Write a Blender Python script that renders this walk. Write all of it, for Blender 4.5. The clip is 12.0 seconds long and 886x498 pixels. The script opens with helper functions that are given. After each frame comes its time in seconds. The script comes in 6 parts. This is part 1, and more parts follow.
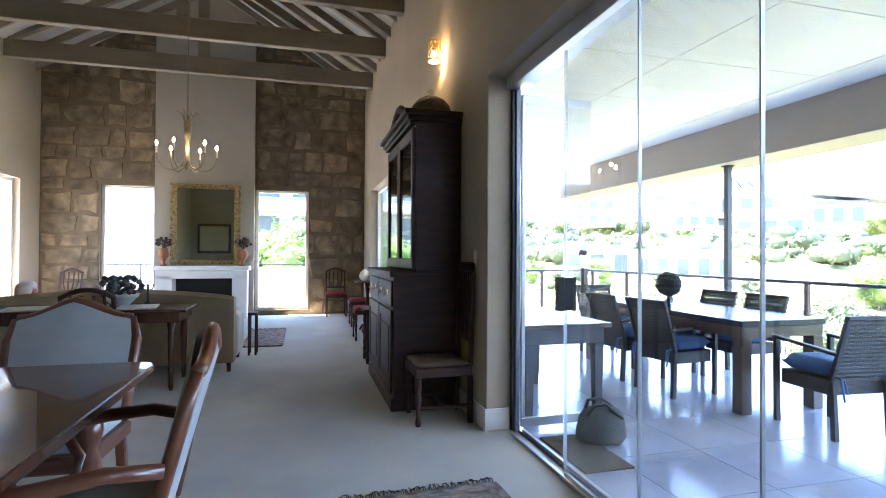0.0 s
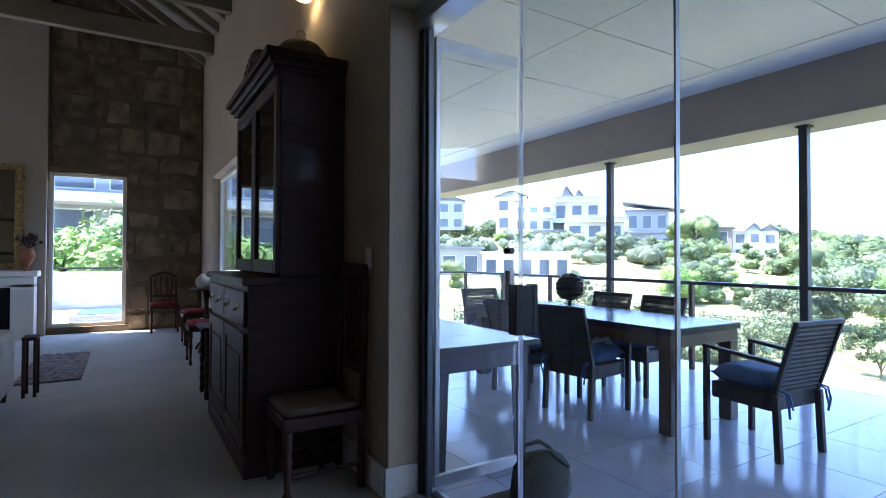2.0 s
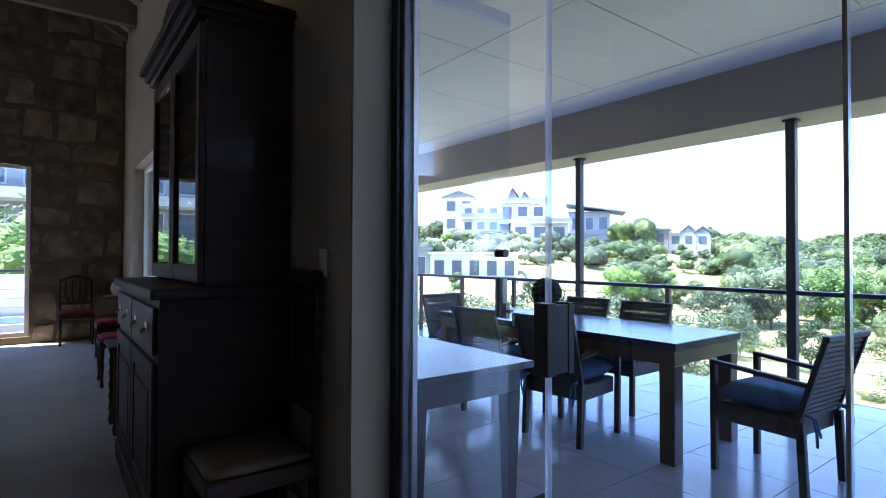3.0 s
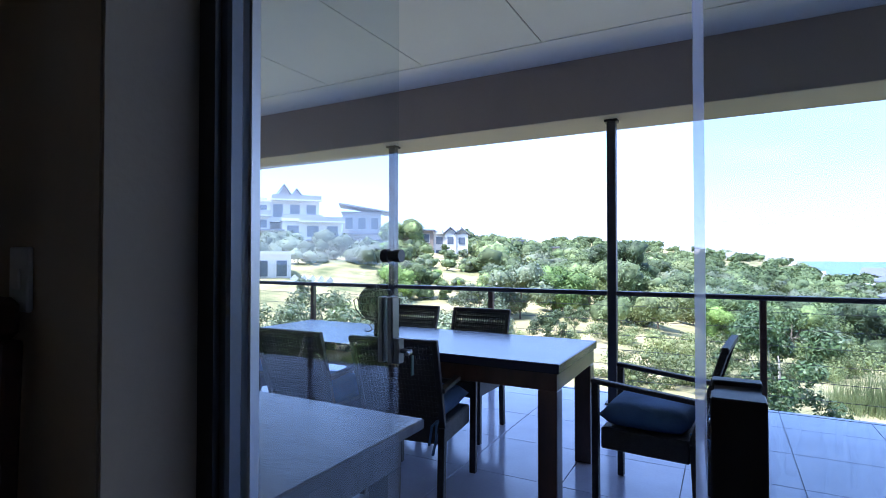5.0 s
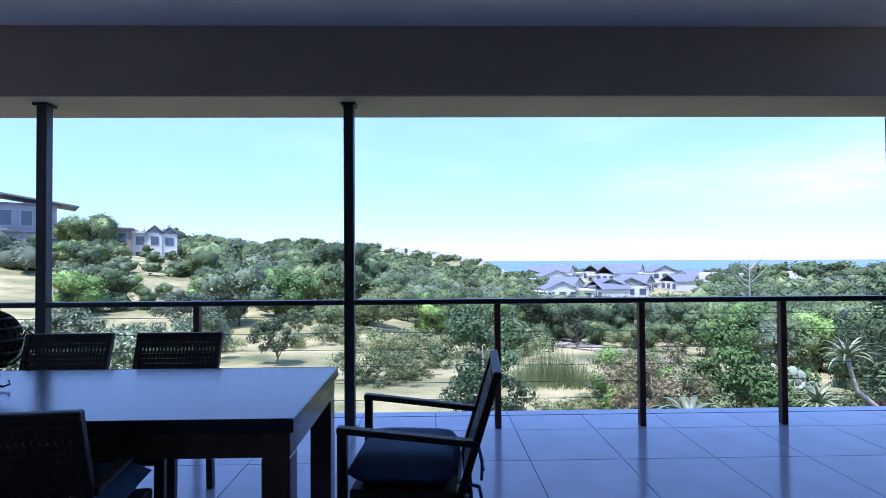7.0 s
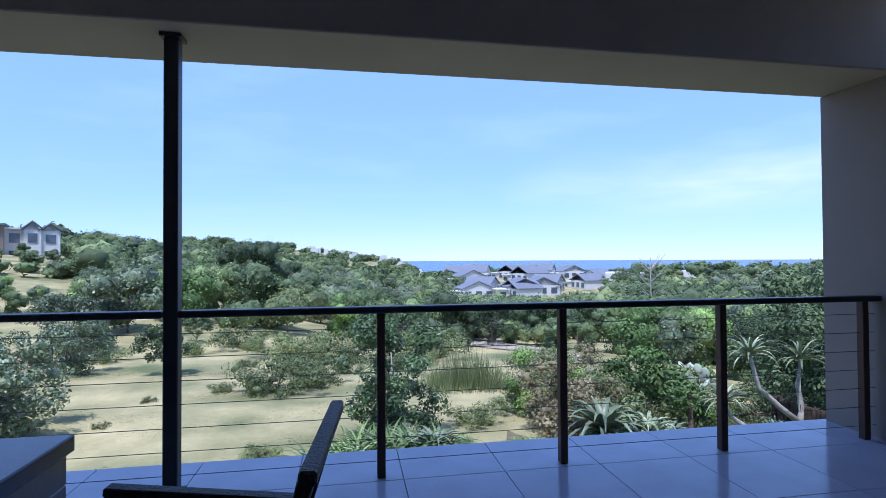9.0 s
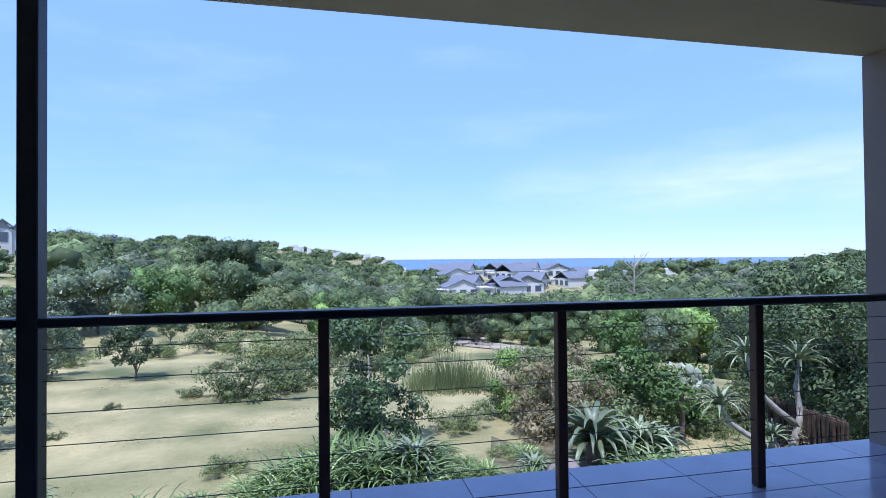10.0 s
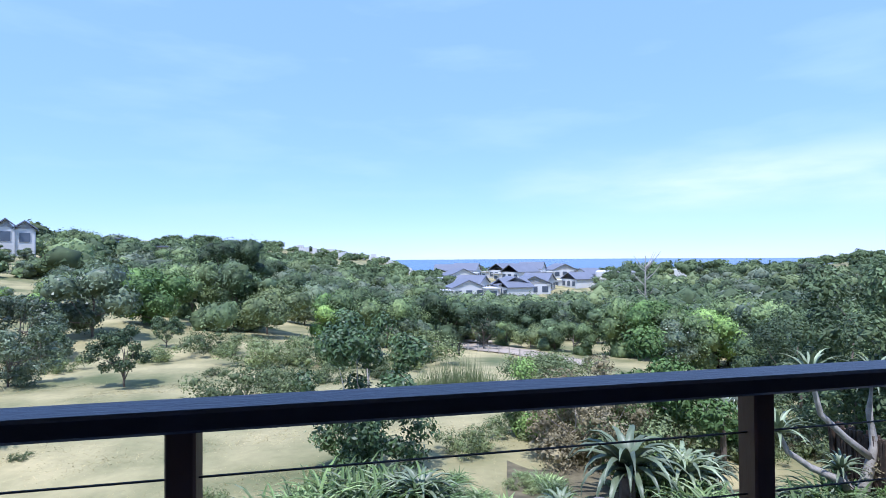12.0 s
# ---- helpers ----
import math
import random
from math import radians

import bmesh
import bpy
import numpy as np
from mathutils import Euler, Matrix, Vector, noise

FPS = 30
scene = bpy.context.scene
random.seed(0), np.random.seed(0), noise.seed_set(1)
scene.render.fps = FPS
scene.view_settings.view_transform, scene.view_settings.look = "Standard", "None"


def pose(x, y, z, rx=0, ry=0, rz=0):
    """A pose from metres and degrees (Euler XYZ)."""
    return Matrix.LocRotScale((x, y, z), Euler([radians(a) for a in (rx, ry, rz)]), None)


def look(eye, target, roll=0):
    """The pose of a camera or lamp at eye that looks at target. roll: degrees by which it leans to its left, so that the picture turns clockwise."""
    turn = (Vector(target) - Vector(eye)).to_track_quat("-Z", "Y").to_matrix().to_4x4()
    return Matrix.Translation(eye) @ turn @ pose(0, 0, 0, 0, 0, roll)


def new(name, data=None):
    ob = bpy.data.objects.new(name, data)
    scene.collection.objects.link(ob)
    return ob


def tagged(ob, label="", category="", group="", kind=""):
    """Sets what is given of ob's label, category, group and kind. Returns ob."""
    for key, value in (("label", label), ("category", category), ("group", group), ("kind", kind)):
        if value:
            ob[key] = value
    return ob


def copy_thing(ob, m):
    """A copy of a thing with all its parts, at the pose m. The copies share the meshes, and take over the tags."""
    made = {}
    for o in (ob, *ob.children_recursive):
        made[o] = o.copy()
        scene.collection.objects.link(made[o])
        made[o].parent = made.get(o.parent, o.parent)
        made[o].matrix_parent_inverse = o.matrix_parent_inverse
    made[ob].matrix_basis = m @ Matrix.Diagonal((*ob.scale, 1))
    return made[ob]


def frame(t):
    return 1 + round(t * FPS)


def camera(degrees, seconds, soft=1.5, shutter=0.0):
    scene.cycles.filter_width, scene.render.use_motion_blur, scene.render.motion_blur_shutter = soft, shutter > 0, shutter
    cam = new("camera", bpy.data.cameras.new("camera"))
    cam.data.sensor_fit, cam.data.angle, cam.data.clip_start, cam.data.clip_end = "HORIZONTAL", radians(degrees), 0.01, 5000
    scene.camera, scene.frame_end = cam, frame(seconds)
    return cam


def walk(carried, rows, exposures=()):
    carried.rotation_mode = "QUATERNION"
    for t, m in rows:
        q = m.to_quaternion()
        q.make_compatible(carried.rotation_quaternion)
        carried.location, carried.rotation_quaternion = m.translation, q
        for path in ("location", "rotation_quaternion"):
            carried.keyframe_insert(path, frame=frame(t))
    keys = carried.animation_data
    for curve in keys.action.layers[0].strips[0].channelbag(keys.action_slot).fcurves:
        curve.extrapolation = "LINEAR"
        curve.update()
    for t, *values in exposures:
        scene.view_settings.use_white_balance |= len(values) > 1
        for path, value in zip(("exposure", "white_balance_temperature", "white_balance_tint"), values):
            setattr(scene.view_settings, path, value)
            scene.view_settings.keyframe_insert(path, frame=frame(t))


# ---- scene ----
cam = camera(80.4, 12.0, soft=0.9)
PATH = [
    (0, (-0.019, -0.072, 1.267), (0.5, 1.86, 1.288), 0.3),
    (0.5, (-0.027, 0.17, 1.261), (0.65, 2.052, 1.285), 0.3),
    (1, (0.018, 0.498, 1.251), (0.777, 2.348, 1.279), 0.2),
    (1.5, (0.051, 0.772, 1.254), (0.911, 2.578, 1.283), 0.3),
    (2, (0.108, 1.028, 1.247), (1.142, 2.739, 1.278), 0.2),
    (2.5, (0.214, 1.326, 1.26), (1.342, 2.977, 1.293), 0.2),
    (4.5, (0.634, 2.431, 1.268), (2.225, 3.643, 1.3), 0.1),
    (5, (0.781, 2.591, 1.28), (2.54, 3.542, 1.313), 0.0),
    (5.5, (1.03, 2.718, 1.268), (2.884, 3.468, 1.305), -0.2),
    (6, (1.202, 2.783, 1.279), (3.12, 3.348, 1.317), -0.4),
    (6.5, (1.356, 2.84, 1.296), (3.344, 3.05, 1.332), -0.4),
    (7, (1.515, 2.841, 1.299), (3.514, 2.8, 1.335), -0.4),
    (7.5, (1.674, 2.79, 1.296), (3.668, 2.633, 1.334), -0.4),
    (9.5, (2.827, 2.409, 1.24), (4.789, 2.023, 1.271), -0.4),
    (10, (3.178, 2.3, 1.217), (5.136, 1.892, 1.245), -0.5),
    (10.5, (3.47, 2.237, 1.241), (5.426, 1.825, 1.268), -0.5),
    (11, (3.884, 2.159, 1.236), (5.841, 1.746, 1.263), -0.5),
    (11.5, (4.258, 2.113, 1.238), (6.215, 1.705, 1.266), -0.3),
    (12, (4.592, 2.086, 1.231), (6.554, 1.699, 1.26), -0.4),
]
walk(cam, [(t, look(eye, aim, roll)) for t, eye, aim, roll in PATH],
     exposures=[(0.0, 4.32, 6550, 14), (0.6, 4.08, 6500, 14), (1.2, 3.38, 6150, 15), (2.0, 2.78, 5850, 17), (2.7, 2.48, 5750, 18), (4.3, 1.9, 5750, 20),
                (5.5, 1.38, 5420, 22), (6.5, 0.95, 5300, 23), (7.5, 0.5, 5250, 24), (9.5, 0.22, 5300, 20), (12.0, 0.31, 5350, 20)])

# ---- world and sun ----
SUN_EL, SUN_AZ = 66.0, 150.0   # elevation; azimuth of the sun, counter-clockwise from +x
world = bpy.data.worlds.new("sky")
scene.world = world
world.use_nodes = True
wn = world.node_tree
wn.nodes.clear()
sky = wn.nodes.new("ShaderNodeTexSky")
sky.sky_type, sky.sun_disc = "NISHITA", False
sky.sun_elevation, sky.sun_rotation = radians(SUN_EL), radians(90 - SUN_AZ)
sky.altitude, sky.air_density, sky.dust_density, sky.ozone_density = 300, 0.9, 0.0, 2.0
bg = wn.nodes.new("ShaderNodeBackground")
bg.inputs["Strength"].default_value = 0.15
wo = wn.nodes.new("ShaderNodeOutputWorld")
# thin high cloud
wtc, wmap, wns, wmr, wmx = (wn.nodes.new("ShaderNode" + k) for k in ("TexCoord", "Mapping", "TexNoise", "MapRange", "Mix"))
wmx.data_type = "RGBA"
wmap.inputs["Scale"].default_value = (1.6, 1.6, 7.0)
wns.inputs["Scale"].default_value, wns.inputs["Detail"].default_value = 2.2, 6
wmr.inputs["From Min"].default_value, wmr.inputs["From Max"].default_value = 0.52, 0.78
wmr.inputs["To Max"].default_value = 0.3
wmx.inputs["B"].default_value = (6.0, 6.6, 7.4, 1)
wn.links.new(wtc.outputs["Generated"], wmap.inputs["Vector"])
wn.links.new(wmap.outputs[0], wns.inputs["Vector"])
wn.links.new(wns.outputs["Fac"], wmr.inputs["Value"])
wn.links.new(wmr.outputs[0], wmx.inputs["Factor"])
wn.links.new(sky.outputs["Color"], wmx.inputs["A"])
# a low white bank over the sea, broken by the same noise
csep, cb1, cb2, cb3, cb4, cbn, cmul, cmul2 = (wn.nodes.new("ShaderNode" + k) for k in ("SeparateXYZ", "Math", "Math", "Math", "MapRange", "MapRange", "Math", "Math"))
cb1.operation, cb2.operation, cb3.operation, cmul.operation, cmul2.operation = "SUBTRACT", "MULTIPLY", "POWER", "MULTIPLY", "MULTIPLY"
cb1.inputs[1].default_value, cb2.inputs[1].default_value, cb3.inputs[0].default_value = 0.12, 22.0, 0.37
cabs = wn.nodes.new("ShaderNodeMath")
cabs.operation = "MULTIPLY"
cb4.inputs["From Min"].default_value, cb4.inputs["From Max"].default_value = -0.28, -0.58
cbn.inputs["From Min"].default_value, cbn.inputs["From Max"].default_value = 0.3, 0.62
cbn.inputs["To Max"].default_value = 0.7
wn.links.new(wtc.outputs["Generated"], csep.inputs[0])
wn.links.new(csep.outputs["Z"], cb1.inputs[0])
wn.links.new(cb1.outputs[0], cb2.inputs[0])
wn.links.new(cb2.outputs[0], cabs.inputs[0])
wn.links.new(cb2.outputs[0], cabs.inputs[1])
wn.links.new(cabs.outputs[0], cb3.inputs[1])
wn.links.new(csep.outputs["Y"], cb4.inputs["Value"])
wn.links.new(wns.outputs["Fac"], cbn.inputs["Value"])
wn.links.new(cb3.outputs[0], cmul.inputs[0])
wn.links.new(cb4.outputs[0], cmul.inputs[1])
wn.links.new(cmul.outputs[0], cmul2.inputs[0])
wn.links.new(cbn.outputs[0], cmul2.inputs[1])
bank = wn.nodes.new("ShaderNodeMix")
bank.data_type = "RGBA"
bank.inputs["B"].default_value = (5.6, 6.2, 7.0, 1)
wn.links.new(cmul2.outputs[0], bank.inputs["Factor"])
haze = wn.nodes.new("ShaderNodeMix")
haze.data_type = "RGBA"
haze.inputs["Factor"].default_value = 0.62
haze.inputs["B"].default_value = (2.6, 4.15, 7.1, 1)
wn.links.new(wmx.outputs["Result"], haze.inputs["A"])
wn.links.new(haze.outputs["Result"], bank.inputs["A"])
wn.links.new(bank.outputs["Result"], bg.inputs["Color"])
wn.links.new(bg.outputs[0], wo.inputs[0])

sd = bpy.data.lights.new("sun", "SUN")
sd.energy, sd.angle, sd.color = 4.4, radians(0.5), (1.0, 0.95, 0.87)
sun = new("sun", sd)
sun.matrix_world = look((math.cos(radians(SUN_AZ)) * math.cos(radians(SUN_EL)) * 50,
                         math.sin(radians(SUN_AZ)) * math.cos(radians(SUN_EL)) * 50, math.sin(radians(SUN_EL)) * 50), (0, 0, 0))


# ---- materials ----
def material(name, base, rough=0.6, metal=0.0, var=0.15, scale=3.0, fine=40.0, bump=0.15, coat=0.0, rnd=0.0, stretch=(1, 1, 1), tint=None, island=False, trans=0.0):
    """Base colour varied at two scales, with fine relief. rnd: brightness spread from piece to piece."""
    m = bpy.data.materials.new(name)
    m.use_nodes = True
    n, l = m.node_tree.nodes, m.node_tree.links
    b = n["Principled BSDF"]
    b.inputs["Roughness"].default_value, b.inputs["Metallic"].default_value = rough, metal
    b.inputs["Coat Weight"].default_value = coat
    tc = n.new("ShaderNodeTexCoord")
    mp = n.new("ShaderNodeMapping")
    mp.inputs["Scale"].default_value = stretch
    l.new(tc.outputs["Object"], mp.inputs["Vector"])
    big, small = n.new("ShaderNodeTexNoise"), n.new("ShaderNodeTexNoise")
    for t, sc in ((big, scale), (small, fine)):
        t.inputs["Scale"].default_value, t.inputs["Detail"].default_value = sc, 5
        l.new(mp.outputs[0], t.inputs["Vector"])
    ramp = n.new("ShaderNodeMix")
    ramp.data_type = "RGBA"
    lo = [c * (1 - var) for c in base]
    hi = [min(1, c * (1 + var)) for c in (tint or base)]
    ramp.inputs["A"].default_value, ramp.inputs["B"].default_value = (*lo, 1), (*hi, 1)
    mr = n.new("ShaderNodeMapRange")
    mr.inputs["From Min"].default_value, mr.inputs["From Max"].default_value = 0.3, 0.7
    l.new(big.outputs["Fac"], mr.inputs["Value"])
    l.new(mr.outputs[0], ramp.inputs["Factor"])
    hsv = n.new("ShaderNodeHueSaturation")
    l.new(ramp.outputs["Result"], hsv.inputs["Color"])
    val = n.new("ShaderNodeMapRange")
    val.inputs["To Min"].default_value, val.inputs["To Max"].default_value = 1 - var * 0.6, 1 + var * 0.6
    l.new(small.outputs["Fac"], val.inputs["Value"])
    last = val.outputs[0]
    if rnd:
        src = n.new("ShaderNodeNewGeometry").outputs["Random Per Island"] if island else n.new("ShaderNodeObjectInfo").outputs["Random"]
        r2 = n.new("ShaderNodeMapRange")
        r2.inputs["To Min"].default_value, r2.inputs["To Max"].default_value = 1 - rnd, 1 + rnd
        l.new(src, r2.inputs["Value"])
        mul = n.new("ShaderNodeMath")
        mul.operation = "MULTIPLY"
        l.new(last, mul.inputs[0])
        l.new(r2.outputs[0], mul.inputs[1])
        last = mul.outputs[0]
        if island:
            oi, r3, m3, h3 = (n.new("ShaderNode" + k) for k in ("ObjectInfo", "MapRange", "Math", "MapRange"))
            r3.inputs["To Min"].default_value, r3.inputs["To Max"].default_value = 0.65, 1.4
            h3.inputs["To Min"].default_value, h3.inputs["To Max"].default_value = 0.51, 0.49
            m3.operation = "MULTIPLY"
            l.new(oi.outputs["Random"], r3.inputs["Value"])
            l.new(oi.outputs["Random"], h3.inputs["Value"])
            l.new(last, m3.inputs[0])
            l.new(r3.outputs[0], m3.inputs[1])
            l.new(h3.outputs[0], hsv.inputs["Hue"])
            last = m3.outputs[0]
    l.new(last, hsv.inputs["Value"])
    l.new(hsv.outputs[0], b.inputs["Base Color"])
    if bump:
        bp = n.new("ShaderNodeBump")
        bp.inputs["Strength"].default_value, bp.inputs["Distance"].default_value = bump, 0.01
        l.new(small.outputs["Fac"], bp.inputs["Height"])
        l.new(bp.outputs[0], b.inputs["Normal"])
    if trans:
        tr = n.new("ShaderNodeBsdfTranslucent")
        l.new(hsv.outputs[0], tr.inputs["Color"])
        mx = n.new("ShaderNodeMixShader")
        mx.inputs[0].default_value = trans
        l.new(b.outputs[0], mx.inputs[1])
        l.new(tr.outputs[0], mx.inputs[2])
        l.new(mx.outputs[0], n["Material Output"].inputs["Surface"])
    return m


def glass_material(name, tint, gloss=0.04):
    m = bpy.data.materials.new(name)
    m.use_nodes = True
    n, l = m.node_tree.nodes, m.node_tree.links
    n.remove(n["Principled BSDF"])
    tr, gl, lw, pw, ad, mx = (n.new("ShaderNode" + k) for k in ("BsdfTransparent", "BsdfGlossy", "LayerWeight", "Math", "Math", "MixShader"))
    tr.inputs[0].default_value = (*tint, 1)
    gl.inputs["Roughness"].default_value = 0.0
    lw.inputs["Blend"].default_value = 0.5
    pw.operation, ad.operation = "POWER", "MULTIPLY_ADD"
    pw.inputs[1].default_value = 5.0
    ad.inputs[1].default_value, ad.inputs[2].default_value = 0.9, gloss
    l.new(lw.outputs["Facing"], pw.inputs[0])
    l.new(pw.outputs[0], ad.inputs[0])
    l.new(ad.outputs[0], mx.inputs[0])
    l.new(tr.outputs[0], mx.inputs[1])
    l.new(gl.outputs[0], mx.inputs[2])
    l.new(mx.outputs[0], n["Material Output"].inputs["Surface"])
    return m


def glowing(name, colour, strength):
    m = bpy.data.materials.new(name)
    m.use_nodes = True
    b = m.node_tree.nodes["Principled BSDF"]
    b.inputs["Base Color"].default_value = (*colour, 1)
    b.inputs["Emission Color"].default_value = (*colour, 1)
    b.inputs["Emission Strength"].default_value = strength
    return m


PLASTER = material("cream_plaster", (0.43, 0.35, 0.26), 0.85, var=0.06, scale=1.2, fine=60, bump=0.08)
BREAST = material("pale_plaster", (0.38, 0.33, 0.27), 0.85, var=0.05, scale=1.0, fine=60, bump=0.06)
WHITE = material("white_paint", (0.78, 0.77, 0.74), 0.6, var=0.05, scale=2, fine=50, bump=0.05)
CARPET = material("beige_carpet", (0.60, 0.57, 0.53), 0.95, var=0.1, scale=1.5, fine=350, bump=0.5)
STONE = material("sandstone", (0.125, 0.09, 0.052), 0.9, var=0.35, scale=4, fine=30, bump=0.6, rnd=0.3, tint=(0.22, 0.16, 0.10))
MORTAR = material("mortar", (0.14, 0.10, 0.06), 0.95, var=0.2, scale=5, fine=60, bump=0.4)
BEAMWOOD = material("limewashed_timber", (0.21, 0.175, 0.13), 0.7, var=0.1, scale=2, fine=25, bump=0.15, stretch=(1, 6, 6))
CEILBOARD = material("white_ceiling_board", (0.36, 0.33, 0.29), 0.7, var=0.04, scale=2, fine=30, bump=0.05)
MAHOG = material("dark_mahogany", (0.05, 0.018, 0.012), 0.58, var=0.35, scale=3, fine=30, bump=0.08, coat=0.03, stretch=(1, 1, 6))
DARKWOOD = material("dark_polished_wood", (0.085, 0.032, 0.018), 0.25, var=0.3, scale=3, fine=25, bump=0.05, coat=0.5, stretch=(6, 1, 1))
REDWOOD = material("red_brown_wood", (0.16, 0.055, 0.028), 0.28, var=0.3, scale=4, fine=30, bump=0.05, coat=0.5, stretch=(1, 1, 5))
UPHOL = material("grey_blue_upholstery", (0.42, 0.42, 0.42), 0.9, var=0.1, scale=6, fine=200, bump=0.3)
RUSH = material("tan_leather_seat", (0.15, 0.095, 0.06), 0.6, var=0.25, scale=6, fine=60, bump=0.2)
REDSEAT = material("red_velvet", (0.30, 0.02, 0.03), 0.9, var=0.15, scale=6, fine=150, bump=0.2)
SOFA = material("tan_sofa_fabric", (0.34, 0.26, 0.16), 0.92, var=0.12, scale=5, fine=180, bump=0.3)
CREAMFAB = material("cream_fabric", (0.62, 0.57, 0.50), 0.92, var=0.1, scale=5, fine=180, bump=0.3)
BRASS = material("aged_brass", (0.48, 0.36, 0.18), 0.35, metal=1.0, var=0.25, scale=10, fine=60, bump=0.1)
GILT = material("gilt", (0.34, 0.25, 0.12), 0.45, metal=1.0, var=0.5, scale=20, fine=80, bump=0.6)
WICKER = material("wicker", (0.22, 0.16, 0.09), 0.8, var=0.35, scale=20, fine=90, bump=0.9)
ALU = material("brushed_aluminium", (0.62, 0.64, 0.67), 0.35, metal=1.0, var=0.05, scale=5, fine=80, bump=0.03)
CHROME = material("polished_steel", (0.7, 0.7, 0.7), 0.12, metal=1.0, var=0.05, scale=5, fine=40, bump=0.0)
STEEL = material("dull_steel", (0.22, 0.22, 0.23), 0.3, metal=1.0, var=0.1, scale=8, fine=60, bump=0.05)
BLACKMETAL = material("black_metal", (0.018, 0.017, 0.018), 0.4, var=0.15, scale=10, fine=60, bump=0.05)
POSTSTEEL = material("dark_steel_paint", (0.022, 0.022, 0.028), 0.45, var=0.2, scale=8, fine=40, bump=0.1)
RAILWOOD = material("dark_stained_timber", (0.022, 0.018, 0.026), 0.4, var=0.35, scale=4, fine=30, bump=0.2, stretch=(4, 1, 1))
POSTWOOD = material("brown_stained_timber", (0.07, 0.03, 0.018), 0.5, var=0.35, scale=5, fine=30, bump=0.25, stretch=(1, 1, 0.2))
CABLE = material("steel_cable", (0.12, 0.12, 0.12), 0.4, metal=1.0, var=0.1, bump=0.0)
TILE = material("porcelain_tile", (0.39, 0.40, 0.50), 0.14, var=0.1, scale=2.5, fine=60, bump=0.03, rnd=0.05)
GROUT = material("tile_grout", (0.20, 0.20, 0.20), 0.9, var=0.15, scale=10, fine=80, bump=0.2)
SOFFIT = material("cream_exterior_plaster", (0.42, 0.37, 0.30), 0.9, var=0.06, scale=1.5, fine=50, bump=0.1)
# darker copy of the cream plaster, with shade put into its colour
SHADE_PLASTER = material("taupe_shade_plaster", (0.30, 0.25, 0.215), 0.9, var=0.06, scale=1.5, fine=50, bump=0.1)
VCEIL = material("white_veranda_board", (0.74, 0.75, 0.72), 0.75, var=0.03, scale=1.5, fine=40, bump=0.03)
VTABLE = material("brown_outdoor_table", (0.085, 0.045, 0.03), 0.3, var=0.25, scale=4, fine=40, bump=0.06, coat=0.2, stretch=(1, 5, 1))
# brown table's top, with the blue of the reflected sky put into its colour
VTOP = material("sky_tinted_table_top", (0.018, 0.021, 0.045), 0.2, var=0.2, scale=4, fine=40, bump=0.05, coat=0.0, stretch=(1, 0.25, 1))
WEATHERED = material("weathered_teak", (0.095, 0.085, 0.085), 0.2, var=0.2, scale=4, fine=40, bump=0.15, stretch=(4, 0.5, 1))
RATTAN = material("dark_rattan", (0.022, 0.018, 0.018), 0.5, var=0.3, scale=30, fine=120, bump=0.6)
CUSHION = material("blue_cushion", (0.07, 0.15, 0.32), 0.85, var=0.15, scale=8, fine=150, bump=0.3)
IRON = material("dark_iron", (0.03, 0.027, 0.025), 0.55, var=0.3, scale=15, fine=60, bump=0.3)
CONCRETE = material("concrete", (0.45, 0.43, 0.40), 0.9, var=0.12, scale=1, fine=30, bump=0.2)
MIRROR = material("mirror_silver", (0.62, 0.63, 0.56), 0.03, metal=1.0, var=0.04, scale=2, bump=0.0)
GLASS = glass_material("clear_glass", (0.92, 0.95, 0.96), 0.065)
PANE = glass_material("window_glass", (0.90, 0.93, 0.95))
SEAL = bpy.data.materials.new("milky_plastic_seal")
SEAL.use_nodes = True
sn = SEAL.node_tree
st, sl, sm = (sn.nodes.new("ShaderNode" + k) for k in ("BsdfTransparent", "BsdfTranslucent", "MixShader"))
sl.inputs[0].default_value = (0.75, 0.76, 0.90, 1)
sm.inputs[0].default_value = 0.45
sn.links.new(st.outputs[0], sm.inputs[1])
sn.links.new(sl.outputs[0], sm.inputs[2])
sn.links.new(sm.outputs[0], sn.nodes["Material Output"].inputs["Surface"])
SOOT = material("soot_black", (0.012, 0.012, 0.012), 0.9, var=0.2, bump=0.2)
CANVAS = material("grey_canvas", (0.075, 0.07, 0.06), 0.85, var=0.25, scale=8, fine=120, bump=0.5)
MATCOIR = material("brown_coir", (0.10, 0.075, 0.05), 0.95, var=0.3, scale=12, fine=160, bump=0.8)
RUGMAT = material("persian_rug", (0.16, 0.10, 0.085), 0.95, var=0.5, scale=14, fine=150, bump=0.4, tint=(0.30, 0.24, 0.22))
TERRACOTTA = material("terracotta", (0.32, 0.12, 0.06), 0.7, var=0.25, scale=8, fine=60, bump=0.2)


# ---- mesh helpers ----
def box(bm, x0, x1, y0, y1, z0, z1, bevel=0.0, seg=1):
    m = Matrix.Translation(((x0 + x1) / 2, (y0 + y1) / 2, (z0 + z1) / 2)) @ Matrix.Diagonal((x1 - x0, y1 - y0, z1 - z0, 1))
    vs = bmesh.ops.create_cube(bm, size=1, matrix=m)["verts"]
    if bevel:
        es = list({e for v in vs for e in v.link_edges})
        bmesh.ops.bevel(bm, geom=es, offset=bevel, segments=seg, affect="EDGES", profile=0.5)
    return bm


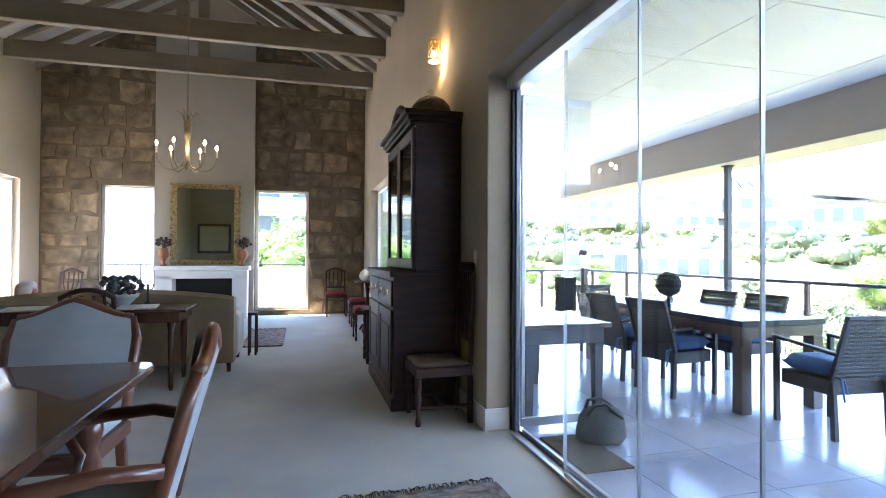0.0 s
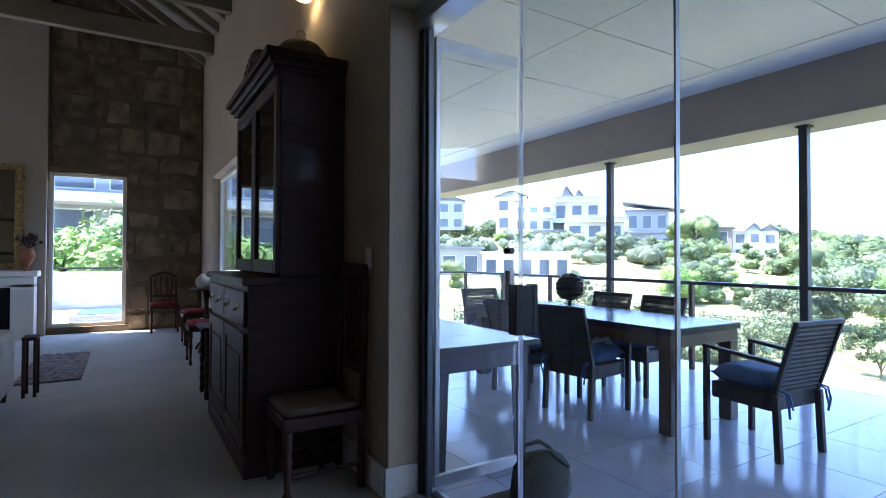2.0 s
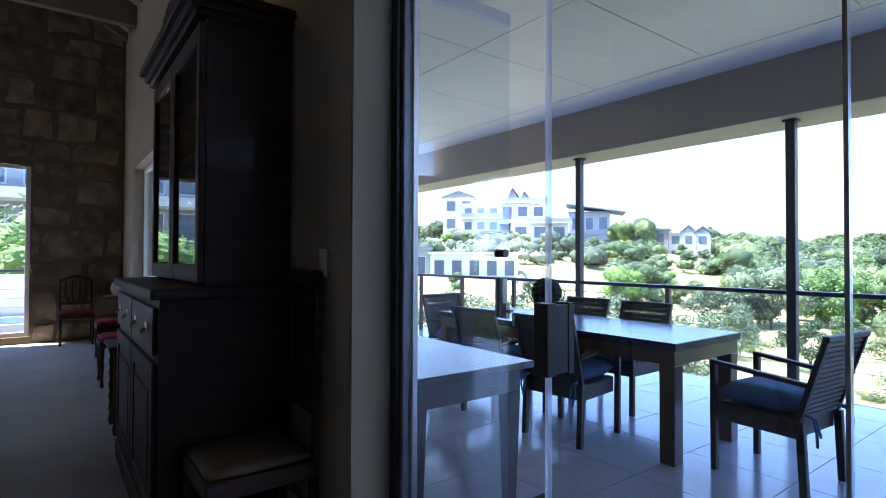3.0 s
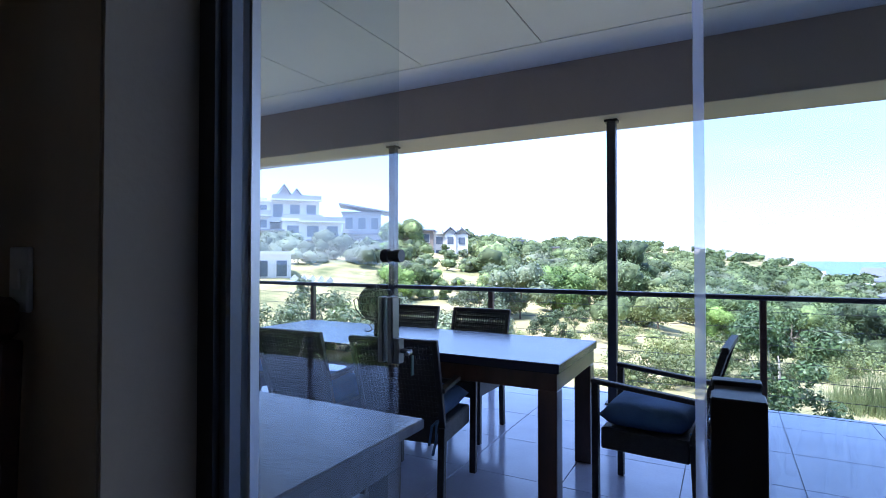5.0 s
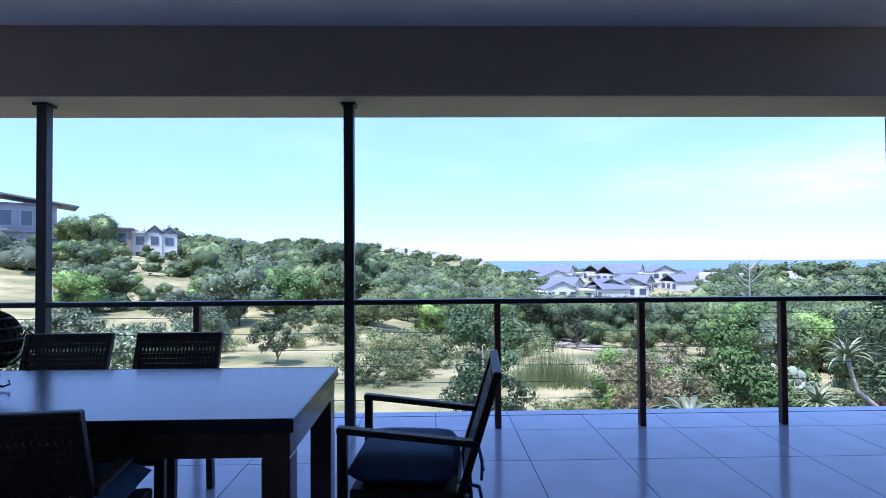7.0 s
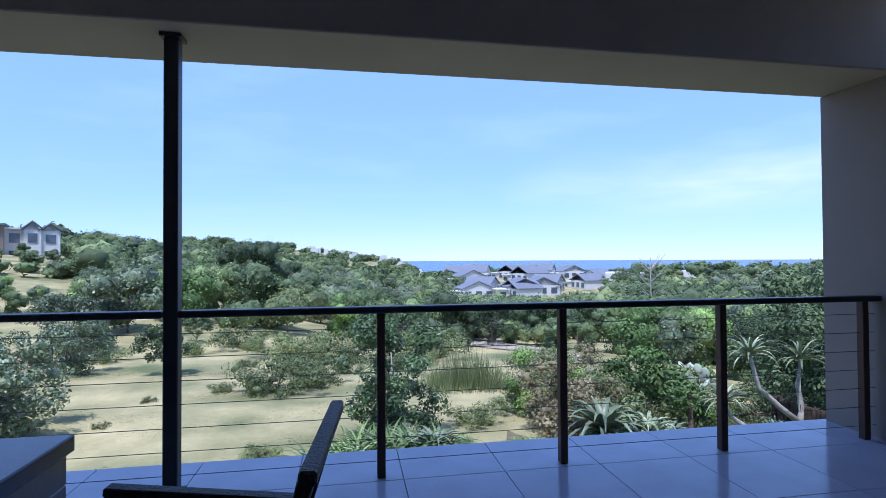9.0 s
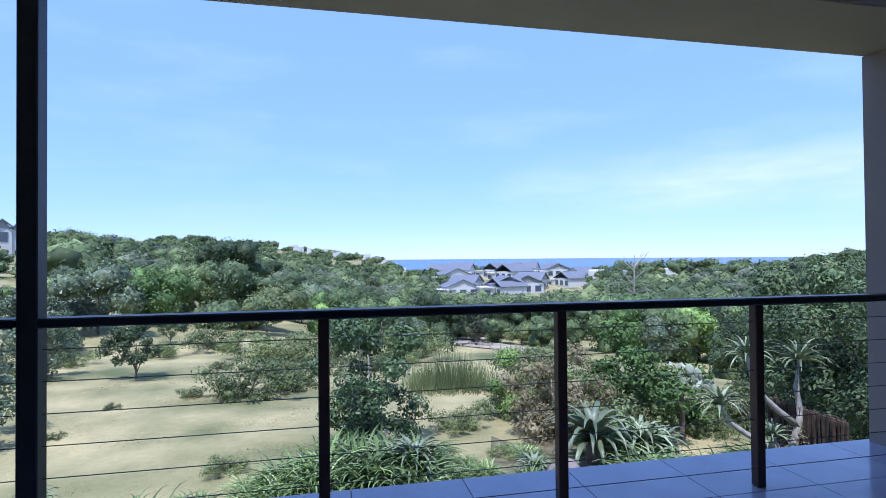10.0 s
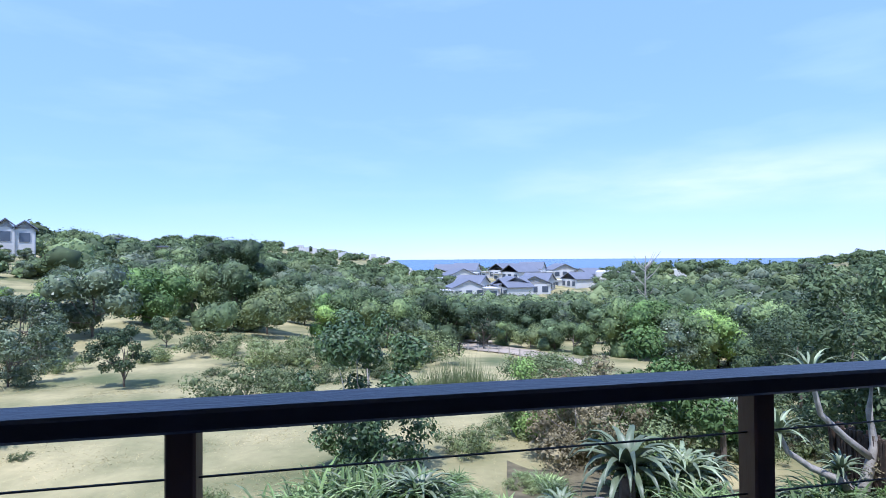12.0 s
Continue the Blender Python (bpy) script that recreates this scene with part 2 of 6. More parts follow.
def rod(bm, p0, p1, r0, r1=None, seg=8):
    p0, p1 = Vector(p0), Vector(p1)
    d = p1 - p0
    m = Matrix.Translation((p0 + p1) / 2) @ d.to_track_quat("Z", "Y").to_matrix().to_4x4()
    bmesh.ops.create_cone(bm, cap_ends=True, segments=seg, radius1=r0, radius2=r0 if r1 is None else r1, depth=d.length, matrix=m)
    return bm


def bar(bm, p0, p1, w, h, bevel=0.0):
    """A square bar from p0 to p1, w across, h deep."""
    p0, p1 = Vector(p0), Vector(p1)
    d = p1 - p0
    m = Matrix.Translation((p0 + p1) / 2) @ d.to_track_quat("Z", "Y").to_matrix().to_4x4() @ Matrix.Diagonal((w, h, d.length, 1))
    vs = bmesh.ops.create_cube(bm, size=1, matrix=m)["verts"]
    if bevel:
        bmesh.ops.bevel(bm, geom=list({e for v in vs for e in v.link_edges}), offset=bevel, segments=1, affect="EDGES")
    return bm


def lathe(bm, profile, seg=16, at=(0, 0, 0), sx=1.0, sy=1.0):
    """A turned shape from (radius, height) pairs."""
    rings = []
    for r, z in profile:
        rings.append([bm.verts.new((at[0] + sx * r * math.cos(2 * math.pi * i / seg), at[1] + sy * r * math.sin(2 * math.pi * i / seg), at[2] + z)) for i in range(seg)])
    for a, b in zip(rings, rings[1:]):
        for i in range(seg):
            bm.faces.new((a[i], a[(i + 1) % seg], b[(i + 1) % seg], b[i]))
    bm.faces.new(list(reversed(rings[0])))
    bm.faces.new(rings[-1])
    return bm


def tube(bm, pts, r, seg=6, r_end=None):
    """A round tube through the points."""
    pts = [Vector(p) for p in pts]
    rings = []
    for i, p in enumerate(pts):
        d = (pts[min(i + 1, len(pts) - 1)] - pts[max(i - 1, 0)]).normalized()
        q = d.to_track_quat("Z", "Y")
        rr = r if r_end is None else r + (r_end - r) * i / (len(pts) - 1)
        rings.append([bm.verts.new(p + q @ Vector((rr * math.cos(2 * math.pi * k / seg), rr * math.sin(2 * math.pi * k / seg), 0))) for k in range(seg)])
    for a, b in zip(rings, rings[1:]):
        for k in range(seg):
            bm.faces.new((a[k], a[(k + 1) % seg], b[(k + 1) % seg], b[k]))
    bm.faces.new(list(reversed(rings[0])))
    bm.faces.new(rings[-1])
    return bm


def pillow(bm, x0, x1, y0, y1, z0, z1, n=10, power=0.35):
    """A stuffed cushion with a crowned top and bottom."""
    zc, h = (z0 + z1) / 2, (z1 - z0) / 2
    grid = {}
    for s in (1, -1):
        for i in range(n + 1):
            for j in range(n + 1):
                u, v = 2 * i / n - 1, 2 * j / n - 1
                k = max(0, (1 - u ** 4) * (1 - v ** 4)) ** power
                edge = i in (0, n) or j in (0, n)
                if s == -1 and edge:
                    grid[(s, i, j)] = grid[(1, i, j)]
                else:
                    grid[(s, i, j)] = bm.verts.new((x0 + (x1 - x0) * i / n, y0 + (y1 - y0) * j / n, zc + s * h * k))
        for i in range(n):
            for j in range(n):
                f = [grid[(s, i, j)], grid[(s, i + 1, j)], grid[(s, i + 1, j + 1)], grid[(s, i, j + 1)]]
                bm.faces.new(f if s == 1 else f[::-1])
    return bm


def mesh_of(name, bm, mat, smooth=False):
    me = bpy.data.meshes.new(name)
    bm.normal_update()
    bm.to_mesh(me)
    bm.free()
    me.materials.append(mat)
    if smooth:
        for p in me.polygons:
            p.use_smooth = True
    return me


def part(name, bm, mat, parent, label="", smooth=False):
    ob = new(name, mesh_of(name, bm, mat, smooth))
    ob.parent = parent
    return tagged(ob, label=label)


def thing(name, label, category, group="", m=None):
    ob = new(name)
    ob.empty_display_size = 0.1
    if m is not None:
        ob.matrix_basis = m
    return tagged(ob, label, category, group)


def solid(name, bm, mat, label, category, group="", m=None, smooth=False, kind=""):
    ob = new(name, mesh_of(name, bm, mat, smooth))
    if m is not None:
        ob.matrix_basis = m
    return tagged(ob, label, category, group, kind)


def structure(name, bm, mat, label="", category="", smooth=False):
    return solid(name, bm, mat, label, category, kind="structure", smooth=smooth)


def B(*a, **k):
    return box(bmesh.new(), *a, **k)


# ---- the house: measures ----
XW, XG = 1.27, 1.50            # inner face of the east wall; outer face and glass line
YJ = 3.47                      # jamb of the glass doors
YN, XL, YS = 11.3, -4.75, -3.2  # far wall, left wall, wall behind
GLASS_TOP = 2.46
EAVE, RIDGE_X = 4.75, (XL + XW) / 2
RIDGE_Z = EAVE + (XW - XL) / 2 * 0.62
XB0, XB1, ZS, ZC = 5.36, 5.95, 2.495, 3.02   # veranda beam, its soffit, the veranda ceiling
YV0, YV1 = -1.08, 9.75                        # ends of the veranda
XE = 5.99                                    # edge of the veranda floor

structure("floor", B(XL - 0.3, XG - 0.02, YS - 0.3, YN + 0.3, -0.3, 0), CARPET, "pale beige wall-to-wall carpet over the living room", "floor")

# east wall: solid stretch with one window, and the part above the glass
WY0, WY1, WZ0, WZ1 = 6.3, 10.15, 0.95, 2.5
bm = bmesh.new()
box(bm, XW, XG, YJ + 0.03, WY0, 0, 5.0)
box(bm, XW, XG, WY1, YN + 0.3, 0, 5.0)
box(bm, XW, XG, WY0, WY1, 0, WZ0)
box(bm, XW, XG, WY0, WY1, WZ1, 5.0)
box(bm, XW, XG, YS - 0.3, YJ + 0.03, GLASS_TOP + 0.1, 5.0)
box(bm, XW, XG, YS - 0.3, -2.2, 0, GLASS_TOP + 0.1)
wall_east = structure("wall_east", bm, PLASTER, "cream plastered wall with a window opening", "wall")
structure("door_reveal", B(XW + 0.003, XG - 0.06, YJ + 0.022, YJ + 0.028, 0.001, GLASS_TOP + 0.098), PLASTER, "taupe painted reveal of the glass doors", "reveal")
wall_west_bm = bmesh.new()
box(wall_west_bm, XL - 0.3, XL, YS - 0.3, 9.3, 0, 5.0)
box(wall_west_bm, XL - 0.3, XL, 10.6, YN + 0.3, 0, 5.0)
box(wall_west_bm, XL - 0.3, XL, 9.3, 10.6, 2.55, 5.0)
structure("wall_west", wall_west_bm, PLASTER, "cream plastered wall with a wide opening", "wall")
structure("wall_south", B(XL, XW, YS - 0.3, YS, 0, 7.2), PLASTER, "plain cream plastered wall", "wall")

# far wall with two tall windows either side of the chimney breast
W1, W2 = (-3.76, -2.80), (-0.95, 0.11)
WB, WT = 0.10, 2.58
bm = bmesh.new()
for x0, x1 in ((XL, W1[0]), (W1[1], W2[0]), (W2[1], XW)):
    box(bm, x0, x1, YN, YN + 0.3, 0, 7.2)
for w in (W1, W2):
    box(bm, w[0], w[1], YN, YN + 0.3, 0, WB)
    box(bm, w[0], w[1], YN, YN + 0.3, WT, 7.2)
wall_north = structure("wall_north", bm, MORTAR, "far wall of warm sandstone round a plastered chimney breast", "wall")
structure("chimney_breast", B(W1[1] + 0.01, W2[0] - 0.01, YN - 0.12, YN - 0.004, 0, 7.0, bevel=0.01), BREAST, "pale plastered chimney breast rising to the roof", "chimney breast")


def window(name, x0, x1, y, z0, z1, label):
    e = tagged(new(name), label, "window", kind="structure")
    bm = bmesh.new()
    for a, b_, c, d in ((x0, x0 + 0.06, z0, z1), (x1 - 0.06, x1, z0, z1), (x0 + 0.06, x1 - 0.06, z0, z0 + 0.06), (x0 + 0.06, x1 - 0.06, z1 - 0.05, z1)):
        box(bm, a, b_, y, y + 0.06, c, d, bevel=0.004)
    part("window_frame", bm, WHITE, e)
    p = part("pane", B(x0 + 0.06, x1 - 0.06, y + 0.025, y + 0.033, z0 + 0.06, z1 - 0.05), PANE, e)
    p.visible_shadow = False
    return e


window("window_1", W1[0], W1[1], YN + 0.1, WB, WT, "tall clear window in a white frame")
window("window_2", W2[0], W2[1], YN + 0.1, WB, WT, "tall clear window in a white frame")

# side window in the east wall
e = tagged(new("window_3"), "wide window with a pale frame looking onto the veranda", "window", kind="structure")
bm = bmesh.new()
for y0, y1, z0, z1 in ((WY0, WY0 + 0.05, WZ0, WZ1), (WY1 - 0.05, WY1, WZ0, WZ1), (WY0 + 0.05, WY1 - 0.05, WZ0, WZ0 + 0.05), (WY0 + 0.05, WY1 - 0.05, WZ1 - 0.05, WZ1), (8.1, 8.16, WZ0 + 0.05, WZ1 - 0.05)):
    box(bm, XG - 0.1, XG - 0.04, y0, y1, z0, z1, bevel=0.004)
part("window_frame", bm, WHITE, e)
for y0, y1 in ((WY0 + 0.05, 8.1), (8.16, WY1 - 0.05)):
    part("pane", B(XG - 0.075, XG - 0.067, y0, y1, WZ0 + 0.05, WZ1 - 0.05), PANE, e).visible_shadow = False
part("window_sill", B(XW - 0.03, XG - 0.1, WY0, WY1, WZ0, WZ0 + 0.025, bevel=0.005), WHITE, e)

# roof: sloping ceilings as slabs, rafters and trusses
bm = bmesh.new()
for s in (-1, 1):
    xe = RIDGE_X + s * 3.7
    ze = RIDGE_Z - 3.7 * 0.62
    vs = [bm.verts.new(v) for v in ((RIDGE_X, YS - 0.3, RIDGE_Z), (xe, YS - 0.3, ze), (xe, YN + 0.4, ze), (RIDGE_X, YN + 0.4, RIDGE_Z),
                                    (RIDGE_X, YS - 0.3, RIDGE_Z + 0.25), (xe, YS - 0.3, ze + 0.25), (xe, YN + 0.4, ze + 0.25), (RIDGE_X, YN + 0.4, RIDGE_Z + 0.25))]
    for f in ((0, 1, 2, 3), (7, 6, 5, 4), (0, 4, 5, 1), (1, 5, 6, 2), (2, 6, 7, 3), (3, 7, 4, 0)):
        bm.faces.new([vs[i] for i in f])
bmesh.ops.recalc_face_normals(bm, faces=bm.faces)
structure("ceiling", bm, CEILBOARD, "sloping white board ceiling between exposed timbers", "ceiling")


def truss(y, tie_z):
    e = thing("roof_truss", "limewashed timber roof truss across the living room", "truss", "roof trusses", pose(0, y, 0))
    half = (XW - XL) / 2 - 0.01
    part("tie_beam", B(XL + 0.005, XW - 0.005, -0.06, 0.06, tie_z, tie_z + 0.30, bevel=0.012), BEAMWOOD, e)
    part("king_post", B(RIDGE_X - 0.09, RIDGE_X + 0.09, -0.055, 0.055, tie_z + 0.30, RIDGE_Z - 0.2, bevel=0.01), BEAMWOOD, e)
    for s in (-1, 1):
        bm = bmesh.new()
        bar(bm, (RIDGE_X + s * (half - 0.02), 0, tie_z + 0.36), (RIDGE_X + s * 0.06, 0, RIDGE_Z - 0.2), 0.1, 0.2, bevel=0.01)
        part("rafter", bm, BEAMWOOD, e)
    return e


for y in (3.6, 5.2, 6.8, 8.4, 10.05):
    truss(y, 4.46)
for y in (2.4, 3.2, 4.0, 4.6, 5.75, 6.3, 7.35, 7.9, 8.95, 9.5, 10.6, 11.1):
    for s in (-1, 1):
        bm = bar(bmesh.new(), (RIDGE_X + s * 3.15, y, RIDGE_Z - 3.15 * 0.62 - 0.07), (RIDGE_X + s * 0.04, y, RIDGE_Z - 0.1), 0.05, 0.13, bevel=0.006)
        solid("rafter", bm, BEAMWOOD, "limewashed roof rafter against the white ceiling", "rafter", "rafters", kind="structure")

# skirting
bm = bmesh.new()
box(bm, XW - 0.018, XW - 0.002, YJ + 0.05, YN - 0.002, 0.002, 0.16, bevel=0.003)
box(bm, XW - 0.018, XG - 0.06, YJ + 0.01, YJ + 0.028, 0.002, 0.16, bevel=0.003)
structure("baseboard", bm, WHITE, "white painted skirting along the wall", "skirting")

# ---- frameless glass front ----
gw = tagged(new("glass_front"), "frameless folding glass panels in aluminium tracks", "glass wall", kind="structure")
bm = bmesh.new()
box(bm, XG - 0.10, XG + 0.05, -2.2, YJ, GLASS_TOP, GLASS_TOP + 0.1, bevel=0.004)
part("head_track", bm, ALU, gw)
bm = bmesh.new()
box(bm, XG - 0.092, XG - 0.064, -2.2, YJ - 0.05, 0.001, 0.02, bevel=0.003)
box(bm, XG + 0.01, XG + 0.035, -2.2, YJ - 0.05, 0.001, 0.022, bevel=0.003)
part("floor_track", bm, ALU, gw)
# jamb metal is the aluminium darkened, with its shade put into the colour
part("jamb", B(XG - 0.04, XG - 0.003, YJ - 0.05, YJ + 0.02, 0.0, GLASS_TOP, bevel=0.006), material("shaded_jamb_metal", (0.20, 0.215, 0.25), 0.4, metal=0.7, var=0.08, scale=5, fine=80, bump=0.03), gw, "aluminium door jamb with its shade put into the colour")
part("jamb_gasket", B(XG - 0.056, XG - 0.041, YJ - 0.03, YJ + 0.015, 0.0, GLASS_TOP), BLACKMETAL, gw)
edges = [2.615, 1.94, 1.30, 0.65, 0.0, -0.65, -1.30, -1.95, -2.2]
for a, b_ in zip(edges, edges[1:]):
    p = part("pane", B(XG - 0.083, XG - 0.073, b_ + 0.004, a - 0.004, 0.05, GLASS_TOP - 0.03), GLASS, gw)
    p.visible_shadow = False
    part("edge_seal", B(XG - 0.086, XG - 0.070, a - 0.0035, a + (0.007 if a > 2.6 else 0.004), 0.05, GLASS_TOP - 0.03), SEAL if a > 2.6 else ALU, gw).visible_shadow = False
for a, b_ in zip(edges, edges[1:]):
    part("shoe_rail", B(XG - 0.088, XG - 0.068, b_ + 0.004, a - 0.004, 0.022, 0.049, bevel=0.003), ALU, gw)

# door leaf, opened outward onto the veranda
leaf = tagged(new("door_1"), "frameless glass door leaf standing open onto the veranda", "glass door", kind="structure")
leaf.matrix_basis = pose(XG + 0.002, YJ - 0.045, 0, 0, 0, 1.0)
LW = 0.56
lp = part("pane", B(0.03, LW, -0.005, 0.005, 0.1, 2.36), GLASS, leaf)
lp.visible_shadow = False
part("bottom_rail", B(0, LW, -0.014, 0.014, 0.035, 0.1, bevel=0.004), ALU, leaf)
part("top_rail", B(0, LW, -0.014, 0.014, 2.36, 2.42, bevel=0.004), ALU, leaf)
part("hinge_stile", B(0.0, 0.03, -0.014, 0.014, 0.1, 2.36, bevel=0.004), ALU, leaf)
bm = bmesh.new()
for s in (-1, 1):
    box(bm, LW - 0.065, LW - 0.028, s * 0.0155 - 0.009, s * 0.0155 + 0.009, 0.985, 1.17, bevel=0.003)
part("lock_plate", bm, STEEL, leaf, "dull steel lock plates clamped to the glass")
bm = bmesh.new()
box(bm, LW - 0.062, LW - 0.031, -0.043, -0.026, 0.985, 1.055, bevel=0.003)
rod(bm, (LW - 0.046, -0.043, 1.02), (LW - 0.046, -0.075, 1.02), 0.007, seg=12)
rod(bm, (LW - 0.046, -0.072, 1.02), (LW - 0.075, -0.078, 1.018), 0.006, seg=10)
part("door_handle", bm, STEEL, leaf)
part("key_tag", B(LW - 0.053, LW - 0.039, -0.080, -0.077, 0.955, 1.01, bevel=0.001), material("green_tag", (0.02, 0.10, 0.07), 0.4, var=0.1), leaf, "small green key tag")
bm = bmesh.new()
for x, r in ((0, 0.022), (0.022, 0.018), (0.040, 0.021)):
    rod(bm, (LW - 0.08, -0.0055 - x, 1.285), (LW - 0.08, -0.0245 - x, 1.285), r * 0.85, seg=14)
part("door_stop", bm, BLACKMETAL, leaf, "black rubber door stop knob")

# tall lock box on the edge of the first fixed panel
lb = thing("lock_box", "black upright lock box clamped to the glass edge", "door lock", m=pose(XG - 0.10, 2.580, 1.05))
part("box_case", B(-0.048, -0.014, -0.022, 0.026, -0.095, 0.095, bevel=0.0015), BLACKMETAL, lb)
part("cover_plate", B(0.036, 0.058, -0.022, 0.026, -0.095, 0.095, bevel=0.0015), BLACKMETAL, lb)
part("clamp", B(-0.0135, 0.0355, -0.02, 0.024, -0.09, 0.09), BLACKMETAL, lb)

# ---- veranda shell ----
structure("veranda_slab", B(XG - 0.02, XE - 0.003, YV0 - 0.3, YV1 + 0.05, -0.4, -0.012), GROUT, "screeded veranda slab", "floor slab")
bm = bmesh.new()
box(bm, XG, XB0 - 0.50, YV0 - 0.3, YV1 + 0.6, ZC + 0.012, ZC + 0.2)
structure("veranda_ceiling_slab", bm, SHADE_PLASTER, "shadow gap behind the veranda ceiling boards", "ceiling")
bm = bmesh.new()
xs, ys = [XG + 0.002, 3.16, XB0 - 0.50], [YV0, 0.56, 1.67, 2.78, 3.89, 5.00, 6.11, 7.22, 8.33, YV1 + 0.6]
for x0, x1 in zip(xs, xs[1:]):
    for y0, y1 in zip(ys, ys[1:]):
        box(bm, x0 + 0.005, x1 - 0.005, y0 + 0.005, y1 - 0.005, ZC, ZC + 0.01)
structure("veranda_ceiling", bm, VCEIL, "white board veranda ceiling with dark joints", "ceiling")
structure("ceiling_border", B(XB0 - 0.498, XB0 - 0.001, YV0, YV1 + 0.6, ZC - 0.004, ZC + 0.2), VCEIL, "plain white ceiling border beside the beam", "ceiling")
structure("veranda_beam", B(XB0, XB1, YV0 - 0.3, YV1 + 0.6, ZS, ZC + 0.5, bevel=0.008), SOFFIT, "long cream plastered beam over the veranda edge", "beam")
# thin slab on the beam; the inner side's shade is in its colour
structure("beam_face", B(XB0 - 0.006, XB0 - 0.002, YV0, YV1 + 0.6, ZS + 0.004, ZC - 0.006), SHADE_PLASTER, "taupe inner face of the beam, its shade put into the colour", "beam face")
# cream end wall, toned down with the same shade-coloured plaster
structure("wall_veranda_end", B(XG + 0.002, XB1, YV0 - 0.3, YV0, -3.2, ZS - 0.003), SHADE_PLASTER, "plain cream plastered end wall of the veranda", "wall")
structure("veranda_fascia", B(XE - 0.02, XE + 0.015, YV0 - 0.3, YV1 + 0.05, -0.4, -0.06, bevel=0.004), CONCRETE, "concrete edge of the veranda floor", "edge")
structure("veranda_base", B(XG, XE - 0.3, YV0 - 0.3, YV1, -3.6, -0.4), CONCRETE, "plain base wall below the veranda", "wall")

# veranda steel posts
for y in (3.475, 5.785):
    e = thing("veranda_post", "dark painted steel post from floor to beam", "post", "veranda posts", pose(5.55, y, 0))
    part("shaft", B(-0.038, 0.038, -0.038, 0.038, 0.012, ZS - 0.022, bevel=0.005), POSTSTEEL, e)
    part("base_plate", B(-0.06, 0.06, -0.06, 0.06, 0.0005, 0.012), POSTSTEEL, e)
    part("top_plate", B(-0.055, 0.055, -0.055, 0.055, ZS - 0.022, ZS - 0.002), POSTSTEEL, e)

# balustrade
rail = thing("balustrade", "dark timber handrail on brown posts with steel cables", "balustrade", m=pose(5.55, 0, 0))
for y0, y1 in ((YV0 + 0.002, 3.475 - 0.039), (3.475 + 0.039, 5.785 - 0.039), (5.785 + 0.039, 9.25)):
    part("handrail", B(-0.055, 0.033, y0, y1, 0.95, 0.988, bevel=0.006), RAILWOOD, rail)
RAILPOSTS = (-0.975, 0.125, 1.23, 2.345, 4.63, 6.925, 8.07, 9.21)
for y in RAILPOSTS:
    part("baluster_post", B(-0.026, 0.026, y - 0.024, y + 0.024, 0.0005, 0.9495, bevel=0.004), POSTWOOD, rail)
part("return_rail", B(-3.9, -0.057, 9.18, 9.24, 0.95, 0.988, bevel=0.006), RAILWOOD, rail)
for x in (-1.1, -2.2, -3.3):
    part("baluster_post", B(x - 0.024, x + 0.024, 9.185, 9.235, 0.0005, 0.9495, bevel=0.004), POSTWOOD, rail)
for i in range(7):
    z = 0.86 - 0.128 * i
    part("cable", rod(bmesh.new(), (0, YV0 + 0.01, z), (0, 9.2, z), 0.0022, seg=6), CABLE, rail)
    part("cable", rod(bmesh.new(), (-3.9, 9.21, z), (-0.03, 9.21, z), 0.0028, seg=6), CABLE, rail)


# ---- land ----
def smooth(a, b, x):
    t = max(0.0, min(1.0, (x - a) / (b - a)))
    return t * t * (3 - 2 * t)


RIGHT = ((0, -2.6), (9, -2.8), (20, -3.9), (40, -5.9), (80, -9.5), (120, -11.5), (150, -10.6), (200, -7.2), (260, -9), (400, -22), (520, -28), (900, -36), (5000, -60))
LEFT = ((0, -2.6), (15, -3.2), (35, -3.4), (60, -1.2), (90, 3.0), (112, 5.0), (170, 7.0), (260, 10.5), (500, 6), (900, -36), (5000, -60))
SHARE = ((-8, 0.0), (-3, 0.11), (2, 0.26), (8, 0.46), (20, 0.72), (46, 1.0), (100, 1.0), (170, 0.0))
OX, OY = 4.0, 2.3


def level(rows, r):
    """Straight steps between the (place, height) pairs."""
    for (a, za), (b, zb) in zip(rows, rows[1:]):
        if r <= b:
            return za + (zb - za) * (r - a) / (b - a)
    return rows[-1][1]


def land(x, y):
    r, az = math.hypot(x - OX, y - OY), math.degrees(math.atan2(y - OY, x - OX))
    w = 0.0 if az < -8 else level(SHARE, az)
    z = level(RIGHT, r) * (1 - w) + level(LEFT, r) * w
    z += 19.0 * smooth(230, 420, r) * (1 - smooth(520, 900, r)) * smooth(-11, -4, az) * (1 - smooth(10, 40, az))
    z += 20.0 * smooth(240, 420, r) * (1 - smooth(560, 900, r)) * smooth(37, 50, -az) * (1 - smooth(60, 80, -az))
    z += 0.5 * smooth(10, 40, r) * noise.noise((x * 0.05, y * 0.05, 0)) + 0.12 * smooth(6, 15, r) * noise.noise((x * 0.3, y * 0.3, 3))
    return z


def spot(az, r):
    """The place on the land at a bearing (degrees left of +x) and distance from the veranda."""
    x, y = OX + r * math.cos(radians(az)), OY + r * math.sin(radians(az))
    return x, y, land(x, y)


